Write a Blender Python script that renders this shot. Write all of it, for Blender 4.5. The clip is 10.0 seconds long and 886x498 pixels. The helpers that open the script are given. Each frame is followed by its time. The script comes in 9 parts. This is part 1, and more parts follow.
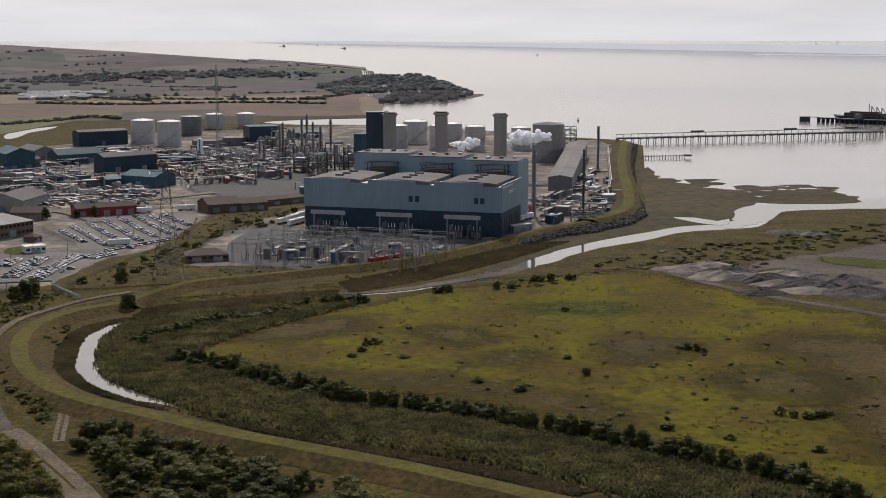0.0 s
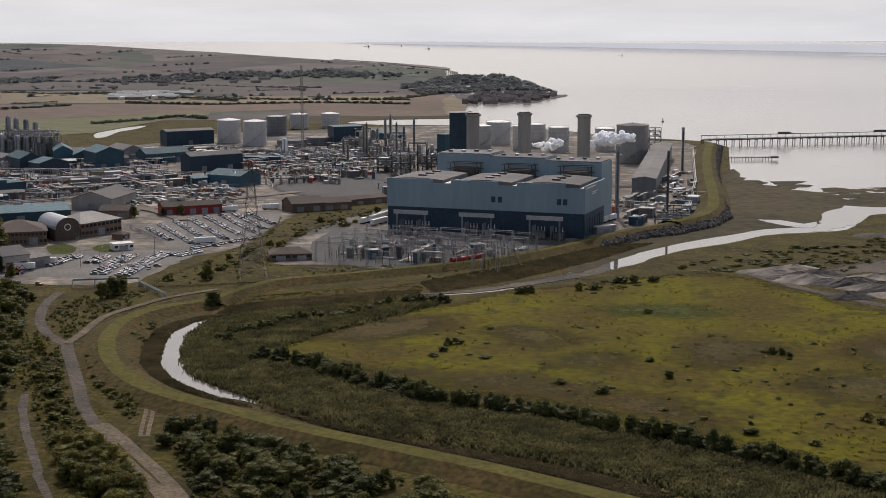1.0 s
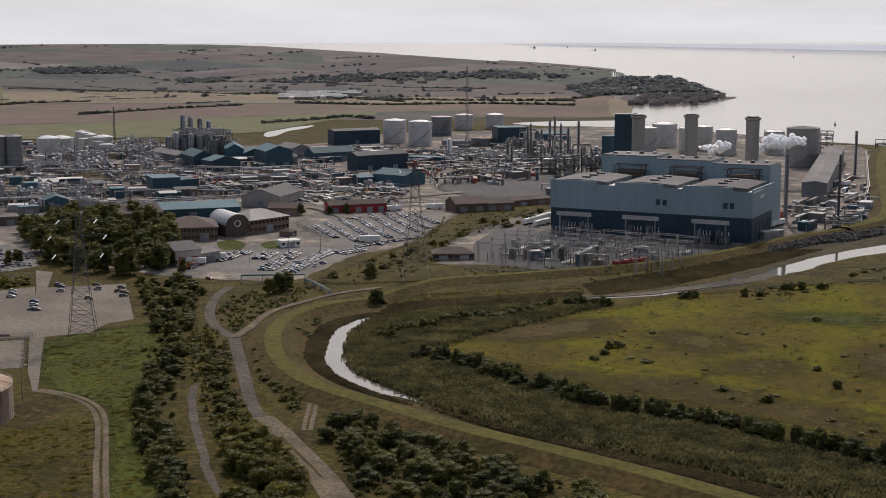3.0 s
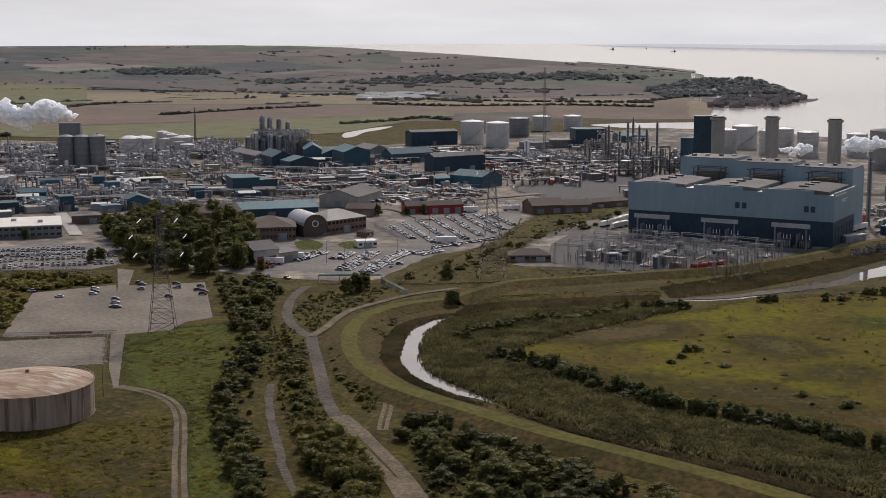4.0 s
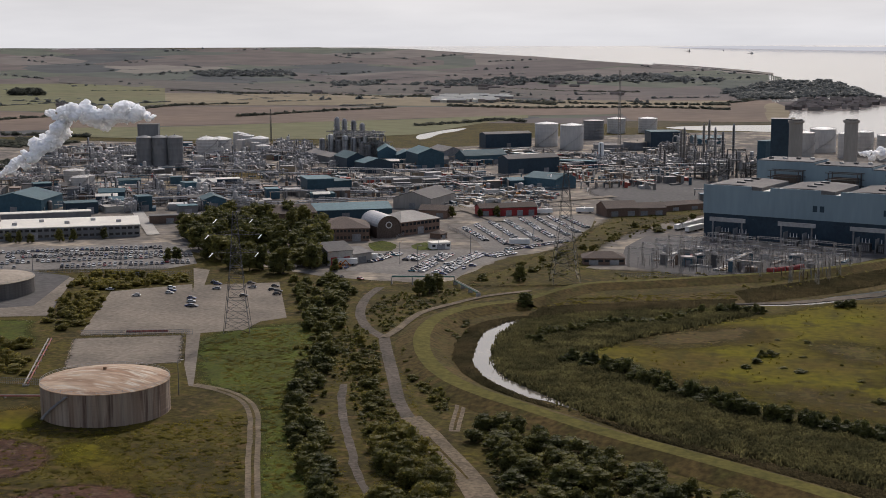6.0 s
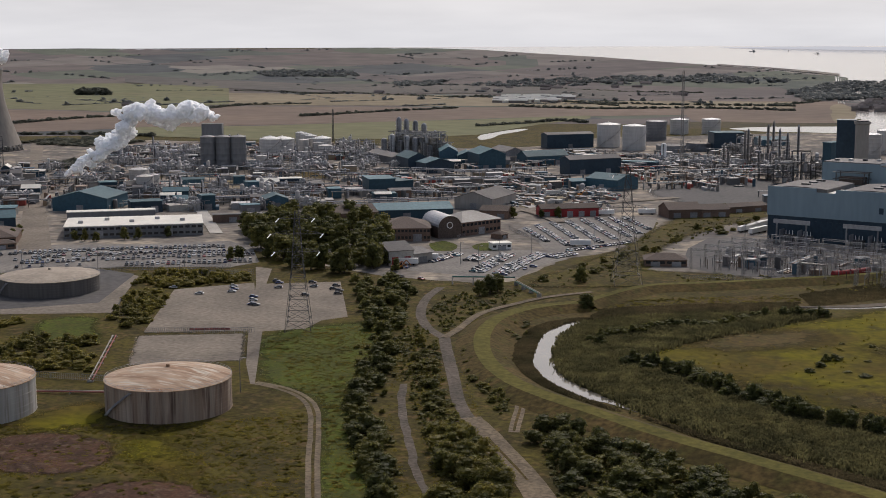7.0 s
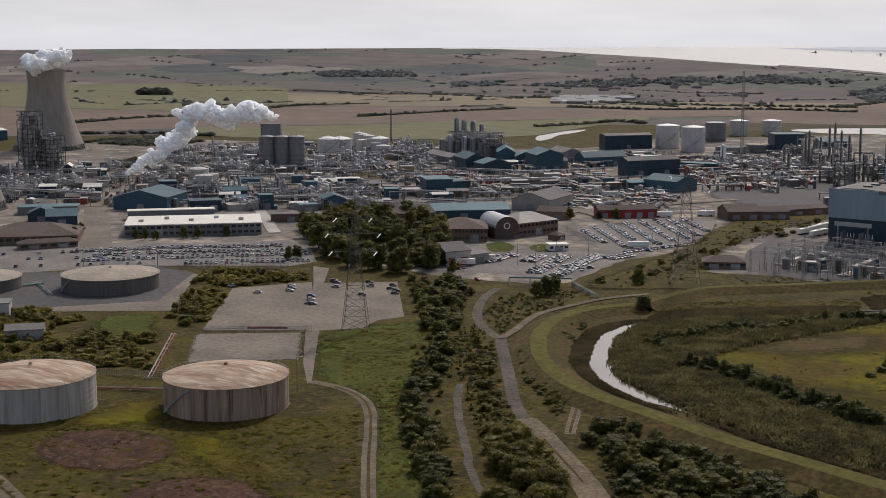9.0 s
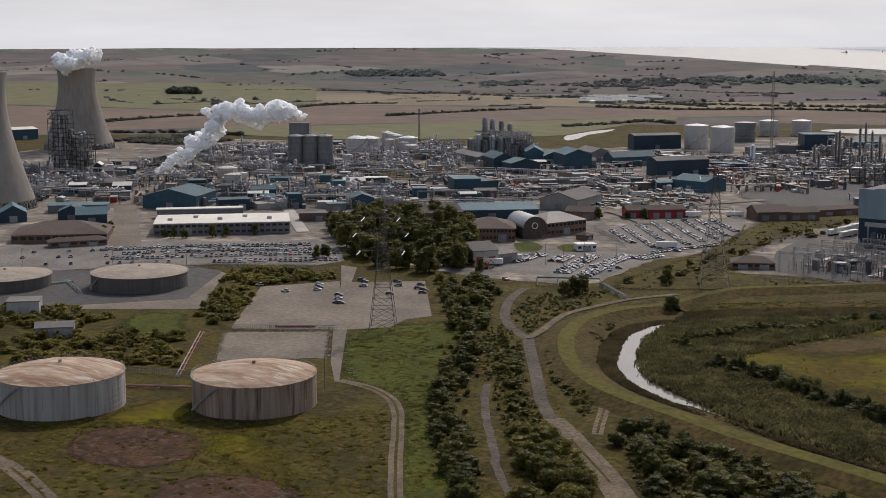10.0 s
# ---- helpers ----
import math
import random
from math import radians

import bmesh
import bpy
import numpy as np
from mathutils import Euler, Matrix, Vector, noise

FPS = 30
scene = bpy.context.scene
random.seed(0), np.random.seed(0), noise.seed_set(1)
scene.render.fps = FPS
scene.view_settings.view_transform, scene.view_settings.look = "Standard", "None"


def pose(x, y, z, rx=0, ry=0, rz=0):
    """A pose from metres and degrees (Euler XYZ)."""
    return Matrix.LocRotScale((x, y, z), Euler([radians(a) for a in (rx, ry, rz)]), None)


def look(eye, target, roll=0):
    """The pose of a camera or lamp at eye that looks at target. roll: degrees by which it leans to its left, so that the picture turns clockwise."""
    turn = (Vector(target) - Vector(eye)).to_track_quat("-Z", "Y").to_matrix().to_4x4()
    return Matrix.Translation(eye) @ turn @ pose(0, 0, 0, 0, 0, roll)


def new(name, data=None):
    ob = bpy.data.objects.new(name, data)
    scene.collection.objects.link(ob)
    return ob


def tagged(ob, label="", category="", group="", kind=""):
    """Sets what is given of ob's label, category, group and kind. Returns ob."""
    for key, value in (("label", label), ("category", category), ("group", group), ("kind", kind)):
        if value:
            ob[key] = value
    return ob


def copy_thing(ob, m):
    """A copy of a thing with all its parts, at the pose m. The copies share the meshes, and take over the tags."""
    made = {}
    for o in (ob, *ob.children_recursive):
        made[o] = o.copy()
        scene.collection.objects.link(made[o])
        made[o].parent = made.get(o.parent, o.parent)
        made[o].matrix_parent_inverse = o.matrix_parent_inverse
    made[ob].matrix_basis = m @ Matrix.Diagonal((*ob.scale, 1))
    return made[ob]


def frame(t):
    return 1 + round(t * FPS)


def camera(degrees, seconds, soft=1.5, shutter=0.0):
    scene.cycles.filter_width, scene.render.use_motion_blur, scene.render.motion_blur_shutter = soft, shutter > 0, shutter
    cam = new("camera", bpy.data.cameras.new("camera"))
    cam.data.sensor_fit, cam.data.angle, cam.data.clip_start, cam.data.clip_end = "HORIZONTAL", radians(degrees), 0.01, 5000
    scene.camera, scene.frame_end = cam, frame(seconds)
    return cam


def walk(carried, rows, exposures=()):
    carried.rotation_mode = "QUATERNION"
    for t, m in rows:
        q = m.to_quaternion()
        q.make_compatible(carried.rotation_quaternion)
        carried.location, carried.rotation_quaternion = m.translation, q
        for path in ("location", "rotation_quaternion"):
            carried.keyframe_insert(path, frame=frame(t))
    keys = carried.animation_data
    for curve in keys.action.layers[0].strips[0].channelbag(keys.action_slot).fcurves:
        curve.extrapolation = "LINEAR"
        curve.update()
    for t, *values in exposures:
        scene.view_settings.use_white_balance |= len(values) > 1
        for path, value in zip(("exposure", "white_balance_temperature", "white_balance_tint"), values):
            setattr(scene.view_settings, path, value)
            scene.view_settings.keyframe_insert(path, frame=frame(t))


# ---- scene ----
cam = camera(35.57, 10.0, soft=0.9)
EYE = 120.0
ROWS = [
    (0.0, 0.007, -8.913, 0.055),
    (0.5, 1.411, -8.914, 0.061),
    (1.0, 3.451, -8.889, 0.101),
    (1.5, 5.293, -8.882, 0.056),
    (2.0, 6.813, -8.873, 0.062),
    (2.5, 8.442, -8.863, 0.132),
    (2.7, 9.120, -8.851, 0.136),
    (3.8, 13.040, -8.782, 0.159),
    (4.0, 13.455, -8.770, 0.163),
    (4.5, 14.053, -8.741, 0.148),
    (5.0, 14.520, -8.722, 0.163),
    (5.5, 15.413, -8.686, 0.195),
    (5.7, 15.810, -8.683, 0.195),
    (6.8, 18.640, -8.661, 0.196),
    (7.0, 19.071, -8.657, 0.196),
    (7.5, 19.632, -8.651, 0.143),
    (8.0, 19.989, -8.648, 0.188),
    (8.5, 20.572, -8.633, 0.154),
    (9.0, 21.462, -8.627, 0.175),
    (9.5, 22.190, -8.646, 0.187),
    (10.0, 22.632, -8.643, 0.142),
]
walk(cam, [(t, pose(0, 0, EYE, 90 + pitch, roll, yaw)) for t, yaw, pitch, roll in ROWS], exposures=[(0.0, 0.0, 6300, 13), (10.0, 0.0, 6300, 13)])

# ---- world and sun ----
SUN_AZ, SUN_EL = 3.0, 42.0
world = bpy.data.worlds.new("world")
scene.world = world
world.use_nodes = True
wn = world.node_tree.nodes
wl = world.node_tree.links
wn.clear()
sky = wn.new("ShaderNodeTexSky")
sky.sky_type = "NISHITA"
sky.sun_disc = False
sky.sun_elevation = radians(SUN_EL)
sky.sun_rotation = radians(-SUN_AZ)
sky.air_density, sky.dust_density, sky.ozone_density = 1.0, 4.0, 1.0
coord = wn.new("ShaderNodeTexCoord")
cmap = wn.new("ShaderNodeMapping")
cmap.inputs["Scale"].default_value = (3.0, 3.0, 22.0)
cloud = wn.new("ShaderNodeTexNoise")
cloud.inputs["Scale"].default_value = 2.0
cloud.inputs["Detail"].default_value = 6.0
cramp = wn.new("ShaderNodeValToRGB")
cramp.color_ramp.elements[0].position, cramp.color_ramp.elements[0].color = 0.35, (7.1, 7.05, 7.05, 1)
cramp.color_ramp.elements[1].position, cramp.color_ramp.elements[1].color = 0.7, (8.3, 8.2, 8.1, 1)
split = wn.new("ShaderNodeSeparateXYZ")
haze = wn.new("ShaderNodeValToRGB")
haze.color_ramp.elements[0].position, haze.color_ramp.elements[0].color = 0.0, (0.97, 0.97, 0.97, 1)
haze.color_ramp.elements[1].position, haze.color_ramp.elements[1].color = 0.34, (0.08, 0.08, 0.08, 1)
wmix = wn.new("ShaderNodeMixRGB")
back = wn.new("ShaderNodeBackground")
back.inputs["Strength"].default_value = 0.1
wout = wn.new("ShaderNodeOutputWorld")
wl.new(coord.outputs["Generated"], cmap.inputs["Vector"])
wl.new(cmap.outputs["Vector"], cloud.inputs["Vector"])
wl.new(cloud.outputs["Fac"], cramp.inputs["Fac"])
wl.new(coord.outputs["Generated"], split.inputs["Vector"])
wl.new(split.outputs["Z"], haze.inputs["Fac"])
wl.new(haze.outputs["Color"], wmix.inputs[0])
wl.new(sky.outputs["Color"], wmix.inputs[1])
wl.new(cramp.outputs["Color"], wmix.inputs[2])
wl.new(wmix.outputs["Color"], back.inputs["Color"])
wl.new(back.outputs["Background"], wout.inputs["Surface"])
sun_data = bpy.data.lights.new("sun", "SUN")
sun_data.energy, sun_data.angle, sun_data.color = 2.1, radians(1.0), (1.0, 0.94, 0.86)
sun = new("sun", sun_data)
sa, se = radians(SUN_AZ), radians(SUN_EL)
sun.matrix_world = look((-math.sin(sa) * math.cos(se) * 900, math.cos(sa) * math.cos(se) * 900, math.sin(se) * 900), (0, 0, 0))


# ---- materials ----
def material(name, col, col2=None, rough=0.8, metal=0.0, big=0.02, fine=0.6, vary=0.25, bump=0.0, col3=None, rnd=0.0, stretch=(1, 1, 1), spec=0.18, bscale=None, island=False, both=False):
    """Two scales of noise in world metres mix the colours; rnd varies each object."""
    m = bpy.data.materials.new(name)
    m.use_nodes = True
    n, l = m.node_tree.nodes, m.node_tree.links
    b = n["Principled BSDF"]
    b.inputs["Roughness"].default_value, b.inputs["Metallic"].default_value = rough, metal
    b.inputs["Specular IOR Level"].default_value = spec
    geo = n.new("ShaderNodeNewGeometry")
    mp = n.new("ShaderNodeMapping")
    mp.inputs["Scale"].default_value = stretch
    l.new(geo.outputs["Position"], mp.inputs["Vector"])

    def noise_node(scale, detail):
        t = n.new("ShaderNodeTexNoise")
        t.inputs["Scale"].default_value, t.inputs["Detail"].default_value = scale, detail
        l.new(mp.outputs["Vector"], t.inputs["Vector"])
        return t

    def mix(kind, fac, a, c):
        x = n.new("ShaderNodeMixRGB")
        x.blend_type = kind
        for i, q in enumerate((fac, a, c)):
            if hasattr(q, "links"):
                l.new(q, x.inputs[i])
            else:
                x.inputs[i].default_value = q
        return x.outputs[0]

    def ramp(src, lo, hi, c0=(0, 0, 0, 1), c1=(1, 1, 1, 1)):
        r = n.new("ShaderNodeValToRGB")
        r.color_ramp.elements[0].position, r.color_ramp.elements[0].color = lo, c0
        r.color_ramp.elements[1].position, r.color_ramp.elements[1].color = hi, c1
        l.new(src, r.inputs["Fac"])
        return r.outputs["Color"]

    c2 = col2 or tuple(v * 0.7 for v in col)
    n1, n2 = noise_node(big, 4.0), noise_node(fine, 5.0)
    out = mix("MIX", ramp(n1.outputs["Fac"], 0.38, 0.62), (*col, 1), (*c2, 1))
    if col3:
        n3 = noise_node(big * 3.7, 6.0)
        out = mix("MIX", ramp(n3.outputs["Fac"], 0.52, 0.66), out, (*col3, 1))
    lo, hi = 1 - vary, 1 + vary
    out = mix("MULTIPLY", 1.0, out, ramp(n2.outputs["Fac"], 0.3, 0.7, (lo, lo, lo, 1), (hi, hi, hi, 1)))
    if rnd or island:
        info = n.new("ShaderNodeObjectInfo")
        src = geo.outputs["Random Per Island"] if island else info.outputs["Random"]
        r = rnd or 0.3
        if both:
            out = mix("MULTIPLY", 1.0, out, ramp(info.outputs["Random"], 0.0, 1.0, (0.75, 0.78, 0.8, 1), (1.3, 1.2, 1.15, 1)))
        out = mix("MULTIPLY", 1.0, out, ramp(src, 0.0, 1.0, (1 - r, 1 - r, 1 - r, 1), (1 + r, 1 + r, 1 + r, 1)))
    l.new(out, b.inputs["Base Color"])
    if bump:
        bn = n.new("ShaderNodeBump")
        bn.inputs["Strength"].default_value, bn.inputs["Distance"].default_value = 0.8, bump
        nb = noise_node(bscale or fine, 6.0)
        l.new(nb.outputs["Fac"], bn.inputs["Height"])
        l.new(bn.outputs["Normal"], b.inputs["Normal"])
    return m


def let_light_through(m, share):
    """Leaves pass part of the sun's light."""
    n, l = m.node_tree.nodes, m.node_tree.links
    b, out = n["Principled BSDF"], n["Material Output"]
    t, x = n.new("ShaderNodeBsdfTranslucent"), n.new("ShaderNodeMixShader")
    l.new(b.inputs["Base Color"].links[0].from_socket, t.inputs["Color"])
    x.inputs[0].default_value = share
    l.new(b.outputs[0], x.inputs[1])
    l.new(t.outputs[0], x.inputs[2])
    l.new(x.outputs[0], out.inputs["Surface"])


def haze_glow_material(name, col):
    """The plain far backdrop: glows in a mottled colour that imitates daylit haze."""
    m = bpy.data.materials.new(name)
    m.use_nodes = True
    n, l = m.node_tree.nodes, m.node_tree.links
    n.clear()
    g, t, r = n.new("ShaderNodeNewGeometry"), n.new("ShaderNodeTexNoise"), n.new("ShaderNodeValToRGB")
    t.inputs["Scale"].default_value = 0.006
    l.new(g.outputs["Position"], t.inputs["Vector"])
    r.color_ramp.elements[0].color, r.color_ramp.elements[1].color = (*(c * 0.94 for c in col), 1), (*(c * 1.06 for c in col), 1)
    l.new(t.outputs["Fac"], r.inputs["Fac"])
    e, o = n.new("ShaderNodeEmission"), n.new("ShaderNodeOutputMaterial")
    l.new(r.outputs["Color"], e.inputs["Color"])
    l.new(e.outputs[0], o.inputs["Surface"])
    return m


M = {}
M["grass"] = material("grass", (0.073, 0.059, 0.010), (0.042, 0.034, 0.009), big=0.05, fine=0.5, vary=0.5, bump=0.25, col3=(0.094, 0.062, 0.022), spec=0.08, rough=0.95)
M["meadow"] = material("meadow", (0.118, 0.104, 0.006), (0.086, 0.062, 0.012), big=0.024, fine=0.3, vary=0.32, bump=0.12, col3=(0.064, 0.053, 0.010), spec=0.05, rough=0.95)
M["mown"] = material("mown_grass", (0.104, 0.090, 0.020), (0.082, 0.073, 0.016), big=0.05, fine=0.5, vary=0.3, bump=0.1, spec=0.08, rough=0.95)
M["rough_grass"] = material("rough_grass", (0.086, 0.058, 0.019), (0.054, 0.041, 0.011), big=0.04, fine=0.5, vary=0.45, bump=0.2, col3=(0.060, 0.052, 0.013), spec=0.08, rough=0.95)
M["vivid_grass"] = material("vivid_grass", (0.066, 0.082, 0.010), (0.048, 0.054, 0.010), big=0.07, fine=0.6, vary=0.45, bump=0.2, col3=(0.078, 0.072, 0.014), spec=0.08, rough=0.95)
M["reed_floor"] = material("reed_floor", (0.050, 0.045, 0.021), (0.036, 0.033, 0.017), big=0.04, fine=0.3, vary=0.35, bump=0.3, spec=0.08, rough=0.95)
M["marsh"] = material("salt_marsh", (0.078, 0.06, 0.028), (0.046, 0.04, 0.02), big=0.01, fine=0.12, vary=0.35, bump=0.3, spec=0.1, rough=0.95)
M["mud"] = material("mud", (0.125, 0.103, 0.08), (0.08, 0.068, 0.052), big=0.03, fine=0.4, vary=0.3, rough=0.9, spec=0.08)
M["dirt"] = material("dirt_track", (0.178, 0.138, 0.092), (0.115, 0.092, 0.064), big=0.09, fine=0.7, vary=0.35, rough=0.95, spec=0.1)
M["worn"] = material("worn_track", (0.12, 0.098, 0.078), (0.08, 0.068, 0.054), big=0.08, fine=0.7, vary=0.4, rough=0.95, spec=0.1)
M["gravel"] = material("gravel_yard", (0.22, 0.19, 0.155), (0.125, 0.112, 0.1), big=0.012, fine=0.15, vary=0.35, col3=(0.36, 0.3, 0.225), rough=0.95, spec=0.08)
M["dark_gravel"] = material("dark_gravel", (0.09, 0.083, 0.078), (0.07, 0.066, 0.063), big=0.02, fine=0.3, vary=0.25, rough=0.9, spec=0.2)
M["asphalt"] = material("asphalt", (0.21, 0.19, 0.165), (0.155, 0.142, 0.127), big=0.04, fine=0.5, vary=0.25, rough=0.9, spec=0.1)
M["pale_asphalt"] = material("pale_asphalt", (0.225, 0.19, 0.15), (0.165, 0.14, 0.112), big=0.035, fine=0.5, vary=0.24, rough=0.95, spec=0.08)
M["concrete"] = material("concrete", (0.42, 0.39, 0.34), (0.34, 0.315, 0.28), big=0.04, fine=0.5, vary=0.15, rough=0.9, spec=0.3)
M["tower_concrete"] = material("tower_concrete", (0.3, 0.265, 0.225), (0.24, 0.215, 0.185), big=0.03, fine=0.3, vary=0.12, rough=0.95, spec=0.2, stretch=(1, 1, 0.25))
M["ploughed"] = material("ploughed_field", (0.18, 0.132, 0.1), (0.148, 0.112, 0.087), big=0.003, fine=0.03, vary=0.14, spec=0.1, rough=0.95)
M["stubble"] = material("stubble_field", (0.23, 0.19, 0.125), (0.19, 0.155, 0.1), big=0.003, fine=0.03, vary=0.14, spec=0.1, rough=0.95)
# pasture and dark field: base colours greyed to suggest distance haze
M["pasture"] = material("pasture", (0.145, 0.145, 0.075), (0.15, 0.14, 0.075), big=0.003, fine=0.03, vary=0.14, spec=0.1, rough=0.95)
M["dark_field"] = material("dark_field", (0.125, 0.11, 0.095), (0.105, 0.096, 0.085), big=0.003, fine=0.03, vary=0.14, spec=0.1, rough=0.95)
# distance haze is put into this pale grey leaf colour
M["haze_paled_leaf"] = material("haze_paled_foliage", (0.205, 0.212, 0.2), (0.17, 0.178, 0.172), big=0.004, fine=0.05, vary=0.25, rough=0.9, spec=0.1)


def field_patchwork(name):
    """Farmland seen from far off: irregular fields, each with its own haze-tinted crop."""
    m = bpy.data.materials.new(name)
    m.use_nodes = True
    n, l = m.node_tree.nodes, m.node_tree.links
    b = n["Principled BSDF"]
    b.inputs["Roughness"].default_value, b.inputs["Specular IOR Level"].default_value = 0.95, 0.05
    g, mp = n.new("ShaderNodeNewGeometry"), n.new("ShaderNodeMapping")
    mp.inputs["Scale"].default_value, mp.inputs["Rotation"].default_value = (1.0, 1.0, 0.0), (0, 0, 0.5)
    v, t = n.new("ShaderNodeTexVoronoi"), n.new("ShaderNodeTexNoise")
    v.distance = "CHEBYCHEV"
    v.inputs["Scale"].default_value = 0.0035
    t.inputs["Scale"].default_value, t.inputs["Detail"].default_value = 0.012, 5.0
    r, sep, x, tone = n.new("ShaderNodeValToRGB"), n.new("ShaderNodeSeparateColor"), n.new("ShaderNodeMixRGB"), n.new("ShaderNodeValToRGB")
    r.color_ramp.interpolation = "CONSTANT"
    # crop colours are shifted towards blue-grey to stand in for haze
    haze_tinted_crops = [(0.0, (0.148, 0.126, 0.114)), (0.2, (0.108, 0.118, 0.1)), (0.36, (0.178, 0.158, 0.14)), (0.5, (0.092, 0.097, 0.096)), (0.66, (0.135, 0.118, 0.11)), (0.8, (0.12, 0.13, 0.1)), (0.93, (0.22, 0.2, 0.17))]
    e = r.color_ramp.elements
    e[0].position, e[0].color = haze_tinted_crops[0][0], (*haze_tinted_crops[0][1], 1)
    e[1].position, e[1].color = haze_tinted_crops[1][0], (*haze_tinted_crops[1][1], 1)
    for p, c in haze_tinted_crops[2:]:
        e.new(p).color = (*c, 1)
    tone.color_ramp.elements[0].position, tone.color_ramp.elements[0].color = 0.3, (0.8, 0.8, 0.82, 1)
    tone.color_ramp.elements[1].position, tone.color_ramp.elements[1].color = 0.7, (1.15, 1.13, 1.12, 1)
    x.blend_type = "MULTIPLY"
    x.inputs[0].default_value = 1.0
    l.new(g.outputs["Position"], mp.inputs["Vector"])
    l.new(mp.outputs["Vector"], v.inputs["Vector"])
    l.new(g.outputs["Position"], t.inputs["Vector"])
    l.new(v.outputs["Color"], sep.inputs["Color"])
    l.new(sep.outputs[0], r.inputs["Fac"])
    l.new(t.outputs["Fac"], tone.inputs["Fac"])
    l.new(r.outputs["Color"], x.inputs[1])
    l.new(tone.outputs["Color"], x.inputs[2])
    l.new(x.outputs[0], b.inputs["Base Color"])
    return m


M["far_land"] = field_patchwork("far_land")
M["haze_glow_hills"] = haze_glow_material("haze_glow_backdrop", (0.575, 0.575, 0.6))
M["haze_glow_towers"] = haze_glow_material("haze_glow_blocks", (0.5, 0.5, 0.53))
M["rock"] = material("riprap_rock", (0.12, 0.105, 0.09), (0.075, 0.067, 0.06), big=0.1, fine=0.8, vary=0.4, island=True, rnd=0.4, rough=0.9)
M["rubble"] = material("rubble", (0.105, 0.09, 0.078), (0.06, 0.053, 0.047), big=0.05, fine=0.5, vary=0.35, bump=0.5, rough=0.95)
M["blue"] = material("pale_blue_cladding", (0.25, 0.32, 0.35), (0.225, 0.29, 0.32), big=0.04, fine=0.4, vary=0.06, rough=0.45, stretch=(1, 1, 0.15))
M["navy"] = material("dark_blue_cladding", (0.035, 0.058, 0.08), (0.028, 0.047, 0.066), big=0.05, fine=0.5, vary=0.15, rough=0.45)
M["teal"] = material("teal_cladding", (0.045, 0.095, 0.125), (0.038, 0.08, 0.105), big=0.04, fine=0.5, vary=0.15, rough=0.45, rnd=0.3)
M["teal_roof"] = material("teal_roof", (0.085, 0.15, 0.165), (0.07, 0.125, 0.14), big=0.04, fine=0.5, vary=0.15, rough=0.75, rnd=0.3, spec=0.2)
M["roof_grey"] = material("grey_metal_roof", (0.19, 0.175, 0.16), (0.15, 0.14, 0.13), big=0.04, fine=0.6, vary=0.15, rough=0.85, rnd=0.25, spec=0.15)
M["roof_white"] = material("cream_roof", (0.74, 0.7, 0.6), (0.66, 0.62, 0.53), big=0.05, fine=0.5, vary=0.06, rough=0.6)
M["roof_brown"] = material("brown_tile_roof", (0.105, 0.078, 0.062), (0.08, 0.06, 0.05), big=0.05, fine=1.2, vary=0.25, rough=0.85, rnd=0.2)
M["brick"] = material("brown_brick", (0.2, 0.13, 0.095), (0.16, 0.105, 0.08), big=0.1, fine=1.5, vary=0.2, rough=0.9, rnd=0.2)
M["red"] = material("red_cladding", (0.3, 0.035, 0.035), (0.24, 0.03, 0.03), big=0.1, fine=0.8, vary=0.15, rough=0.5)
M["white"] = material("white_paint", (0.76, 0.74, 0.7), (0.68, 0.66, 0.62), big=0.05, fine=0.5, vary=0.06, rough=0.5)
M["tank_white"] = material("tank_paint", (0.5, 0.475, 0.44), (0.44, 0.415, 0.385), big=0.06, fine=0.6, vary=0.08, rough=0.5, stretch=(1, 1, 0.2), rnd=0.12)
M["steel"] = material("galvanised_steel", (0.29, 0.285, 0.285), (0.21, 0.205, 0.205), big=0.08, fine=0.8, vary=0.2, rough=0.5, metal=0.15, rnd=0.25)
M["dark_steel"] = material("dark_steel", (0.10, 0.096, 0.094), (0.07, 0.067, 0.066), big=0.1, fine=0.8, vary=0.25, rough=0.55, metal=0.3, rnd=0.3)
M["silver"] = material("bright_pipe_cladding", (0.43, 0.42, 0.41), (0.34, 0.335, 0.33), big=0.05, fine=0.6, vary=0.15, rough=0.45, metal=0.2)
M["silo"] = material("weathered_silo", (0.2, 0.2, 0.2), (0.165, 0.165, 0.168), big=0.06, fine=0.6, vary=0.1, rough=0.55, metal=0.2, stretch=(1, 1, 0.2))
M["stack"] = material("stack_render", (0.33, 0.3, 0.265), (0.28, 0.255, 0.225), big=0.06, fine=0.6, vary=0.1, rough=0.7, stretch=(1, 1, 0.2))
M["rust_roof"] = material("rusted_roof", (0.45, 0.33, 0.23), (0.28, 0.175, 0.11), big=0.1, fine=0.5, vary=0.25, col3=(0.5, 0.43, 0.34), rough=0.85, stretch=(0.35, 1.6, 1))
M["rust_wall"] = material("rust_streaked_wall", (0.36, 0.285, 0.22), (0.25, 0.175, 0.125), big=0.22, fine=0.7, vary=0.25, col3=(0.15, 0.10, 0.075), rough=0.85, stretch=(1, 1, 0.06))
M["pale_wall"] = material("stained_white_wall", (0.42, 0.4, 0.365), (0.34, 0.32, 0.29), big=0.2, fine=0.7, vary=0.14, col3=(0.27, 0.24, 0.2), rough=0.7, stretch=(1, 1, 0.06))
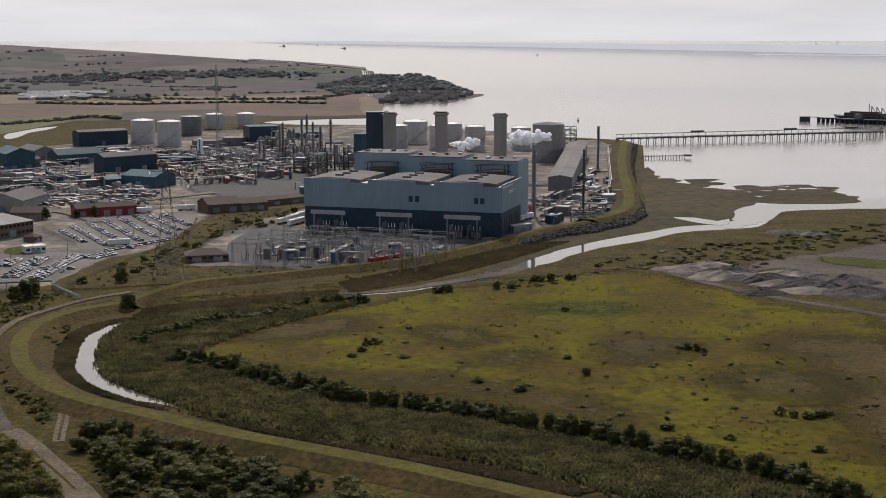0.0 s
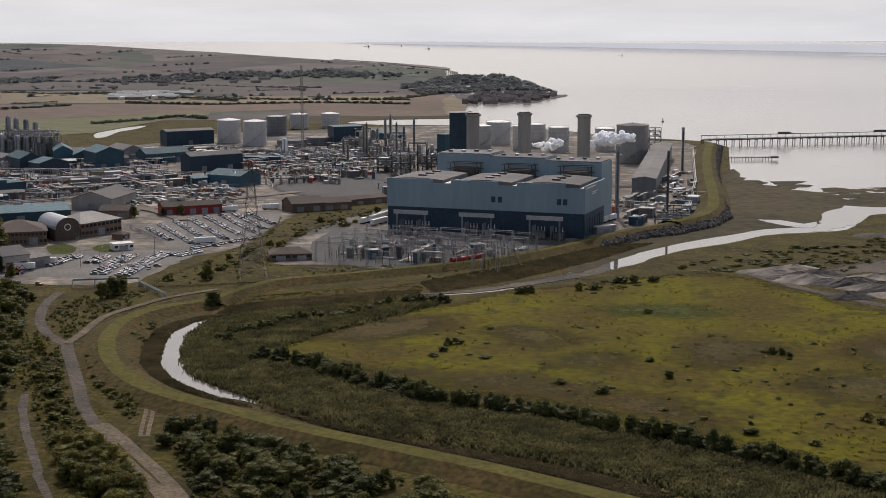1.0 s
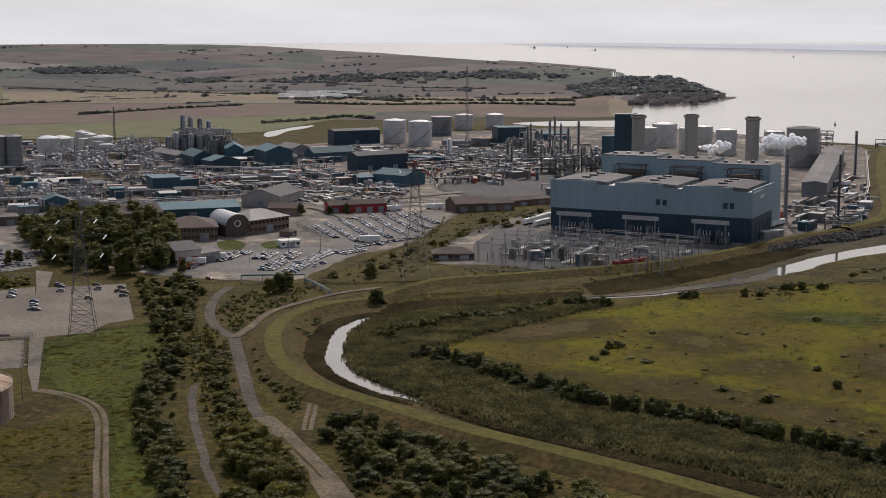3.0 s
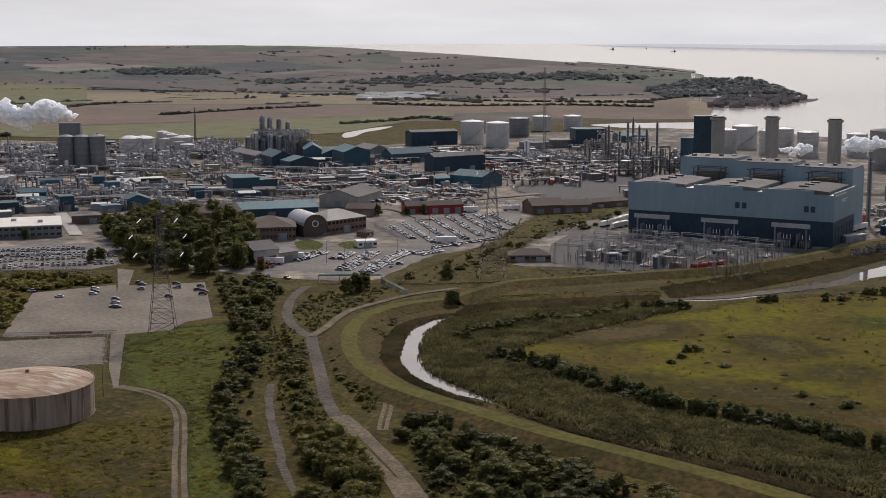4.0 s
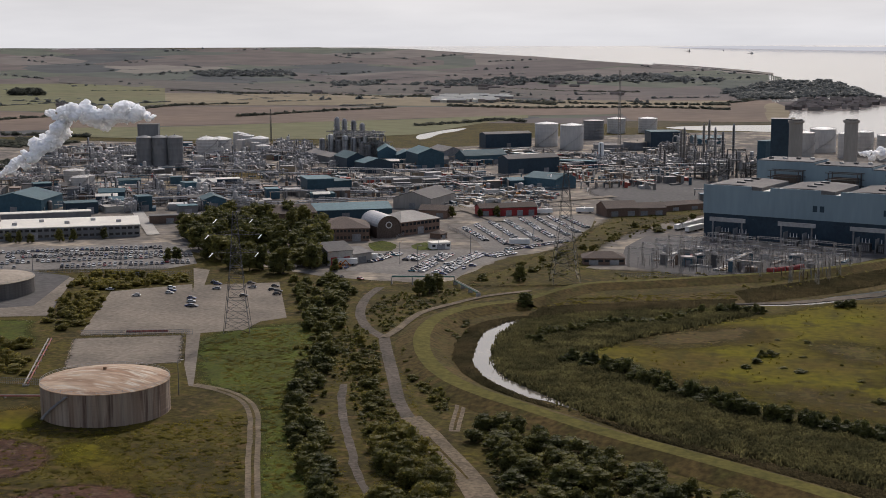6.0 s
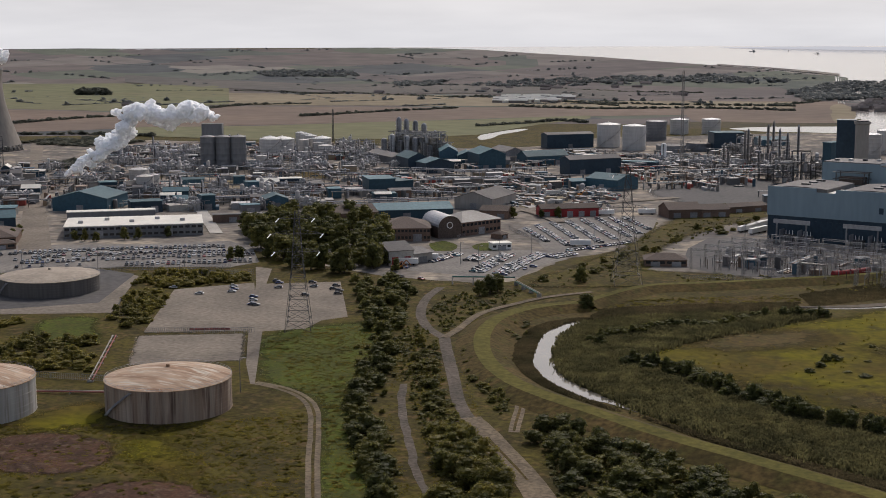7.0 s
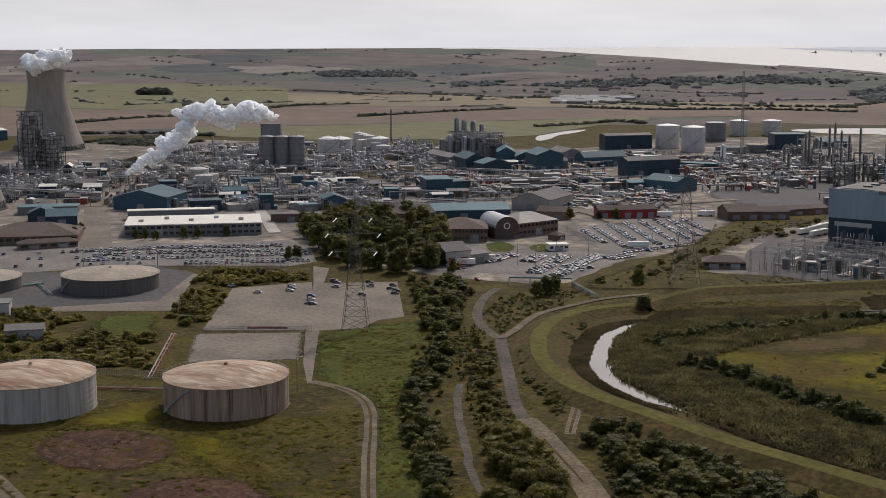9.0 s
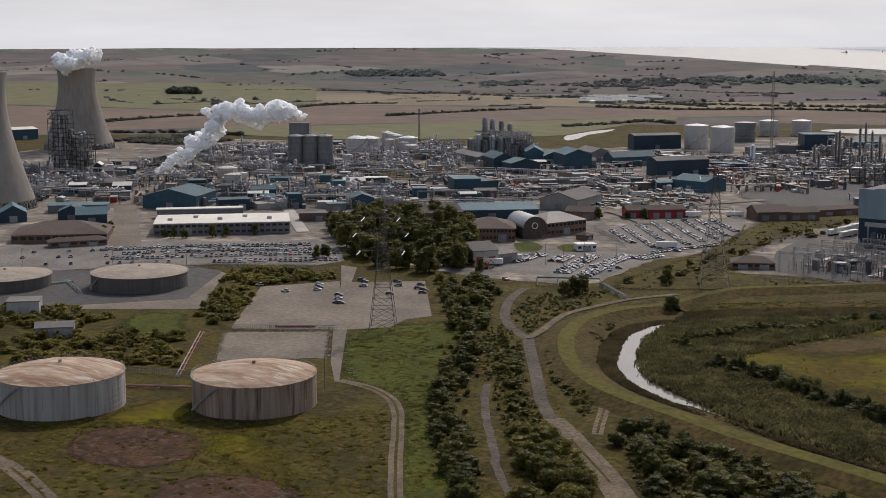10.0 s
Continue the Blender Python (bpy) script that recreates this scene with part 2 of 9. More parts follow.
M["grey_wall"] = material("dull_grey_wall", (0.13, 0.118, 0.108), (0.1, 0.09, 0.082), big=0.2, fine=0.7, vary=0.2, rough=0.7, stretch=(1, 1, 0.06))
M["tan_roof"] = material("tan_tank_roof", (0.37, 0.31, 0.24), (0.3, 0.25, 0.195), big=0.12, fine=0.6, vary=0.15, rough=0.85)
M["bare_earth"] = material("reddish_bare_earth", (0.088, 0.047, 0.03), (0.05, 0.03, 0.022), big=0.09, fine=0.9, vary=0.45, bump=0.1, rough=0.95, spec=0.05, col3=(0.11, 0.075, 0.05))
M["bark"] = material("bark", (0.09, 0.07, 0.05), big=0.5, fine=3, vary=0.3)
M["leaf"] = material("leaves", (0.135, 0.132, 0.034), (0.09, 0.094, 0.028), big=0.05, fine=0.3, vary=0.3, rnd=0.3, island=True, both=True, rough=0.65, spec=0.25)
M["leaf_light"] = material("light_leaves", (0.18, 0.162, 0.034), (0.118, 0.112, 0.028), big=0.05, fine=0.3, vary=0.3, rnd=0.3, island=True, both=True, rough=0.65, spec=0.25)
M["reed"] = material("reeds", (0.138, 0.124, 0.054), (0.082, 0.077, 0.036), big=0.06, fine=0.15, vary=0.4, island=True, rnd=0.2, rough=0.9, spec=0.08)
M["reed_tan"] = material("dry_reeds", (0.118, 0.094, 0.05), (0.076, 0.066, 0.034), big=0.03, fine=0.15, vary=0.3, island=True, rnd=0.2, rough=0.9, spec=0.08)
M["tuft"] = material("grass_tufts", (0.19, 0.155, 0.026), (0.125, 0.105, 0.02), big=0.03, fine=0.3, vary=0.4, rough=0.9, spec=0.08)
# leaf colour lightened and greyed to imitate haze over the middle distance
M["haze_greyed_leaf"] = material("haze_greyed_foliage", (0.14, 0.142, 0.11), (0.11, 0.115, 0.094), big=0.004, fine=0.05, vary=0.3, rough=0.9, spec=0.1)
for leafy in ("leaf", "leaf_light", "reed", "reed_tan", "haze_greyed_leaf", "tuft", "haze_paled_leaf"):
    let_light_through(M[leafy], 0.55)
def ragged(m):
    """A copy whose cover thins out raggedly towards the sheet's edge."""
    m = m.copy()
    n, l = m.node_tree.nodes, m.node_tree.links
    b, out = n["Principled BSDF"], n["Material Output"]
    at = n.new("ShaderNodeAttribute")
    at.attribute_name = "edge"
    g, t = n.new("ShaderNodeNewGeometry"), n.new("ShaderNodeTexNoise")
    t.inputs["Scale"].default_value, t.inputs["Detail"].default_value = 0.22, 6.0
    l.new(g.outputs["Position"], t.inputs["Vector"])
    add, r = n.new("ShaderNodeMath"), n.new("ShaderNodeValToRGB")
    add.operation = "ADD"
    l.new(at.outputs["Fac"], add.inputs[0])
    l.new(t.outputs["Fac"], add.inputs[1])
    half = n.new("ShaderNodeMath")
    half.operation = "MULTIPLY"
    half.inputs[1].default_value = 0.5
    l.new(add.outputs[0], half.inputs[0])
    r.color_ramp.elements[0].position, r.color_ramp.elements[1].position = 0.32, 0.68
    l.new(half.outputs[0], r.inputs["Fac"])
    clear, x = n.new("ShaderNodeBsdfTransparent"), n.new("ShaderNodeMixShader")
    l.new(r.outputs["Color"], x.inputs[0])
    l.new(clear.outputs[0], x.inputs[1])
    l.new(b.outputs[0], x.inputs[2])
    l.new(x.outputs[0], out.inputs["Surface"])
    return m


for cover in ("meadow", "rough_grass", "vivid_grass", "bare_earth", "reed_floor", "mud", "gravel", "dark_gravel", "grass", "pale_asphalt", "stubble", "worn", "marsh"):
    M[cover + "_soft"] = ragged(M[cover])
M["glass"] = material("dark_window_glass", (0.02, 0.024, 0.028), rough=0.12, vary=0.1, spec=0.6)
M["rubber"] = material("rubber", (0.02, 0.02, 0.02), rough=0.9, vary=0.1)
M["green_pipe"] = material("green_painted_steel", (0.09, 0.21, 0.17), rough=0.5, vary=0.15)
M["orange"] = material("orange_machine_paint", (0.55, 0.2, 0.03), rough=0.5, vary=0.15)


def paint_material(name="car_paint", tone=""):
    """Car colours picked by each object's random number, or by a tone laid on the mesh."""
    m = bpy.data.materials.new(name)
    m.use_nodes = True
    n, l = m.node_tree.nodes, m.node_tree.links
    b = n["Principled BSDF"]
    b.inputs["Roughness"].default_value, b.inputs["Coat Weight"].default_value = 0.3, 0.6
    info = n.new("ShaderNodeObjectInfo")
    r = n.new("ShaderNodeValToRGB")
    r.color_ramp.interpolation = "CONSTANT"
    cols = [(0.0, (0.5, 0.5, 0.49)), (0.14, (0.2, 0.205, 0.21)), (0.32, (0.03, 0.03, 0.034)), (0.58, (0.1, 0.105, 0.11)), (0.7, (0.03, 0.05, 0.14)), (0.82, (0.25, 0.02, 0.02)), (0.89, (0.65, 0.64, 0.62)), (0.97, (0.05, 0.16, 0.2))]
    e = r.color_ramp.elements
    e[0].position, e[0].color = cols[0][0], (*cols[0][1], 1)
    e[1].position, e[1].color = cols[1][0], (*cols[1][1], 1)
    for p, c in cols[2:]:
        k = e.new(p)
        k.color = (*c, 1)
    if tone:
        at = n.new("ShaderNodeAttribute")
        at.attribute_name = tone
        l.new(at.outputs["Fac"], r.inputs["Fac"])
    else:
        l.new(info.outputs["Random"], r.inputs["Fac"])
    l.new(r.outputs["Color"], b.inputs["Base Color"])
    return m


M["paint"] = paint_material()


def water_material(name, tint, ripple, scale, rough=0.12):
    m = material(name, tint, rough=rough, vary=0.05, bump=ripple, bscale=scale, fine=0.01, spec=0.6, stretch=(0.5, 1.4, 1))
    m.node_tree.nodes["Principled BSDF"].inputs["IOR"].default_value = 1.45
    return m


M["water"] = water_material("estuary_water", (0.36, 0.33, 0.3), 0.03, 0.1, 0.14)
M["calm_water"] = water_material("creek_water", (0.17, 0.15, 0.12), 0.02, 0.3, 0.05)


def steam_material():
    """Dense white steam: light scatters deep inside it."""
    m = bpy.data.materials.new("steam")
    m.use_nodes = True
    b = m.node_tree.nodes["Principled BSDF"]
    b.inputs["Base Color"].default_value = (1.0, 0.985, 0.96, 1)
    b.inputs["Roughness"].default_value, b.inputs["Specular IOR Level"].default_value = 1.0, 0.0
    b.inputs["Subsurface Weight"].default_value, b.inputs["Subsurface Scale"].default_value = 1.0, 9.0
    b.inputs["Subsurface Radius"].default_value = (1.0, 1.0, 1.0)
    return m


M["steam"] = steam_material()


# ---- mesh helpers ----
class Geo:
    """Gathers simple solids into one mesh."""

    def __init__(self):
        self.v, self.f = [], []

    def add(self, vs, fs):
        k = len(self.v)
        self.v += [tuple(p) for p in vs]
        self.f += [tuple(i + k for i in q) for q in fs]
        return self

    def box(self, x0, y0, z0, x1, y1, z1):
        return self.add([(x0, y0, z0), (x1, y0, z0), (x1, y1, z0), (x0, y1, z0), (x0, y0, z1), (x1, y0, z1), (x1, y1, z1), (x0, y1, z1)],
                        [(3, 2, 1, 0), (4, 5, 6, 7), (0, 1, 5, 4), (1, 2, 6, 5), (2, 3, 7, 6), (3, 0, 4, 7)])

    def lathe(self, x, y, prof, seg=24, cap=True):
        """A turned solid round the upright axis at x, y from (radius, z) pairs, lowest first."""
        vs, fs = [], []
        for r, z in prof:
            vs += [(x + r * math.cos(2 * math.pi * i / seg), y + r * math.sin(2 * math.pi * i / seg), z) for i in range(seg)]
        for k in range(len(prof) - 1):
            for i in range(seg):
                j = (i + 1) % seg
                fs.append((k * seg + i, k * seg + j, (k + 1) * seg + j, (k + 1) * seg + i))
        if cap:
            fs.append(tuple(range(seg - 1, -1, -1)))
            fs.append(tuple(range((len(prof) - 1) * seg, len(prof) * seg)))
        return self.add(vs, fs)

    def beam(self, p, q, w, seg=4):
        p, q = Vector(p), Vector(q)
        d = (q - p).normalized()
        s = d.cross(Vector((0, 0, 1)) if abs(d.z) < 0.95 else Vector((1, 0, 0))).normalized()
        t = d.cross(s)
        ring = [(s * math.cos(2 * math.pi * (i + 0.5) / seg) + t * math.sin(2 * math.pi * (i + 0.5) / seg)) * w * 0.7 for i in range(seg)]
        vs = [p + r for r in ring] + [q + r for r in ring]
        fs = [(i, (i + 1) % seg, seg + (i + 1) % seg, seg + i) for i in range(seg)]
        fs += [tuple(range(seg - 1, -1, -1)), tuple(range(seg, 2 * seg))]
        return self.add(vs, fs)

    def gable(self, x0, y0, x1, y1, z0, z1, along="x", over=0.4, thick=0.35):
        """A pitched roof slab over a rectangle, ridge along x or y."""
        a, b, c, d = x0 - over, y0 - over, x1 + over, y1 + over
        if along == "x":
            m = (b + d) / 2
            low = [(a, b, z0), (c, b, z0), (c, m, z1), (a, m, z1), (a, d, z0), (c, d, z0)]
        else:
            m = (a + c) / 2
            low = [(a, d, z0), (a, b, z0), (m, b, z1), (m, d, z1), (c, d, z0), (c, b, z0)]
        vs = low + [(p[0], p[1], p[2] + thick) for p in low]
        return self.add(vs, [(3, 2, 1, 0), (5, 2, 3, 4), (6, 7, 8, 9), (9, 8, 11, 10), (0, 1, 7, 6), (4, 10, 11, 5), (1, 2, 8, 7), (2, 5, 11, 8), (3, 0, 6, 9), (4, 3, 9, 10)])

    def mesh(self, name, smooth=False):
        me = bpy.data.meshes.new(name)
        me.from_pydata(self.v, [], self.f)
        me.update()
        if smooth:
            me.shade_smooth()
            me.set_sharp_from_angle(angle=radians(40))
        return me


def part(name, geo, mat, parent=None, label="", smooth=False):
    me = geo if isinstance(geo, bpy.types.Mesh) else geo.mesh(name, smooth)
    if not me.materials:
        me.materials.append(M[mat])
    ob = new(name, me)
    ob.parent = parent
    if label:
        tagged(ob, label)
    return ob


def thing(name, label, category, group="", at=(0, 0), z=0.0, turn=0.0):
    e = new(name)
    e.empty_display_size = 0.5
    e.matrix_basis = pose(at[0], at[1], z, 0, 0, turn)
    return tagged(e, label, category, group)


def setting(name, geo, mat, label, category):
    ob = part(name, geo, mat)
    return tagged(ob, label, category, "", "structure")


def stuff(name, geo, mat, label, category):
    ob = part(name, geo, mat)
    return tagged(ob, label, category, "", "stuff")


def quads_mesh(name, q):
    """A mesh from an array of loose quads (n, 4, 3)."""
    n = len(q)
    me = bpy.data.meshes.new(name)
    me.vertices.add(n * 4)
    me.vertices.foreach_set("co", np.ascontiguousarray(q, dtype=np.float32).ravel())
    me.loops.add(n * 4)
    me.loops.foreach_set("vertex_index", np.arange(n * 4, dtype=np.int32))
    me.polygons.add(n)
    me.polygons.foreach_set("loop_start", np.arange(0, n * 4, 4, dtype=np.int32))
    me.update(calc_edges=True)
    return me


rng = np.random.default_rng(7)


def ground_z(r):
    return 90.0 * max(0.0, min(1.0, (r - 3000.0) / 1900.0)) ** 1.6


def smooth_line(pts, step=6.0, closed=False):
    """A Catmull-Rom line through the points, resampled."""
    n = len(pts)
    out = []
    for i in range(n if closed else n - 1):
        p = [Vector(pts[(i + k) % n] if closed else pts[max(0, min(n - 1, i + k))]) for k in (-1, 0, 1, 2)]
        c = max(1, int((p[2] - p[1]).length / step))
        c = min(c, 40)
        for j in range(c):
            t = j / c
            out.append(0.5 * (2 * p[1] + (p[2] - p[0]) * t + (2 * p[0] - 5 * p[1] + 4 * p[2] - p[3]) * t * t + (3 * p[1] - p[0] - 3 * p[2] + p[3]) * t ** 3))
    if not closed:
        out.append(Vector(pts[-1]))
    return out


def side_vectors(line):
    res = []
    for i, p in enumerate(line):
        d = (line[min(i + 1, len(line) - 1)] - line[max(i - 1, 0)]).normalized()
        res.append(Vector((-d.y, d.x)))
    return res


def within(pts, x, y):
    hit = False
    for i in range(len(pts)):
        (x0, y0), (x1, y1) = pts[i], pts[i - 1]
        if (y0 > y) != (y1 > y) and x < (x1 - x0) * (y - y0) / (y1 - y0) + x0:
            hit = not hit
    return hit


def scatter_in(pts, n, seed):
    """n random places inside a polygon."""
    rr = random.Random(seed)
    xs, ys = [p[0] for p in pts], [p[1] for p in pts]
    out = []
    while len(out) < n:
        x, y = rr.uniform(min(xs), max(xs)), rr.uniform(min(ys), max(ys))
        if within(pts, x, y):
            out.append((x, y))
    return out


ZONES = []


def zone(name, pts, mat, z, label, category="ground", curve=True, rough_edge=0.0, soft=0.0):
    """A sheet of ground with its own cover, bounded by the line through pts."""
    line = smooth_line(pts, 8.0, True) if curve else [Vector(p) for p in pts]
    ZONES.append(name)
    lift = z * 0.2 + 0.0008 * len(ZONES)
    vs = []
    for p in line:
        j = rough_edge * noise.noise(Vector((p.x * 0.07, p.y * 0.07, 3.0)))
        vs.append((p.x + j, p.y + j * 0.8, lift))
    if soft:
        p = np.array(vs)[:, :2]
        q = np.roll(p, -1, axis=0)
        lo, hi = p.min(0) - soft * 0.4, p.max(0) + soft * 0.4
        cell = max(soft / 2.5, (hi - lo).max() / 130)
        nx, ny = (int(k) + 1 for k in np.ceil((hi - lo) / cell))
        gx, gy = np.meshgrid(lo[0] + cell * np.arange(nx + 1), lo[1] + cell * np.arange(ny + 1), indexing="ij")
        pt = np.stack([gx.ravel(), gy.ravel()], 1)
        far = np.full(len(pt), 1e9)
        inside = np.zeros(len(pt), bool)
        for u, v in zip(p, q):
            d = v - u
            t = np.clip(((pt - u) @ d) / max(1e-9, d @ d), 0, 1)
            far = np.minimum(far, np.linalg.norm(pt - u - t[:, None] * d, axis=1))
            cross = (u[1] > pt[:, 1]) != (v[1] > pt[:, 1])
            if d[1]:
                inside ^= cross & (pt[:, 0] < d[0] * (pt[:, 1] - u[1]) / d[1] + u[0])
        edge = np.clip(np.where(inside, far, -far) / soft + 0.3, 0, 1)
        idx = np.arange(len(pt)).reshape(nx + 1, ny + 1)
        quads = np.stack([idx[:-1, :-1], idx[1:, :-1], idx[1:, 1:], idx[:-1, 1:]], -1).reshape(-1, 4)
        quads = quads[edge[quads].max(1) > 0]
        used, quads = np.unique(quads, return_inverse=True)
        me = bpy.data.meshes.new(name)
        me.from_pydata([(x, y, lift) for x, y in pt[used]], [], quads.reshape(-1, 4).tolist())
        me.attributes.new("edge", "FLOAT", "POINT").data.foreach_set("value", edge[used].astype(np.float32))
        me.update()
        return setting(name, me, mat + "_soft", label, category)
    g = Geo()
    g.add(vs, [tuple(range(len(vs)))])
    me = g.mesh(name)
    if me.polygons[0].normal.z < 0:
        me.flip_normals()
    return setting(name, me, mat, label, category)


def ribbon(name, pts, width, mat, z, label, category="track", wobble=0.0):
    line = smooth_line(pts, 5.0)
    sv = side_vectors(line)
    g = Geo()
    vs = []
    for i, (p, s) in enumerate(zip(line, sv)):
        w = (width(i / (len(line) - 1)) if callable(width) else width) / 2
        a = w * (1 + wobble * noise.noise(Vector((p.x * 0.15, p.y * 0.15, 0))))
        b = w * (1 + wobble * noise.noise(Vector((p.x * 0.15, p.y * 0.15, 9))))
        vs += [(p.x - s.x * a, p.y - s.y * a, z * 0.2), (p.x + s.x * b, p.y + s.y * b, z * 0.2)]
    g.add(vs, [(2 * i, 2 * i + 2, 2 * i + 3, 2 * i + 1) for i in range(len(line) - 1)])
    me = g.mesh(name)
    if me.polygons[0].normal.z < 0:
        me.flip_normals()
    return setting(name, me, mat, label, category)


def band(name, rows, mat, lift, label, category="field", deep=10):
    """Far ground between a far and a near edge; each row is far x, y and near x, y."""
    g = Geo()
    cols = []
    for i in range(len(rows) - 1):
        n = 6
        for j in range(n):
            cols.append([a + (b - a) * j / n for a, b in zip(rows[i], rows[i + 1])])
    cols.append(list(rows[-1]))
    vs = []
    for c in cols:
        for k in range(deep + 1):
            t = k / deep
            x, y = c[0] + (c[2] - c[0]) * t, c[1] + (c[3] - c[1]) * t
            r = math.hypot(x, y)
            u = max(0.0, min(1.0, (r - 2700) / 500))
            vs.append((x, y, ground_z(r) + lift * (1 + 2 * u) + 1.5 * u))
    m = deep + 1
    fs = [(i * m + k, i * m + k + 1, (i + 1) * m + k + 1, (i + 1) * m + k) for i in range(len(cols) - 1) for k in range(deep)]
    g.add(vs, fs)
    me = g.mesh(name)
    if me.polygons[0].normal.z < 0:
        me.flip_normals()
    return setting(name, me, mat, label, category)


# ---- ground and water ----
def ground_sheet():
    g = Geo()
    rad = [0, 60, 150, 300, 500, 800, 1200, 1700, 2300, 3000] + [3000 + 50 * k for k in range(1, 39)]
    seg = 288
    vs = [(0, 0, 0)]
    for r in rad[1:]:
        vs += [(r * math.cos(2 * math.pi * i / seg), r * math.sin(2 * math.pi * i / seg), ground_z(r)) for i in range(seg)]
    fs = [(0, 1 + i, 1 + (i + 1) % seg) for i in range(seg)]
    for k in range(len(rad) - 2):
        a, b = 1 + k * seg, 1 + (k + 1) * seg
        fs += [(a + i, b + i, b + (i + 1) % seg, a + (i + 1) % seg) for i in range(seg)]
    g.add(vs, fs)
    return setting("ground", g, "grass", "rough green and brown grassland around the works", "ground")


ground_sheet()

band("far_farmland", [(-3945.5, 2905.7, -1682.0, 1227.6), (-3425.5, 3503.7, -1336.2, 1357.3), (-2720.1, 4075.7, -1007.4, 1503.2), (-1775.2, 4520.6, -708.4, 1787.0)], "far_land", 0.1, "patchwork of brown and green farmland in haze-tinted colours", "farmland", 24)
band("far_farmland.001", [(-1775.2, 4520.6, -708.4, 1787.0), (-1634.3, 4566.5, -657.2, 1819.2), (-1444.9, 4551.3, -604.7, 1888.1), (-978.2, 4355.9, -435.1, 1922.4), (-552.7, 4076.9, -265.5, 1945.1), (-219.6, 3747.7, -116.1, 1968.7), (-182.0, 3662.4, -101.0, 2022.4)], "far_land", 0.1, "patchwork of haze-tinted farmland towards the water", "farmland", 24)
band("estuary_water", [(-1796.9, 4558.7, -1781.7, 4518.4), (-1650.5, 4613.7, -1634.3, 4566.5), (-1481.9, 4670.6, -1444.9, 4551.3), (-1072.1, 4781.3, -978.2, 4355.9), (-656.7, 4855.8, -552.7, 4076.9), (-285.6, 4891.7, -219.6, 3747.7), (-246.1, 4893.8, -95.6, 1880.5), (-127.5, 4898.3, -47.7, 1810.5), (425.8, 4881.5, 141.1, 1600.9), (620.6, 4860.5, 201.0, 1557.6), (693.9, 4850.6, 214.0, 1478.7), (717.0, 4847.3, 119.1, 787.6), (1701.8, 4595.0, 297.9, 786.5), (2301.8, 4325.7, 427.6, 785.7), (2900.2, 3949.5, 589.4, 784.7)], "water", 0.03, "wide silvery estuary water under a pale sky", "water", 30)
zone("tidal_inlet", [(-242.5, 1871.4), (-201.7, 1917.4), (-149.8, 1941.2), (-97.2, 1964.6), (-69.1, 2037.8), (-53.4, 1911.3), (-89.9, 1821.8), (-140.4, 1822.6), (-191.7, 1823.0)], "calm_water", 0.5, "narrow tidal inlet of pale water", "water")
zone("far_creek_pool", [(-516.4, 1623.9), (-527.5, 1694.8), (-518.3, 1753.0), (-499.9, 1792.6), (-495.9, 1734.5), (-502.3, 1678.5), (-494.4, 1608.8), (-498.1, 1579.3)], "calm_water", 0.5, "small bright pool beside the fields", "water")

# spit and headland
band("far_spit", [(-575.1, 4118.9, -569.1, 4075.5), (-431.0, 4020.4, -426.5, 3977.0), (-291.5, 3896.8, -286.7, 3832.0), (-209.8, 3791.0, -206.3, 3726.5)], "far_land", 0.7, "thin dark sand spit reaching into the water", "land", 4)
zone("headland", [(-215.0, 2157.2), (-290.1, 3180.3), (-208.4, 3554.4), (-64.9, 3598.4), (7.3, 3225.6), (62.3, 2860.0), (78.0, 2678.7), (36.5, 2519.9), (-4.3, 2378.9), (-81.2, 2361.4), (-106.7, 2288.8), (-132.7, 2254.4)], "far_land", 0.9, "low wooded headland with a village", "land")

# fields, from near to far
band("grass_strip", [(-1040.2, 1664.1, -952.7, 1523.7), (-882.2, 1736.2, -761.8, 1498.6), (-737.7, 1889.2, -607.8, 1556.6), (-626.8, 1975.5, -526.8, 1661.0), (-555.8, 2065.0, -508.1, 1888.5), (-490.2, 2122.0, -472.9, 2047.5)], "pasture", 0.5, "olive green strip of rough pasture", "field", 8)
band("ploughed_field", [(-2074.7, 1971.4, -1404.9, 1331.5), (-1788.0, 2073.4, -1212.9, 1403.6), (-1506.5, 2038.4, -1130.6, 1527.8), (-1253.6, 2006.9, -1026.7, 1642.5), (-1184.7, 2242.0, -918.2, 1736.6), (-898.1, 2299.9, -737.7, 1889.2), (-633.3, 2351.9, -555.8, 2065.0), (-451.6, 2375.8, -408.7, 2151.8), (-206.8, 2404.7, -192.9, 2247.3), (-143.1, 2408.5, -135.5, 2285.2)], "ploughed", 0.45, "wide brown ploughed field behind the works", "field", 12)
band("green_field", [(-2694.3, 2564.9, -2074.7, 1971.4), (-2367.8, 2749.9, -1803.8, 2091.8), (-2091.7, 2857.0, -1509.4, 2059.0), (-1855.9, 2974.5, -1273.7, 2039.1), (-1574.9, 2982.1, -1226.5, 2321.3)], "pasture", 0.6, "pale green field beyond a hedge", "field", 12)
band("stubble_field", [(-1448.0, 2741.2, -1205.3, 2281.0), (-1009.6, 2783.7, -855.7, 2359.5), (-610.5, 2639.5, -550.6, 2381.6), (-230.6, 2674.9, -208.4, 2423.5)], "stubble", 0.6, "pale brown stubble field with straight edges", "field", 10)
band("dark_field", [(-2024.6, 3246.1, -1878.4, 3010.8), (-1433.9, 3133.0, -1293.4, 2825.7), (-1026.5, 3232.4, -914.0, 2878.8), (-647.0, 3069.8, -570.0, 2706.2)], "dark_field", 0.6, "dark brown field below a wood", "field", 10)
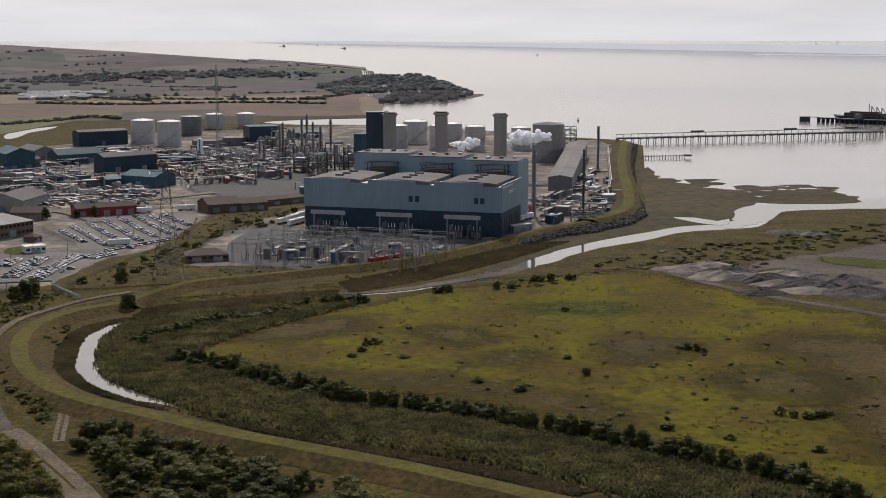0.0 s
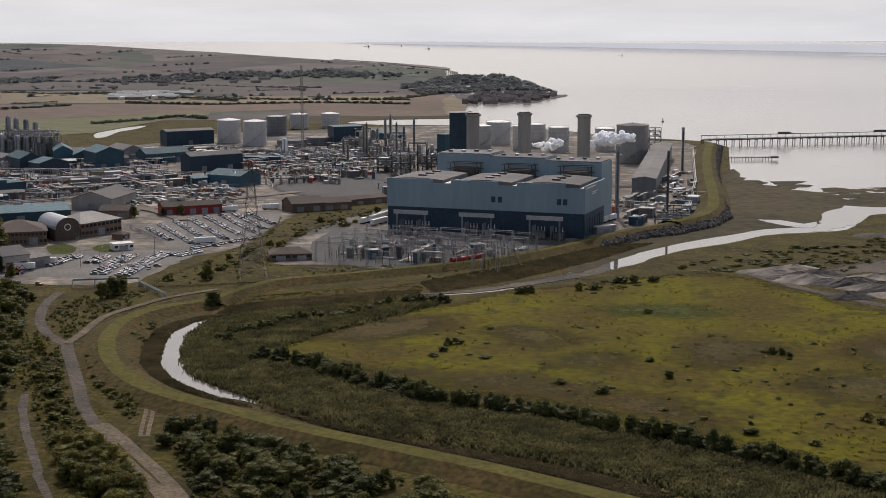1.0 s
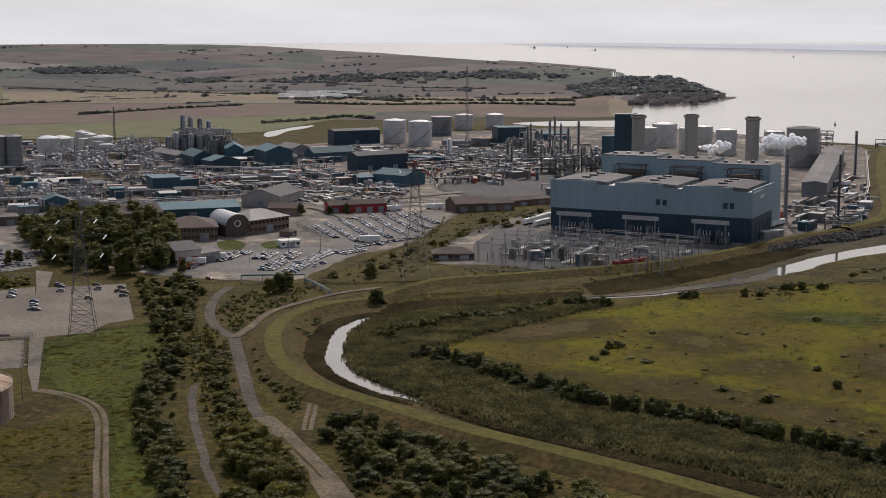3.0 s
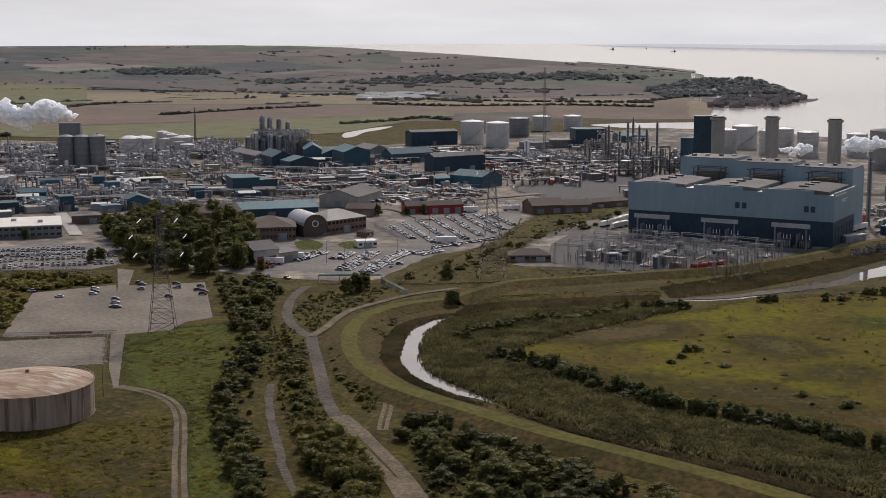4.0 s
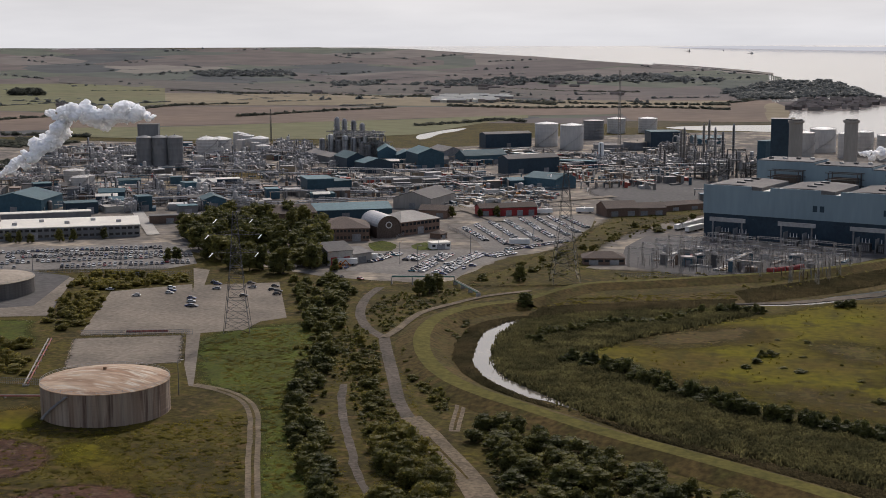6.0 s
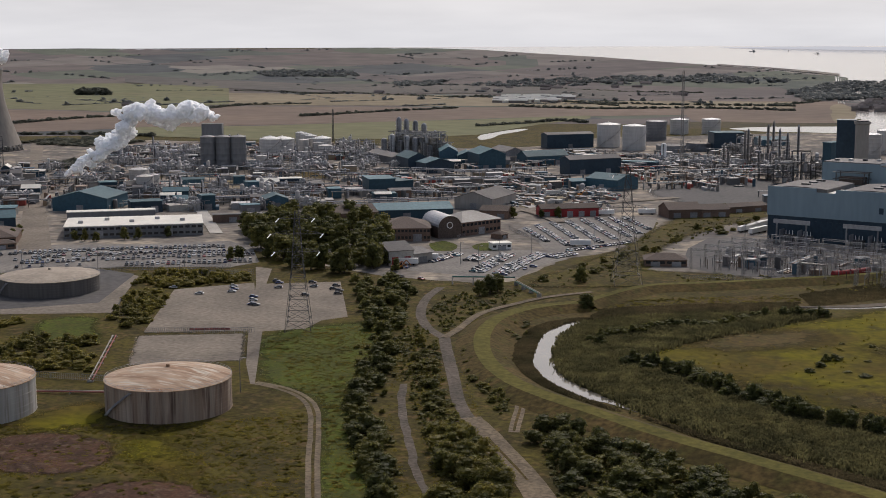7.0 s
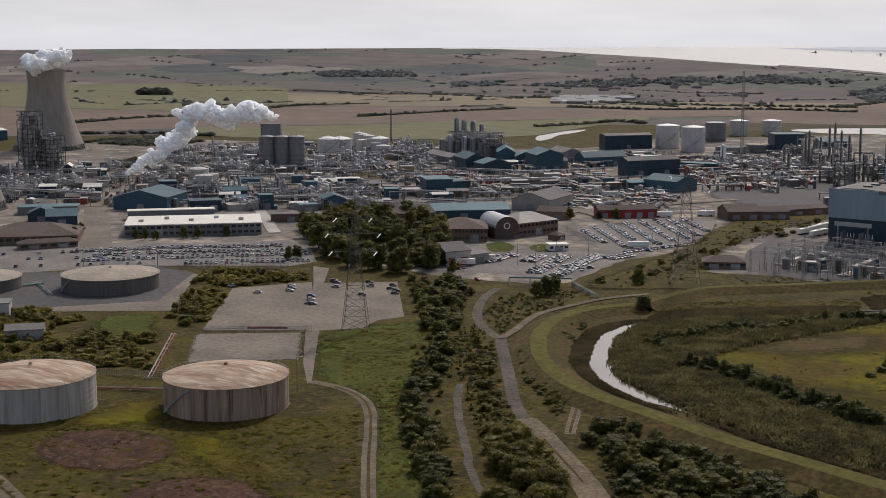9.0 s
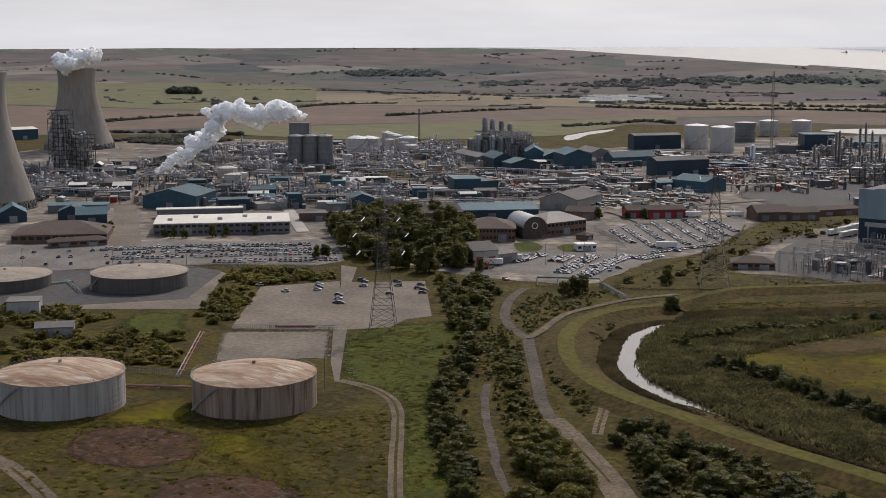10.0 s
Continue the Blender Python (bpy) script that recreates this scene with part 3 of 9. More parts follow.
COAST = [(-1781.7, 4518.4), (-1634.3, 4566.5), (-1444.9, 4551.3), (-978.2, 4355.9), (-552.7, 4076.9), (-219.6, 3747.7)]


def coast_angle(r):
    """Least angle left of ahead at which there is land, that far out."""
    rows = sorted((math.hypot(x, y), math.degrees(math.atan2(-x, y))) for x, y in COAST)
    return float(np.interp(r, [q[0] for q in rows], [q[1] for q in rows]))


zone("shore_field", [(-457.7, 2884.9), (-355.6, 3019.1), (-268.4, 3132.5), (-172.4, 2826.7), (-115.1, 2464.3), (-97.6, 2245.9), (-102.0, 2058.5), (-171.8, 2016.7), (-254.5, 2027.1), (-332.9, 2100.8)], "ploughed", 1.0, "brown field ending at the shore", "field", True, 6)
zone("shore_marsh", [(-330.6, 1982.6), (-254.5, 2027.1), (-172.9, 2029.6), (-102.8, 2073.5), (-88.2, 2151.2), (-79.1, 2049.5), (-97.9, 1977.6), (-150.7, 1953.2), (-203.0, 1929.4), (-251.5, 1881.3), (-309.6, 1857.4)], "marsh", 0.9, "dark marshy strip behind the inlet", "marsh", True, 6)
zone("sandy_bluff", [(-152.0, 2498.4), (-140.5, 2610.2), (-113.2, 2464.4), (-97.6, 2245.9), (-97.9, 2073.7), (-118.1, 2055.6)], "stubble", 1.3, "sandy bluff at the end of the field", "bluff")

# works ground
zone("works_yard_west", [(-560.2, 563.3), (-867.8, 878.1), (-1000.9, 1122.7), (-1004.2, 1214.5), (-1014.8, 1393.1), (-882.9, 1463.2), (-678.1, 1389.3), (-499.1, 1021.7), (-361.0, 708.2), (-410.8, 665.5), (-493.7, 621.4)], "gravel", 0.15, "grey and buff gravel yards with process plant", "yard", True, 6)
zone("works_yard", [(-567.3, 814.2), (-748.5, 1228.4), (-720.1, 1460.1), (-588.0, 1458.6), (-468.1, 1457.2), (-404.2, 1508.8), (-367.8, 1652.4), (-282.4, 1708.7), (-192.3, 1779.7), (-92.1, 1811.1), (11.2, 1766.2), (138.8, 1575.1), (173.7, 1541.5), (176.6, 1449.9), (153.9, 1219.8), (126.8, 1008.2), (107.7, 898.5), (76.8, 863.7), (38.9, 814.9), (4.9, 767.2), (-28.5, 724.6), (-53.9, 703.3), (-87.7, 693.2), (-118.0, 685.0), (-139.2, 738.3), (-147.2, 800.2), (-163.3, 900.4), (-158.3, 789.3), (-179.8, 729.1), (-190.5, 669.3), (-194.9, 646.5), (-243.4, 646.8), (-284.8, 662.0), (-366.0, 708.5), (-417.0, 705.3), (-498.2, 712.7)], "gravel", 0.2, "grey and buff gravel yards of the works", "yard", True, 6)
zone("dark_yard", [(-203.1, 1086.4), (-157.9, 1222.8), (-107.3, 1163.7), (-101.7, 1010.0), (-126.5, 976.1), (-158.9, 1003.4)], "dark_gravel", 0.4, "dark cinder yard beside the sheds", "yard", soft=12)
zone("pale_slab", [(-195.8, 1155.3), (-186.1, 1178.6), (-165.0, 1183.2), (-157.6, 1164.2), (-172.3, 1150.5), (-187.4, 1141.6)], "concrete", 0.6, "pale concrete slab in the yard", "slab")
zone("car_park_main", [(-240.6, 840.6), (-231.0, 881.6), (-210.6, 912.1), (-173.2, 923.5), (-164.7, 914.7), (-158.2, 865.2), (-160.0, 798.1), (-169.8, 774.4), (-181.6, 756.1), (-197.8, 752.2), (-213.9, 789.6)], "asphalt", 0.45, "asphalt car park full of cars", "car park", False)
zone("car_park_lower", [(-284.4, 726.0), (-254.5, 744.7), (-226.5, 754.4), (-203.0, 754.2), (-182.2, 752.1), (-181.3, 729.1), (-189.5, 697.1), (-189.6, 666.2), (-207.6, 661.6), (-251.2, 668.1)], "asphalt", 0.45, "asphalt car park beside the grass", "car park", False)
zone("car_park_long", [(-560.2, 624.3), (-544.7, 644.7), (-499.9, 682.3), (-436.5, 707.4), (-390.4, 735.9), (-361.0, 708.2), (-337.5, 668.7), (-344.7, 649.3), (-397.6, 632.3), (-442.0, 602.5), (-477.4, 572.8), (-507.5, 564.6)], "asphalt", 0.45, "long asphalt car park crowded with cars", "car park", False)
zone("car_park_empty", [(-339.5, 581.4), (-310.9, 610.1), (-259.8, 511.8), (-261.8, 504.8), (-301.3, 490.1)], "pale_asphalt", 0.45, "almost empty pale asphalt car park", "car park", False)
zone("car_park_empty_wing", [(-305.5, 608.7), (-271.1, 626.0), (-233.2, 545.8), (-240.8, 534.8), (-240.2, 517.2), (-255.3, 506.2)], "pale_asphalt", 0.45, "pale asphalt car park under a pylon", "car park", False)
zone("works_lane", [(-332.3, 654.3), (-321.1, 650.8), (-303.9, 609.4), (-254.9, 506.3), (-217.8, 425.9), (-219.3, 425.3), (-234.9, 452.6), (-260.2, 504.2), (-308.6, 607.5)], "pale_asphalt", 0.6, "worn asphalt lane between the car parks", "road", False)
zone("old_slab", [(-300.3, 483.2), (-260.2, 501.8), (-238.1, 456.4), (-275.9, 436.1)], "pale_asphalt", 0.4, "weedy old concrete slab", "slab", False, soft=3)
zone("works_road", [(-991.9, 1381.7), (-977.8, 1387.0), (-767.0, 1079.1), (-467.4, 665.9), (-485.8, 658.6), (-663.0, 911.9)], "pale_asphalt", 0.5, "straight road into the works", "road", False)
zone("tank_compound", [(-483.5, 537.5), (-476.6, 580.8), (-435.5, 593.4), (-409.7, 623.4), (-382.4, 614.6), (-336.7, 525.0), (-367.7, 516.9), (-403.0, 505.6), (-430.4, 477.4)], "dark_gravel", 0.35, "gravel compound round low tanks", "yard", False)
zone("compound_road", [(-355.3, 539.8), (-380.5, 611.5), (-376.5, 609.4), (-336.5, 520.9), (-389.0, 499.7), (-394.4, 507.6)], "pale_asphalt", 0.5, "concrete road around the tanks", "road", False)

ribbon("works_road.001", [(-665.6, 1134.1), (-578.1, 1014.9), (-488.2, 875.0), (-412.6, 760.2)], 8, "concrete", 2.60, "pale worn road between the process plant", "road", 0.1)
ribbon("works_road.002", [(-690.8, 1090.6), (-621.5, 1116.7), (-553.8, 1148.4), (-474.7, 1156.4), (-393.4, 1094.4)], 12, "pale_asphalt", 2.70, "pale worn road between the process plant", "road", 0.1)
ribbon("works_road.003", [(-506.5, 1082.4), (-446.3, 1086.9)], 16, "pale_asphalt", 2.80, "pale worn road between the process plant", "road", 0.1)
ribbon("works_road.004", [(-461.1, 1220.8), (-363.3, 1064.7), (-293.3, 990.5), (-241.4, 926.1)], 9, "concrete", 2.90, "pale worn road between the process plant", "road", 0.1)
ribbon("works_road.005", [(-359.0, 998.4), (-333.5, 1032.5), (-317.1, 1071.1), (-276.5, 1097.7), (-238.7, 1144.4)], 14, "pale_asphalt", 3.00, "pale worn road between the process plant", "road", 0.1)
ribbon("works_road.006", [(-300.9, 905.3), (-272.1, 918.6), (-245.8, 959.0), (-173.1, 1041.7)], 10, "pale_asphalt", 3.10, "pale worn road between the process plant", "road", 0.1)
ribbon("works_road.007", [(-293.8, 1301.2), (-223.5, 1342.5), (-160.4, 1283.0)], 14, "concrete", 3.20, "pale worn road between the process plant", "road", 0.1)
ribbon("works_road.008", [(-604.8, 953.4), (-556.9, 972.9), (-514.5, 966.6)], 12, "pale_asphalt", 3.30, "pale worn road between the process plant", "road", 0.1)
ribbon("works_road.009", [(-313.9, 971.5), (-258.5, 928.7), (-220.6, 875.6)], 10, "pale_asphalt", 3.40, "pale worn road between the process plant", "road", 0.1)

# green ground near the camera
zone("meadow", [(-96.9, 508.8), (-92.0, 530.1), (-71.3, 560.5), (-55.1, 588.4), (-33.9, 605.1), (-16.9, 631.8), (4.2, 649.0), (31.8, 661.2), (49.3, 676.2), (75.7, 685.8), (104.6, 689.1), (120.1, 663.2), (135.4, 630.6), (151.8, 601.1), (183.9, 561.7), (117.6, 338.1), (106.7, 350.1), (95.9, 366.7), (83.1, 380.0), (69.0, 392.0), (50.5, 403.9), (31.0, 418.9), (20.9, 429.5), (2.9, 441.0), (-15.9, 447.7), (-35.5, 456.6), (-52.1, 468.1), (-63.1, 477.8), (-74.6, 487.3), (-86.4, 496.5)], "meadow", 0.85, "yellow-green meadow of rough grass", "meadow", True, 8, soft=14)
zone("reed_bed", [(-131.8, 560.7), (-116.9, 578.3), (-90.4, 595.2), (-66.5, 603.3), (-47.4, 617.2), (-40.9, 604.6), (-67.2, 566.0), (-86.5, 538.1), (-95.4, 518.3), (-96.0, 497.8), (-73.0, 476.4), (-50.9, 457.2), (-26.7, 438.2), (-0.8, 425.0), (20.1, 411.5), (36.5, 400.3), (59.7, 385.4), (80.4, 367.3), (100.7, 344.6), (74.3, 337.9), (50.8, 345.3), (33.1, 361.5), (10.5, 376.9), (-13.9, 388.8), (-38.0, 400.2), (-58.7, 414.9), (-81.1, 432.5), (-95.0, 447.0), (-106.8, 457.7), (-116.9, 471.7), (-124.2, 489.5), (-128.9, 506.9), (-131.9, 524.7), (-133.2, 542.9)], "reed_floor", 0.3, "dark reed bed beside the creek", "reed bed", True, 4)
ribbon("reed_edge", [(-130.6, 566.1), (-127.9, 535.9), (-120.6, 498.6), (-114.5, 484.7), (-103.4, 468.7), (-91.1, 456.0), (-77.1, 441.3)], 5.0, "vivid_grass", 2.2, "thin green grassy edge inside the reeds", "grass", 0.6)
zone("creek_bank", [(-155.6, 497.8), (-164.9, 551.8), (-157.7, 586.1), (-123.5, 611.3), (-89.0, 638.7), (-51.4, 670.2), (-13.0, 703.1), (26.6, 752.9), (47.1, 783.7), (73.1, 783.5), (44.4, 737.3), (21.8, 696.0), (-17.5, 648.6), (-48.3, 628.6), (-97.0, 604.7), (-135.1, 573.0), (-145.0, 546.3), (-137.8, 497.8), (-126.0, 464.5), (-99.1, 439.4), (-82.2, 428.4), (-44.6, 397.4), (-10.0, 362.9), (16.5, 335.8), (34.1, 312.3), (23.1, 308.7), (-12.9, 355.8), (-50.2, 388.3), (-84.9, 414.3), (-115.4, 438.0), (-137.5, 456.9)], "rough_grass", 0.22, "rough dry grass on the creek bank", "bank", True, 4)
zone("pasture_patch", [(-251.9, 500.3), (-229.4, 534.2), (-215.8, 546.2), (-199.5, 509.7), (-185.7, 453.3), (-178.0, 421.7), (-148.9, 363.2), (-118.8, 308.4), (-134.8, 289.2), (-173.2, 379.0), (-187.7, 408.1), (-201.8, 420.3), (-216.9, 426.2)], "vivid_grass", 0.3, "bright green grass strip beside a farm track", "grass", True, 4, soft=10)
zone("field_by_pylon", [(-153.9, 673.9), (-153.4, 707.3), (-134.1, 710.7), (-90.2, 689.9), (-74.1, 673.5), (-105.7, 661.1), (-131.8, 653.6)], "vivid_grass", 0.4, "mown green grass below the pylon", "grass", True, 2, soft=6)
zone("bare_circle", [(-256.6, 322.4), (-262.5, 334.6), (-259.8, 345.1), (-251.9, 350.4), (-239.8, 352.6), (-228.0, 348.7), (-219.3, 339.4), (-216.1, 328.6), (-219.4, 319.2), (-226.4, 314.1), (-237.9, 312.8), (-248.0, 315.6)], "bare_earth", 0.5, "round bare patch of reddish earth", "ground", soft=3.5)
zone("bare_circle.001", [(-207.4, 293.0), (-210.2, 305.5), (-206.6, 313.9), (-199.2, 319.6), (-189.4, 321.4), (-178.8, 318.3), (-169.9, 308.4), (-168.3, 299.5), (-171.9, 291.2), (-178.7, 286.2), (-189.1, 284.1), (-199.3, 286.8)], "bare_earth", 0.5, "round bare patch of dark reddish earth", "ground", soft=3.5)
zone("quarry_floor", [(155.3, 712.7), (189.2, 742.2), (214.5, 755.8), (256.4, 791.1), (326.1, 808.5), (255.7, 629.9), (199.0, 609.8), (176.5, 647.6), (153.0, 675.5)], "mud", 0.9, "grey muddy quarry floor", "quarry", True, 6, soft=14)
zone("salt_marsh", [(90.5, 858.4), (120.6, 912.6), (175.4, 1219.6), (183.1, 1204.4), (179.7, 1091.3), (221.0, 1062.9), (232.2, 1025.2), (222.7, 973.5), (198.8, 935.8), (191.0, 897.9), (177.6, 868.2), (146.3, 852.9), (125.5, 830.9), (105.9, 812.2), (86.7, 789.9), (68.2, 764.7), (50.4, 735.3), (33.6, 702.8), (24.4, 687.6), (18.8, 692.6), (35.2, 737.3)], "marsh", 0.75, "brown salt marsh along the shore", "marsh", True, 6)
zone("salt_marsh.001", [(219.6, 986.8), (233.2, 1010.8), (274.7, 1050.9), (298.5, 1043.1), (300.1, 982.8), (277.8, 969.8), (241.2, 966.8)], "marsh", 0.75, "brown tongue of salt marsh in the water", "marsh", True, 8)
zone("marsh_grass", [(24.0, 676.2), (51.5, 707.9), (69.2, 740.9), (83.8, 762.6), (102.0, 781.2), (120.7, 798.5), (141.8, 826.0), (160.7, 835.5), (179.5, 842.7), (197.9, 855.1), (220.7, 906.2), (235.9, 929.5), (303.9, 941.1), (391.1, 934.3), (211.4, 496.4), (180.1, 550.3), (158.1, 597.1), (128.9, 652.3), (90.6, 692.3), (49.0, 672.8)], "grass", 0.78, "rough green grass behind the creek", "grass", True, 6)
for i, pts in enumerate(([(180.6, 1083.1), (187.1, 1095.3), (209.6, 1095.1), (207.4, 1078.9), (188.2, 1063.2)], [(226.1, 1133.5), (198.2, 1133.8), (199.0, 1112.0), (207.4, 1107.7)], [(172.3, 1116.5), (180.5, 1125.1), (191.3, 1120.7), (183.9, 1103.7)], [(227.2, 1082.7), (240.1, 1090.8), (250.8, 1078.5), (237.6, 1058.9)], [(262.1, 1070.4), (269.7, 1074.3), (274.3, 1066.4), (265.8, 1058.7)])):
    zone("mud_island", pts, "marsh", 0.75, "small brown mud island at low tide", "mud island", True, 4)
ri = random.Random(77)
for cx, cy in scatter_in([(217.4, 1066.9), (247.2, 1082.6), (284.9, 1090.4), (304.9, 1066.1), (276.5, 1024.8), (233.5, 1021.6)], 26, 78) + scatter_in([(171.6, 1142.9), (213.8, 1142.5), (213.3, 1091.0), (182.3, 1067.2)], 8, 79):
    rx, ry = ri.uniform(4, 16), ri.uniform(5, 14)
    zone("mud_island", [(cx + rx * ri.uniform(0.6, 1.2) * math.cos(a * 0.785), cy + ry * ri.uniform(0.5, 1.2) * math.sin(a * 0.785)) for a in range(8)], "marsh", 0.75, "small brown mud island at low tide", "mud island")
zone("service_road", [(131.5, 1230.3), (141.2, 1235.4), (109.5, 901.3), (92.2, 874.1)], "pale_asphalt", 0.6, "pale service road behind the sea bank", "road", False)
zone("marsh_pool", [(150.2, 898.2), (164.5, 895.3), (176.1, 878.8), (185.6, 889.6), (177.8, 860.4), (163.3, 868.3)], "calm_water", 0.9, "bright pool in the salt marsh", "water")

zone("verge", [(-178.8, 641.6), (-176.6, 688.7), (-167.3, 741.4), (-159.5, 815.6), (-157.7, 872.9), (-153.9, 927.3), (-137.8, 977.3), (-104.7, 1005.6), (-96.1, 947.1), (-116.3, 891.4), (-131.9, 826.5), (-137.7, 762.7), (-139.2, 712.5), (-87.4, 706.6), (-75.9, 682.8), (-135.8, 652.0)], "grass", 1.3, "rough green verge between car park and switchyard", "grass", True, 4, soft=8)

# creek
CREEK = [(-133.5, 568.5), (-138.4, 562.2), (-142.2, 548.9), (-142.8, 536.3), (-138.6, 511.6), (-134.4, 489.9), (-131.2, 479.4), (-125.0, 468.6), (-117.5, 458.2), (-110.9, 450.6), (-101.3, 441.5), (-94.3, 439.0), (-88.9, 435.0), (-81.4, 429.3), (-89.7, 438.9), (-95.7, 445.8), (-100.3, 449.9), (-107.7, 457.5), (-116.0, 467.8), (-122.5, 480.6), (-127.5, 493.8), (-131.9, 512.3), (-134.1, 526.2), (-136.1, 540.1), (-133.7, 552.0)]
zone("creek", CREEK, "calm_water", 0.7, "still creek curving through reeds", "creek")
ribbon("creek_upper", [(-48.3, 628.6), (-22.5, 637.0), (4.2, 660.5), (27.1, 685.9), (44.7, 716.9), (66.6, 746.8), (88.3, 775.0), (116.3, 814.4), (143.8, 838.0), (178.6, 873.5), (205.2, 912.0), (230.4, 938.6), (261.6, 953.9), (311.9, 966.3), (379.2, 1006.2)], lambda t: 5 + 60 * t, "calm_water", 0.6, "creek widening towards the estuary", "creek", 0.3)

ribbon("creek_mud", [(-48.3, 629.1), (-27.6, 636.4), (-6.6, 651.0), (18.4, 673.7), (34.6, 691.1), (41.0, 702.8)], lambda t: 4 + 5 * t, "mud", 1.6, "tan mud in the drained upper creek", "mud", 0.4)

# tracks
ribbon("dirt_road", [(-82.3, 323.4), (-96.6, 350.9), (-107.3, 368.3), (-124.4, 395.5), (-133.0, 407.9)], 8.5, "dirt", 0.45, "pale dirt road with worn edges", "track", 0.12)
ribbon("dirt_road.001", [(-128.8, 400.5), (-141.5, 424.6), (-157.6, 464.7), (-171.5, 498.9), (-179.6, 520.1)], 4.6, "worn", 0.44, "dirt road between scrub", "track", 0.12)
ribbon("dirt_road.002", [(-178.9, 518.0), (-192.8, 536.3), (-205.8, 563.7), (-215.4, 599.0), (-218.1, 626.7)], 4.4, "worn", 0.43, "dirt lane to the car park", "track", 0.12)
ribbon("dirt_road.003", [(-178.9, 518.0), (-178.8, 535.8), (-179.9, 570.0), (-171.9, 595.6), (-162.0, 617.4), (-145.1, 636.6)], 3.6, "dirt", 1.6, "pale footpath towards the flood bank", "track", 0.12)
ribbon("farm_track", [(-218.5, 427.3), (-208.2, 424.5), (-195.6, 416.2), (-184.4, 401.8), (-173.5, 378.8), (-159.7, 347.0), (-138.4, 300.4)], 4.2, "dirt", 0.42, "sandy farm track in the grass", "track", 0.12)
ribbon("farm_track.001", [(-278.5, 310.4), (-259.0, 301.9), (-238.0, 288.0), (-214.3, 269.4)], 6.0, "dirt", 0.42, "sandy farm track beside the tanks", "track", 0.12)
ribbon("bank_track", [(-121.0, 427.2), (-118.5, 415.6), (-116.7, 406.4), (-114.3, 396.4)], 3.6, "dirt", 0.5, "twin wheel track climbing the bank", "track", 0.2)
ribbon("old_track", [(-168.0, 442.5), (-158.0, 414.0), (-142.2, 378.4), (-130.9, 353.0), (-119.0, 331.6)], 2.6, "worn", 0.42, "old track half lost in scrub", "track", 0.6)
for pts in ([(-208.2, 424.5), (-195.6, 416.2), (-184.4, 401.8), (-173.5, 378.8), (-159.7, 347.0), (-138.4, 300.4)], [(-121.0, 427.2), (-118.5, 415.6), (-116.7, 406.4), (-114.6, 397.6)], [(-259.0, 301.9), (-238.0, 288.0), (-214.3, 269.4)], [(-97.9, 352.9), (-107.0, 367.3), (-120.4, 388.5)]):
    ribbon("grass_strip_in_track", pts, 0.9, "rough_grass", 0.75, "thin grass strip between wheel ruts", "grass", 0.8)
zone("track_junction", [(-135.9, 399.6), (-133.0, 407.9), (-125.2, 404.0), (-120.2, 393.8), (-124.1, 389.0), (-131.4, 394.6)], "dirt", 0.5, "pale trodden dirt where tracks meet", "track")


def flood_bank(line_pts, name, label, crest=5.0, foot=11.0, height=2.6):
    line = smooth_line(line_pts, 6.0)
    sv = side_vectors(line)
    top, flank = Geo(), Geo()
    tv, fv = [], []
    for p, s in zip(line, sv):
        c = crest / 2 * (1 + 0.15 * noise.noise(Vector((p.x * 0.05, p.y * 0.05, 1))))
        for w in (-c, c):
            tv.append((p.x + s.x * w, p.y + s.y * w, height))
        for w, z in ((-foot, 0.1), (-c, height - 0.02), (c, height - 0.02), (foot, 0.1)):
            fv.append((p.x + s.x * w, p.y + s.y * w, z))
    n = len(line)
    top.add(tv, [(2 * i + 1, 2 * i + 3, 2 * i + 2, 2 * i)[::-1] for i in range(n - 1)])
    flank.add(fv, [(4 * i + k, 4 * i + 4 + k, 4 * i + 5 + k, 4 * i + 1 + k) for i in range(n - 1) for k in (0, 2)])
    base = setting(name, flank, "rough_grass", label, "embankment")
    me = top.mesh("crest")
    if me.polygons[0].normal.z < 0:
        me.flip_normals()
    part("crest", me, "mown", base, "mown pale green grass crest")
    return base


BANK_NEAR = [(30.8, 335.6), (14.1, 347.7), (2.3, 356.0), (-13.2, 366.8), (-29.5, 376.8), (-46.7, 387.2), (-64.7, 397.8), (-84.2, 411.5), (-105.3, 427.2), (-116.5, 435.7), (-129.0, 447.8), (-141.8, 465.9), (-152.7, 487.6), (-160.6, 510.3), (-165.0, 529.9), (-166.6, 550.3), (-163.1, 571.2), (-155.0, 585.9), (-140.8, 598.7)]
flood_bank(BANK_NEAR, "flood_bank", "grassy flood bank with a mown crest beside the creek", 6.5, 10.5)
flood_bank([(-140.8, 598.7), (-122.5, 647.6), (-92.8, 667.2), (-64.1, 686.4), (-39.3, 703.2), (-13.4, 724.5), (14.2, 757.0), (37.8, 792.4), (60.1, 828.9), (91.1, 863.6)], "flood_bank.001", "grassy flood bank with a mown crest below the works", 4.5, 9.0)
flood_bank([(91.1, 863.6), (113.2, 898.5), (128.0, 948.6), (139.8, 1044.4), (152.6, 1170.7), (172.1, 1331.0), (196.6, 1494.0)], "flood_bank.002", "grassy sea bank with a mown crest behind the shore", 8.0, 12.0, 3.5)


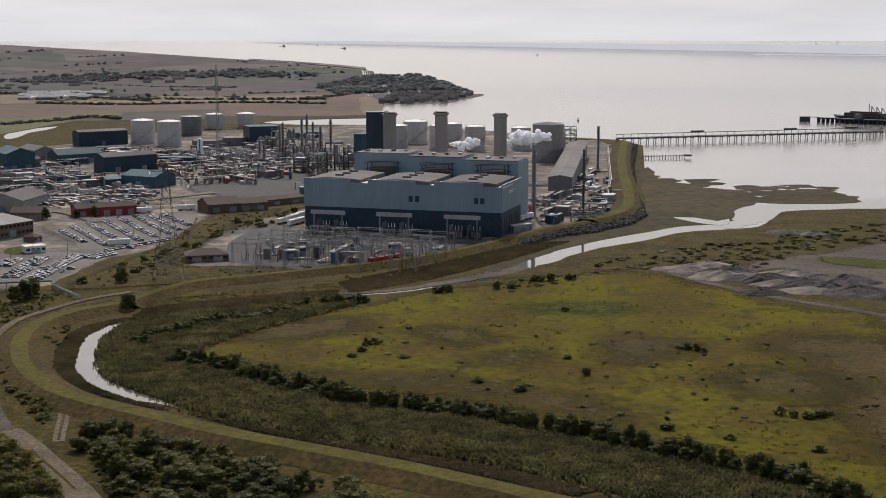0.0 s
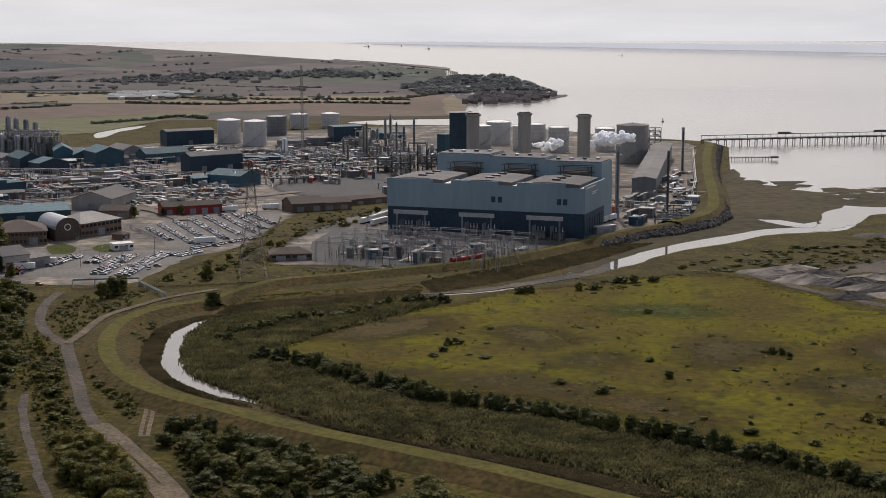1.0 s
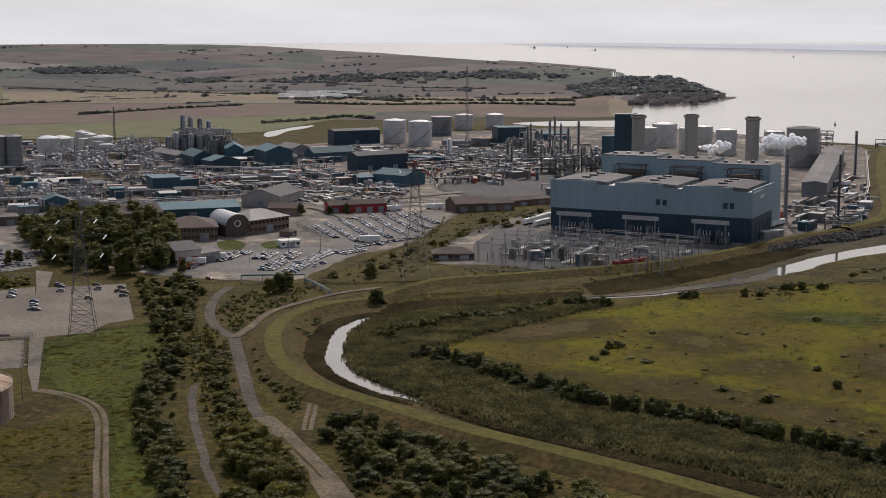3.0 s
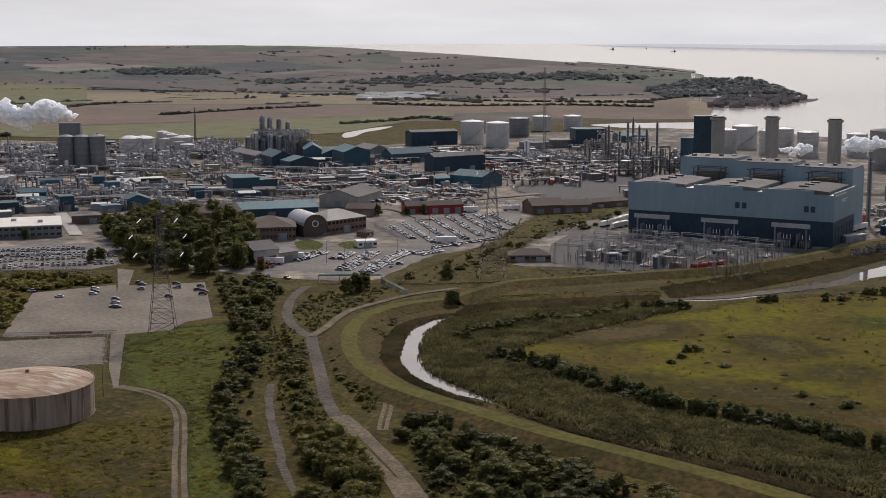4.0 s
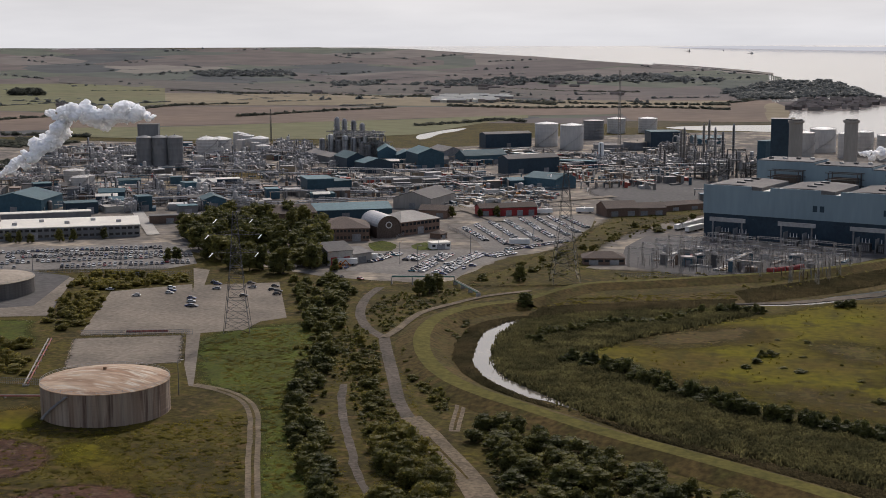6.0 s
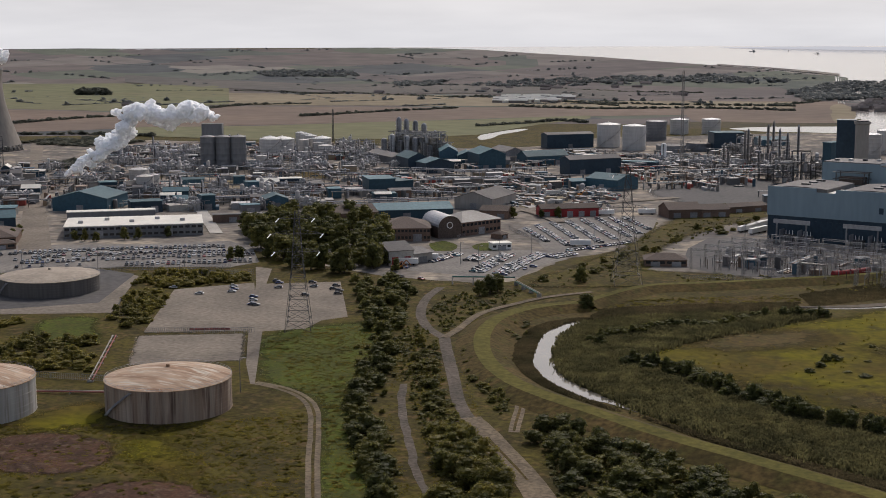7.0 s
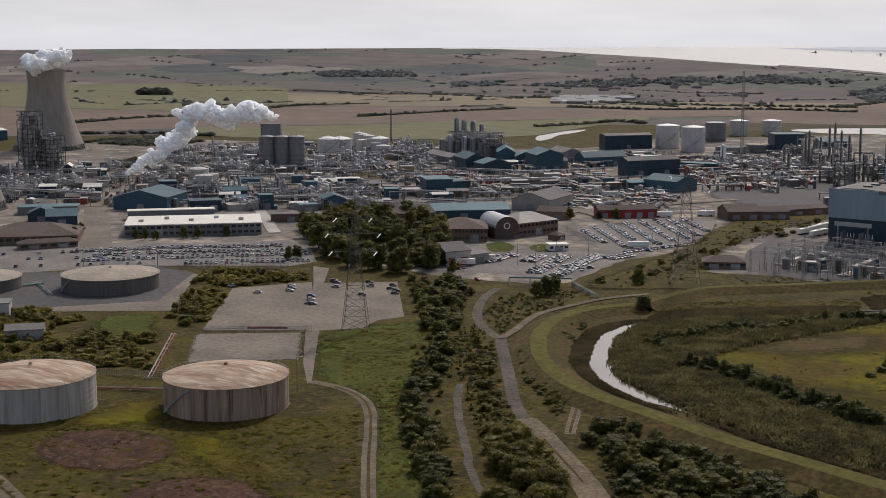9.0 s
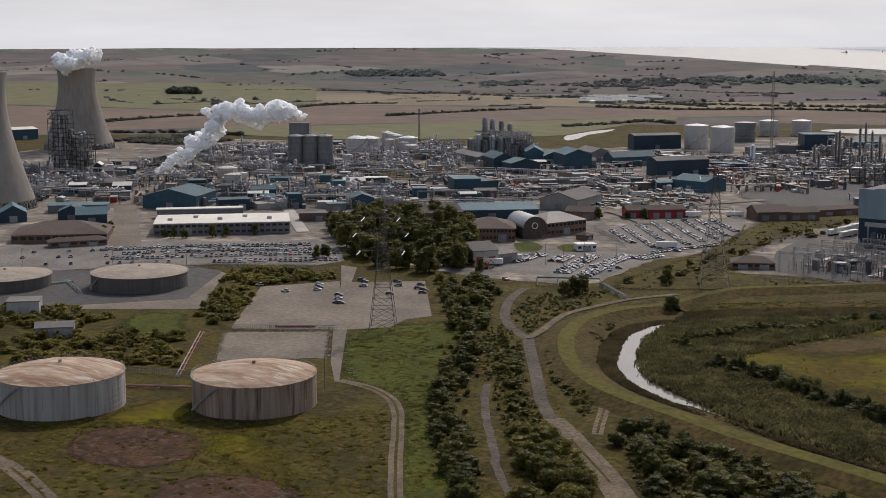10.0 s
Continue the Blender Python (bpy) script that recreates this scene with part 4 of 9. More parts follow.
# ---- foliage ----
def leaf_quads(n, lobes, leaf, seed, core=(7, 4)):
    """Loose leaf clumps on the skin of overlapping lobes, with a coarse core inside each."""
    r = np.random.default_rng(seed)
    out = []
    for cx, cy, cz, rx, rz in lobes:
        m = int(n / len(lobes))
        d = r.normal(size=(m, 3))
        d /= np.linalg.norm(d, axis=1)[:, None]
        rad = r.uniform(0.72, 1.12, m)[:, None]
        c = np.array([cx, cy, cz]) + d * rad * np.array([rx, rx, rz])
        u = r.normal(size=(m, 3))
        u /= np.linalg.norm(u, axis=1)[:, None]
        w = np.cross(d + 0.5 * r.normal(size=(m, 3)), u)
        w /= np.linalg.norm(w, axis=1)[:, None]
        s = leaf * r.uniform(0.6, 1.4, m)[:, None]
        out.append(np.stack([c - u * s - w * s * 0.7, c + u * s - w * s * 0.5, c + u * s * 0.8 + w * s * 0.7, c - u * s * 0.7 + w * s * 0.6], 1))
        a = np.linspace(0, 2 * np.pi, core[0])
        b = np.linspace(-np.pi / 2, np.pi / 2, core[1])
        jig = r.uniform(0.7, 0.92, core)
        jig[-1] = jig[0]
        p = np.stack([cx + rx * jig * np.outer(np.cos(a), np.cos(b)), cy + rx * jig * np.outer(np.sin(a), np.cos(b)), cz + rz * jig * np.outer(np.ones(core[0]), np.sin(b))], -1)
        out.append(np.stack([p[:-1, :-1], p[1:, :-1], p[1:, 1:], p[:-1, 1:]], 2).reshape(-1, 4, 3))
    q = np.concatenate(out)
    q[..., 2] = np.maximum(q[..., 2], 0.0)
    return q


def lobes_for(seed, k, spread, base, top, r0, r1):
    rr = random.Random(seed)
    out = []
    for i in range(k):
        z = base + (top - base) * (i + rr.random()) / k
        s = spread * (1.0 - 0.55 * (z - base) / max(0.01, top - base))
        a = i * 2.4 + rr.uniform(-0.5, 0.5)
        d = s * math.sqrt(rr.random())
        out.append((d * math.cos(a), d * math.sin(a), z, rr.uniform(r0, r1), rr.uniform(r0, r1) * 0.85))
    return out


# unit forms, one metre wide or high
SHRUBS = [leaf_quads(760, lobes_for(s, 9, 0.36, 0.12, 0.68, 0.13, 0.26), 0.028, s) for s in (1, 2, 3, 4)]
SHRUBS_SMALL = [leaf_quads(260, lobes_for(s, 5, 0.34, 0.12, 0.6, 0.16, 0.3), 0.044, s) for s in (11, 12, 13, 14)]
SHRUBS_FAR = [leaf_quads(24, lobes_for(s, 2, 0.28, 0.15, 0.45, 0.3, 0.42), 0.16, s, (6, 4)) for s in (21, 22, 23)]
CROWNS = [leaf_quads(1200, lobes_for(s, 15, 0.36, 0.16, 0.84, 0.13, 0.22), 0.023, s) for s in (31, 32, 33, 34)]
HERBS = [leaf_quads(46, lobes_for(s, 2, 0.25, 0.1, 0.4, 0.25, 0.4), 0.11, s, (5, 3)) for s in (41, 42, 43)]
SHRUB_MESHES = [quads_mesh("foliage", q) for q in SHRUBS]
LIGHT_SHRUB_MESHES = [quads_mesh("foliage", q) for q in SHRUBS]
CROWN_MESHES = [quads_mesh("crown", q) for q in CROWNS]
for me in SHRUB_MESHES + CROWN_MESHES:
    me.materials.append(M["leaf"])
for me in LIGHT_SHRUB_MESHES:
    me.materials.append(M["leaf_light"])


def scatter_along(pts, gap, width, seed):
    rr = random.Random(seed)
    line = smooth_line(pts, gap)
    return [(p.x + rr.uniform(-width, width), p.y + rr.uniform(-width, width)) for p in line]


def foliage_stuff(name, places, forms, wide, high, mat, label, seed, category="shrubs"):
    """One joined mesh of many shrubs."""
    rr = random.Random(seed)
    out = []
    for x, y in places:
        q = rr.choice(forms)
        a, w, h = rr.uniform(0, 6.28), rr.uniform(*wide), rr.uniform(*high)
        c, s = math.cos(a) * w, math.sin(a) * w
        z = ground_z(math.hypot(x, y))
        out.append(np.stack([q[..., 0] * c - q[..., 1] * s + x, q[..., 0] * s + q[..., 1] * c + y, q[..., 2] * h + z], -1))
    ob = part(name, quads_mesh(name, np.concatenate(out)), mat)
    return tagged(ob, label, category, "", "stuff")


def shrub(place, w, h, rr, light=False, label="dense dark green scrub bush", group="scrub bushes"):
    me = rr.choice(LIGHT_SHRUB_MESHES if light else SHRUB_MESHES)
    ob = part("shrub", me, "leaf")
    ob.matrix_basis = pose(place[0], place[1], 0, 0, 0, rr.uniform(0, 360)) @ Matrix.Diagonal((w, w, h, 1))
    return tagged(ob, label, "shrub", group)


def tree(place, w, h, rr, label="leafy dark green tree on grass", group="trees"):
    e = thing("tree", label, "tree", group, place, 0, rr.uniform(0, 360))
    g = Geo().lathe(0, 0, [(0.035 * h, 0), (0.022 * h, 0.2 * h), (0.012 * h, 0.6 * h)], 7)
    for k in range(4):
        a = k * 1.6 + rr.random()
        g.beam((0, 0, 0.25 * h), (math.cos(a) * w * 0.22, math.sin(a) * w * 0.22, 0.5 * h), 0.02 * h)
    part("trunk", g, "bark", e)
    c = part("crown", rr.choice(CROWN_MESHES), "leaf", e)
    c.matrix_basis = Matrix.Diagonal((w, w, h, 1))
    return e


ROADS = [smooth_line(p, 4.0) for p in ([(-82.3, 323.4), (-96.6, 350.9), (-107.3, 368.3), (-124.4, 395.5), (-133.0, 407.9)], [(-128.8, 400.5), (-141.5, 424.6), (-157.6, 464.7), (-171.5, 498.9), (-179.6, 520.1)], [(-178.9, 518.0), (-192.8, 536.3), (-205.8, 563.7), (-215.4, 599.0), (-218.1, 626.7)], [(-178.9, 518.0), (-178.8, 535.8), (-179.9, 570.0), (-171.9, 595.6), (-162.0, 617.4), (-145.1, 636.6)], [(-218.5, 427.3), (-208.2, 424.5), (-195.6, 416.2), (-184.4, 401.8), (-173.5, 378.8), (-159.7, 347.0), (-138.4, 300.4)], [(-168.0, 442.5), (-158.0, 414.0), (-142.2, 378.4), (-130.9, 353.0), (-119.0, 331.6)], [(-125.3, 446.6), (-121.3, 428.6), (-117.4, 409.4), (-114.6, 397.6)])]


def off_roads(places, gap):
    """The places that stand clear of the tracks."""
    return [p for p in places if all((Vector(p) - q).length > gap for line in ROADS for q in line)]


rt = random.Random(3)
for p in scatter_in([(-410.7, 794.1), (-401.7, 821.9), (-362.0, 843.8), (-317.1, 802.4), (-288.5, 737.1), (-265.2, 671.1), (-283.1, 644.8), (-319.3, 659.5), (-351.3, 689.2)], 120, 1):
    tree(p, rt.uniform(12, 17), rt.uniform(11, 16), rt, "broad dark green tree in a dense copse", "copse trees")
for p in [(-482.3, 709.9), (-473.7, 708.0), (-467.2, 710.6), (-454.4, 720.9), (-447.9, 726.1), (-434.9, 739.3), (-524.9, 714.5), (-516.3, 696.4), (-267.2, 680.3), (-256.4, 665.0), (-258.1, 891.1), (-149.0, 934.2), (-142.0, 936.9), (-126.1, 956.0), (-355.6, 670.0), (-354.0, 677.1), (-240.5, 898.1), (-229.9, 902.2), (-228.6, 909.1)]:
    tree(p, rt.uniform(6, 8), rt.uniform(6, 8.5), rt, "small round street tree beside a car park", "street trees")
for p in [(-193.6, 611.7), (-190.5, 618.3), (-188.7, 625.1), (-138.1, 594.7), (-156.6, 661.4)]:
    tree(p, rt.uniform(8, 11), rt.uniform(7, 10), rt, "dark tree beside the lane", "lane trees")

# scrub near the camera, each bush a thing
def near_belt(pts, n, wide, high, light):
    for p in off_roads(scatter_in(pts, n, n), wide[1] * 0.3 + 4):
        shrub(p, rt.uniform(*wide), rt.uniform(*high), rt, light, "dense %s scrub bush on rough grass" % ("light green" if light else "dark green"))


near_belt([(-265.1, 624.9), (-242.7, 637.4), (-224.3, 607.9), (-210.2, 566.1), (-199.0, 509.9), (-213.7, 521.7), (-237.2, 572.3)], 62, (6, 11), (4, 7), False)
near_belt([(-201.2, 509.1), (-189.5, 491.6), (-180.0, 455.6), (-168.0, 409.9), (-144.2, 365.1), (-122.2, 325.4), (-130.1, 317.4), (-154.9, 366.9), (-174.9, 407.1), (-187.7, 452.5)], 75, (6, 9), (4, 7), False)
near_belt([(-204.3, 557.5), (-174.2, 497.8), (-148.6, 433.6), (-136.7, 393.8), (-146.0, 404.0), (-176.7, 476.2)], 20, (4, 7), (2.5, 4.5), True)
near_belt([(-137.4, 380.3), (-126.7, 391.2), (-108.7, 356.5), (-91.4, 319.6), (-109.7, 312.2), (-125.9, 344.1)], 46, (7, 11), (5, 8), True)
near_belt([(-113.6, 400.5), (-102.3, 406.4), (-79.4, 386.2), (-58.6, 378.2), (-34.5, 360.6), (-12.4, 342.3), (-3.4, 318.0), (-51.9, 314.3), (-72.9, 338.1), (-89.0, 351.4)], 95, (7, 12), (4.5, 8), False)
near_belt([(-140.3, 392.0), (-120.4, 391.9), (-103.6, 360.7), (-88.5, 325.9), (-117.8, 326.0)], 36, (7, 11), (5, 8), True)
near_belt([(-161.0, 482.5), (-152.4, 466.8), (-133.5, 424.0), (-132.0, 413.4), (-147.5, 442.3)], 10, (3.5, 6), (2, 4), True)
near_belt([(-182.8, 661.5), (-169.2, 697.0), (-158.6, 729.0), (-144.5, 784.9), (-131.4, 872.9), (-101.4, 928.9), (-94.6, 899.9), (-129.1, 811.4), (-145.8, 725.2), (-158.0, 661.4), (-168.8, 639.1)], 34, (5, 8), (2.5, 5), True)
for p in [(-34.4, 504.8), (-29.9, 524.1), (-27.0, 526.3), (-31.1, 514.1), (-14.6, 502.8), (53.0, 589.6), (46.1, 500.9), (50.7, 476.3), (93.0, 515.7), (96.4, 514.0), (90.0, 517.2), (98.4, 509.6), (12.4, 465.8), (26.1, 454.3), (68.3, 408.3), (85.5, 397.9), (106.8, 424.8), (110.5, 421.8), (114.7, 420.7), (118.7, 422.6), (122.0, 424.8), (108.9, 385.9), (96.6, 369.6), (99.1, 366.9), (102.1, 352.5), (86.7, 371.0), (84.7, 372.5)]:
    shrub(p, rt.uniform(3.5, 7), rt.uniform(1.8, 4), rt, False, "lone dark bush on the open meadow", "meadow bushes")

# hedges and belts too dense to count
belt = scatter_along([(-101.4, 493.7), (-94.4, 495.1), (-83.0, 489.0), (-71.3, 478.7), (-59.6, 465.2), (-42.7, 452.0), (-26.8, 439.2), (-15.5, 433.7), (-4.4, 429.0), (6.3, 423.0), (16.9, 418.7), (21.8, 410.4), (33.5, 405.6), (46.5, 399.3), (59.8, 386.4), (71.5, 378.3), (84.7, 365.3), (98.4, 352.5), (105.0, 344.3)], 1.7, 2.8, 5)
foliage_stuff("meadow_hedge", belt, SHRUBS, (5.5, 9.5), (3.5, 8.0), "leaf", "dark overgrown hedge between meadow and reeds", 6, "hedge")
belt = scatter_along([(-118.7, 536.0), (-115.7, 542.8), (-109.7, 547.1), (-103.9, 553.3)], 1.6, 2.0, 0) + scatter_along([(-119.4, 526.6), (-117.3, 526.1)], 2, 2.0, 1) + scatter_along([(-102.1, 562.8), (-96.1, 568.9), (-90.4, 570.9)], 1.8, 2.0, 2) + scatter_along([(-85.6, 570.6), (-77.0, 577.9)], 2.2, 2.0, 3) + scatter_along([(-73.0, 582.4), (-69.9, 588.9)], 2.2, 2.0, 4) + scatter_along([(-66.0, 598.4), (-55.4, 605.5), (-36.9, 612.9)], 2.6, 2.0, 5) + scatter_along([(-3.8, 632.0), (4.1, 635.0)], 3, 2.0, 6) + scatter_along([(25.6, 643.5), (32.4, 646.2)], 5, 2.0, 7) + scatter_along([(45.5, 660.4), (62.8, 670.1)], 4, 2.0, 8)
foliage_stuff("bank_hedge", belt, SHRUBS, (4.5, 7.5), (3, 5.5), "leaf", "dark hedge of rounded bushes above the creek", 8, "hedge")
belt = scatter_in([(75.2, 709.6), (131.8, 766.4), (180.1, 798.2), (281.4, 870.1), (355.5, 883.0), (317.4, 786.3), (256.4, 791.1), (190.2, 746.0), (156.6, 691.9), (122.2, 709.3), (90.2, 688.9)], 260, 9)
foliage_stuff("marsh_scrub", belt, SHRUBS_SMALL, (4, 10), (1.0, 2.8), "leaf_light", "dark low scrub scattered behind the marsh", 10)
belt = scatter_in([(26.2, 660.4), (79.5, 695.7), (82.5, 672.6), (30.3, 631.0)], 40, 19) + scatter_in([(-44.7, 579.6), (172.0, 524.6), (149.5, 385.6), (86.5, 397.0), (-16.3, 456.5)], 90, 23)
foliage_stuff("meadow_scrub", belt, SHRUBS_SMALL, (2, 5), (0.8, 1.8), "leaf_light", "small bushes dotted over the meadow", 12)
belt = scatter_in([(-139.4, 456.9), (-122.1, 428.6), (-116.8, 409.4), (-148.6, 449.5), (-176.5, 497.9), (-163.9, 497.9)], 40, 8) + scatter_in([(-213.9, 503.9), (-201.2, 509.1), (-166.9, 480.2), (-136.0, 408.1), (-116.6, 322.9), (-127.4, 318.5), (-159.5, 384.5)], 110, 28) + scatter_in([(-173.6, 520.2), (-153.0, 565.0), (-133.5, 424.0), (-141.5, 436.5)], 40, 29)
foliage_stuff("verge_scrub", off_roads(belt, 6.0), SHRUBS_SMALL, (2.5, 5), (1.2, 3), "leaf_light", "patchy scrub along the dirt roads", 13)
belt = scatter_in([(-352.8, 556.4), (-375.5, 607.8), (-365.0, 621.5), (-321.9, 631.2), (-312.8, 616.4), (-341.1, 585.9), (-303.3, 494.3), (-308.7, 489.6), (-328.5, 507.5)], 130, 31) + scatter_in([(-377.9, 437.7), (-335.2, 466.7), (-307.4, 466.1), (-282.3, 423.7), (-306.8, 409.0), (-350.8, 405.7)], 150, 32) + scatter_in([(-427.1, 495.9), (-387.4, 497.6), (-360.8, 494.5), (-362.7, 461.6), (-393.0, 455.6)], 70, 33)
foliage_stuff("compound_scrub", belt, SHRUBS_SMALL, (4, 9), (2.2, 5.5), "leaf_light", "dark scrub between the tanks and car park", 14)
belt = scatter_in([(-54.4, 710.3), (4.8, 757.0), (48.0, 799.0), (36.6, 767.0), (-23.8, 676.4), (-50.7, 660.8)], 60, 34) + scatter_in([(-131.5, 696.8), (-54.4, 710.3), (-53.7, 699.8), (-107.7, 673.6)], 30, 35)
foliage_stuff("bank_scrub", belt, SHRUBS_SMALL, (2, 4), (0.8, 2), "leaf_light", "small bushes along the flood bank", 15)
belt = []
for k, pts in enumerate(([(-1247.4, 1686.5), (-1228.9, 1835.2), (-1180.3, 1958.0), (-1183.4, 2154.4), (-1175.5, 2291.5), (-1085.6, 2371.3)], [(-917.7, 1982.9), (-830.6, 2179.3), (-765.6, 2283.4)], [(-1096.0, 1493.0), (-998.9, 1529.3), (-907.7, 1518.1)], [(-1647.4, 2760.1), (-1539.9, 2804.9), (-1385.3, 2841.6), (-1238.7, 2765.3), (-1192.2, 2781.9)], [(-1013.3, 3282.3), (-711.6, 3074.3), (-456.1, 3028.4)], [(-690.7, 2374.1), (-537.4, 2324.7), (-358.9, 2389.0), (-201.9, 2349.9)], [(-251.4, 2525.7), (-199.7, 2660.5), (-171.6, 2921.7)], [(-1342.0, 2931.9), (-989.8, 2729.3), (-781.8, 2686.3), (-513.1, 2437.7)], [(-578.1, 1822.3), (-529.9, 1908.1), (-498.3, 1977.4), (-455.1, 1935.8)], [(-878.7, 2767.9), (-530.8, 2521.1), (-215.4, 2501.9)])):
    belt += scatter_along(pts, 6.5, 4, 40 + k)
foliage_stuff("field_copse", scatter_in([(-1725.0, 2552.7), (-1763.5, 2636.6), (-1711.3, 2659.2), (-1652.0, 2582.3)], 26, 51), SHRUBS, (22, 34), (14, 22), "haze_greyed_leaf", "dark round copse in haze-greyed colour standing in green fields", 19, "woods")
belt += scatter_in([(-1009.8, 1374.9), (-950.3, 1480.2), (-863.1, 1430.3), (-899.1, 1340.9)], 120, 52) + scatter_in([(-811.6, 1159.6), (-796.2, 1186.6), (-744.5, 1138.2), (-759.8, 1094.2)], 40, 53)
foliage_stuff("field_hedges", belt, SHRUBS_FAR, (10, 15), (4, 8), "haze_greyed_leaf", "dark hedges in haze-greyed colour between the far fields", 16, "hedge")
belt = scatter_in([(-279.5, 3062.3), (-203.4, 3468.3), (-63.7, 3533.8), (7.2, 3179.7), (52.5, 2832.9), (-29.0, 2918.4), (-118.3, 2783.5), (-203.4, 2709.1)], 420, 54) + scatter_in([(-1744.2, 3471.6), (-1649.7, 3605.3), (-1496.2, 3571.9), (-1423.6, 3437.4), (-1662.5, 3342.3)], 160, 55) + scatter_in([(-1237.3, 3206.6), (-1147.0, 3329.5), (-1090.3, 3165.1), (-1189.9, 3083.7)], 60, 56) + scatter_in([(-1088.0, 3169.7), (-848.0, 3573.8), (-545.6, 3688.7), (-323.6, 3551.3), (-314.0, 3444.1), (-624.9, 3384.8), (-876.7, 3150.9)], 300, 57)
foliage_stuff("far_woods", belt, SHRUBS_FAR, (16, 28), (9, 15), "haze_paled_leaf", "dark distant woods and hedgerows in haze-paled colour", 17, "woods")


def far_hedgerows():
    """Hedges, some along the fields and some across them, with gaps and taller trees."""
    rr = random.Random(11)
    hedge, trees = [], []
    for k in range(165):
        a, r = rr.uniform(4, 60), rr.uniform(2500, 4780)
        if a < coast_angle(r) + 0.6:
            continue
        t = radians(a)
        x, y = -math.sin(t) * r, math.cos(t) * r
        turn = t + rr.choice((0.5, 0.5, 2.07)) + rr.uniform(-0.15, 0.15)
        for i in range(rr.randint(8, 34)):
            if rr.random() < 0.1:
                continue
            d = i * rr.uniform(7.2, 8.2)
            p = (x + math.cos(turn) * d, y + math.sin(turn) * d)
            if math.degrees(math.atan2(-p[0], p[1])) < coast_angle(math.hypot(*p)) + 0.4:
                continue
            (trees if rr.random() < 0.16 else hedge).append(p)
    foliage_stuff("far_hedgerows", hedge, SHRUBS_FAR, (8, 13), (2.5, 5), "haze_paled_leaf", "lines of far hedgerow in haze-paled colour", 18, "hedge")
    foliage_stuff("far_hedge_trees", trees, SHRUBS_FAR, (9, 16), (7, 12), "haze_paled_leaf", "single trees in the far hedges in haze-paled colour", 20, "trees")


far_hedgerows()


def blades(name, places, wide, high, mat, label, seed, per=5, category="grass"):
    """Upright tufts of a few bent blades each, in one mesh."""
    r = np.random.default_rng(seed)
    n = len(places)
    p = np.repeat(np.array(places), per, axis=0)
    m = len(p)
    a = r.uniform(0, 6.28, m)
    w = r.uniform(*wide, m)
    h = r.uniform(*high, m)
    off = r.normal(size=(m, 2)) * wide[1] * 0.6
    bx, by = p[:, 0] + off[:, 0], p[:, 1] + off[:, 1]
    dx, dy = np.cos(a) * w / 2, np.sin(a) * w / 2
    lx, ly = r.normal(size=m) * h * 0.25, r.normal(size=m) * h * 0.25
    z = np.zeros(m)
    q = np.stack([np.stack([bx - dx, by - dy, z], 1), np.stack([bx + dx, by + dy, z], 1), np.stack([bx + dx * 0.7 + lx, by + dy * 0.7 + ly, h], 1), np.stack([bx - dx * 0.7 + lx, by - dy * 0.7 + ly, h * 0.9], 1)], 1)
    ob = part(name, quads_mesh(name, q), mat)
    return tagged(ob, label, category, "", "stuff")


REEDS = [(-131.8, 560.7), (-116.9, 578.3), (-90.4, 595.2), (-66.5, 603.3), (-47.4, 617.2), (-40.9, 604.6), (-67.2, 566.0), (-86.5, 538.1), (-95.4, 518.3), (-96.0, 497.8), (-73.0, 476.4), (-50.9, 457.2), (-26.7, 438.2), (-0.8, 425.0), (20.1, 411.5), (36.5, 400.3), (59.7, 385.4), (80.4, 367.3), (100.7, 344.6), (74.3, 337.9), (50.8, 345.3), (33.1, 361.5), (10.5, 376.9), (-13.9, 388.8), (-38.0, 400.2), (-58.7, 414.9), (-81.1, 432.5), (-95.0, 447.0), (-106.8, 457.7), (-116.9, 471.7), (-124.2, 489.5), (-128.9, 506.9), (-131.9, 524.7), (-133.2, 542.9)]
rw = random.Random(60)
REED_PLACES = [(x + rw.gauss(0, 2.2), y + rw.gauss(0, 2.2)) for x, y in scatter_in(REEDS, 36000, 61)]
blades("reeds", [p for p in REED_PLACES if not within(CREEK, *p)], (0.35, 0.9), (0.6, 2.0), "reed", "dense dark green reeds beside the creek", 62, 4, "reeds")
DRY = [(-126.6, 578.3), (-136.2, 573.0), (-146.4, 561.2), (-150.2, 544.7), (-147.4, 516.4), (-140.9, 489.1), (-131.2, 468.0), (-118.8, 451.6), (-102.5, 438.2), (-87.9, 430.1), (-100.9, 439.6), (-112.9, 451.1), (-124.0, 464.7), (-133.2, 484.0), (-137.1, 498.5), (-141.6, 523.2), (-143.5, 542.3), (-139.5, 561.9)]
DRY_NEAR = [(-82.0, 427.2), (-58.1, 410.9), (-30.9, 394.8), (-5.6, 381.0), (18.0, 367.6), (39.6, 350.8), (31.8, 346.5), (14.6, 360.7), (-3.9, 373.0), (-30.5, 389.8), (-57.6, 406.9)]
DRY_FAR = [(-50.7, 660.8), (-7.3, 710.0), (47.1, 783.7), (73.9, 792.2), (34.6, 724.2), (-6.9, 666.8), (-43.3, 631.4)]
blades("dry_reeds", [p for p in scatter_in(DRY, 7000, 63) if not within(CREEK, *p)] + scatter_in(DRY_NEAR, 7000, 64) + scatter_in(DRY_FAR, 6000, 67) + scatter_in([(-132.5, 578.0), (-91.3, 601.1), (-50.3, 622.0), (-49.0, 639.1), (-94.1, 619.9), (-130.5, 596.9)], 4000, 69), (0.35, 0.8), (0.4, 0.95), "reed_tan", "dry brown reeds on the creek edge", 65, 4, "reeds")
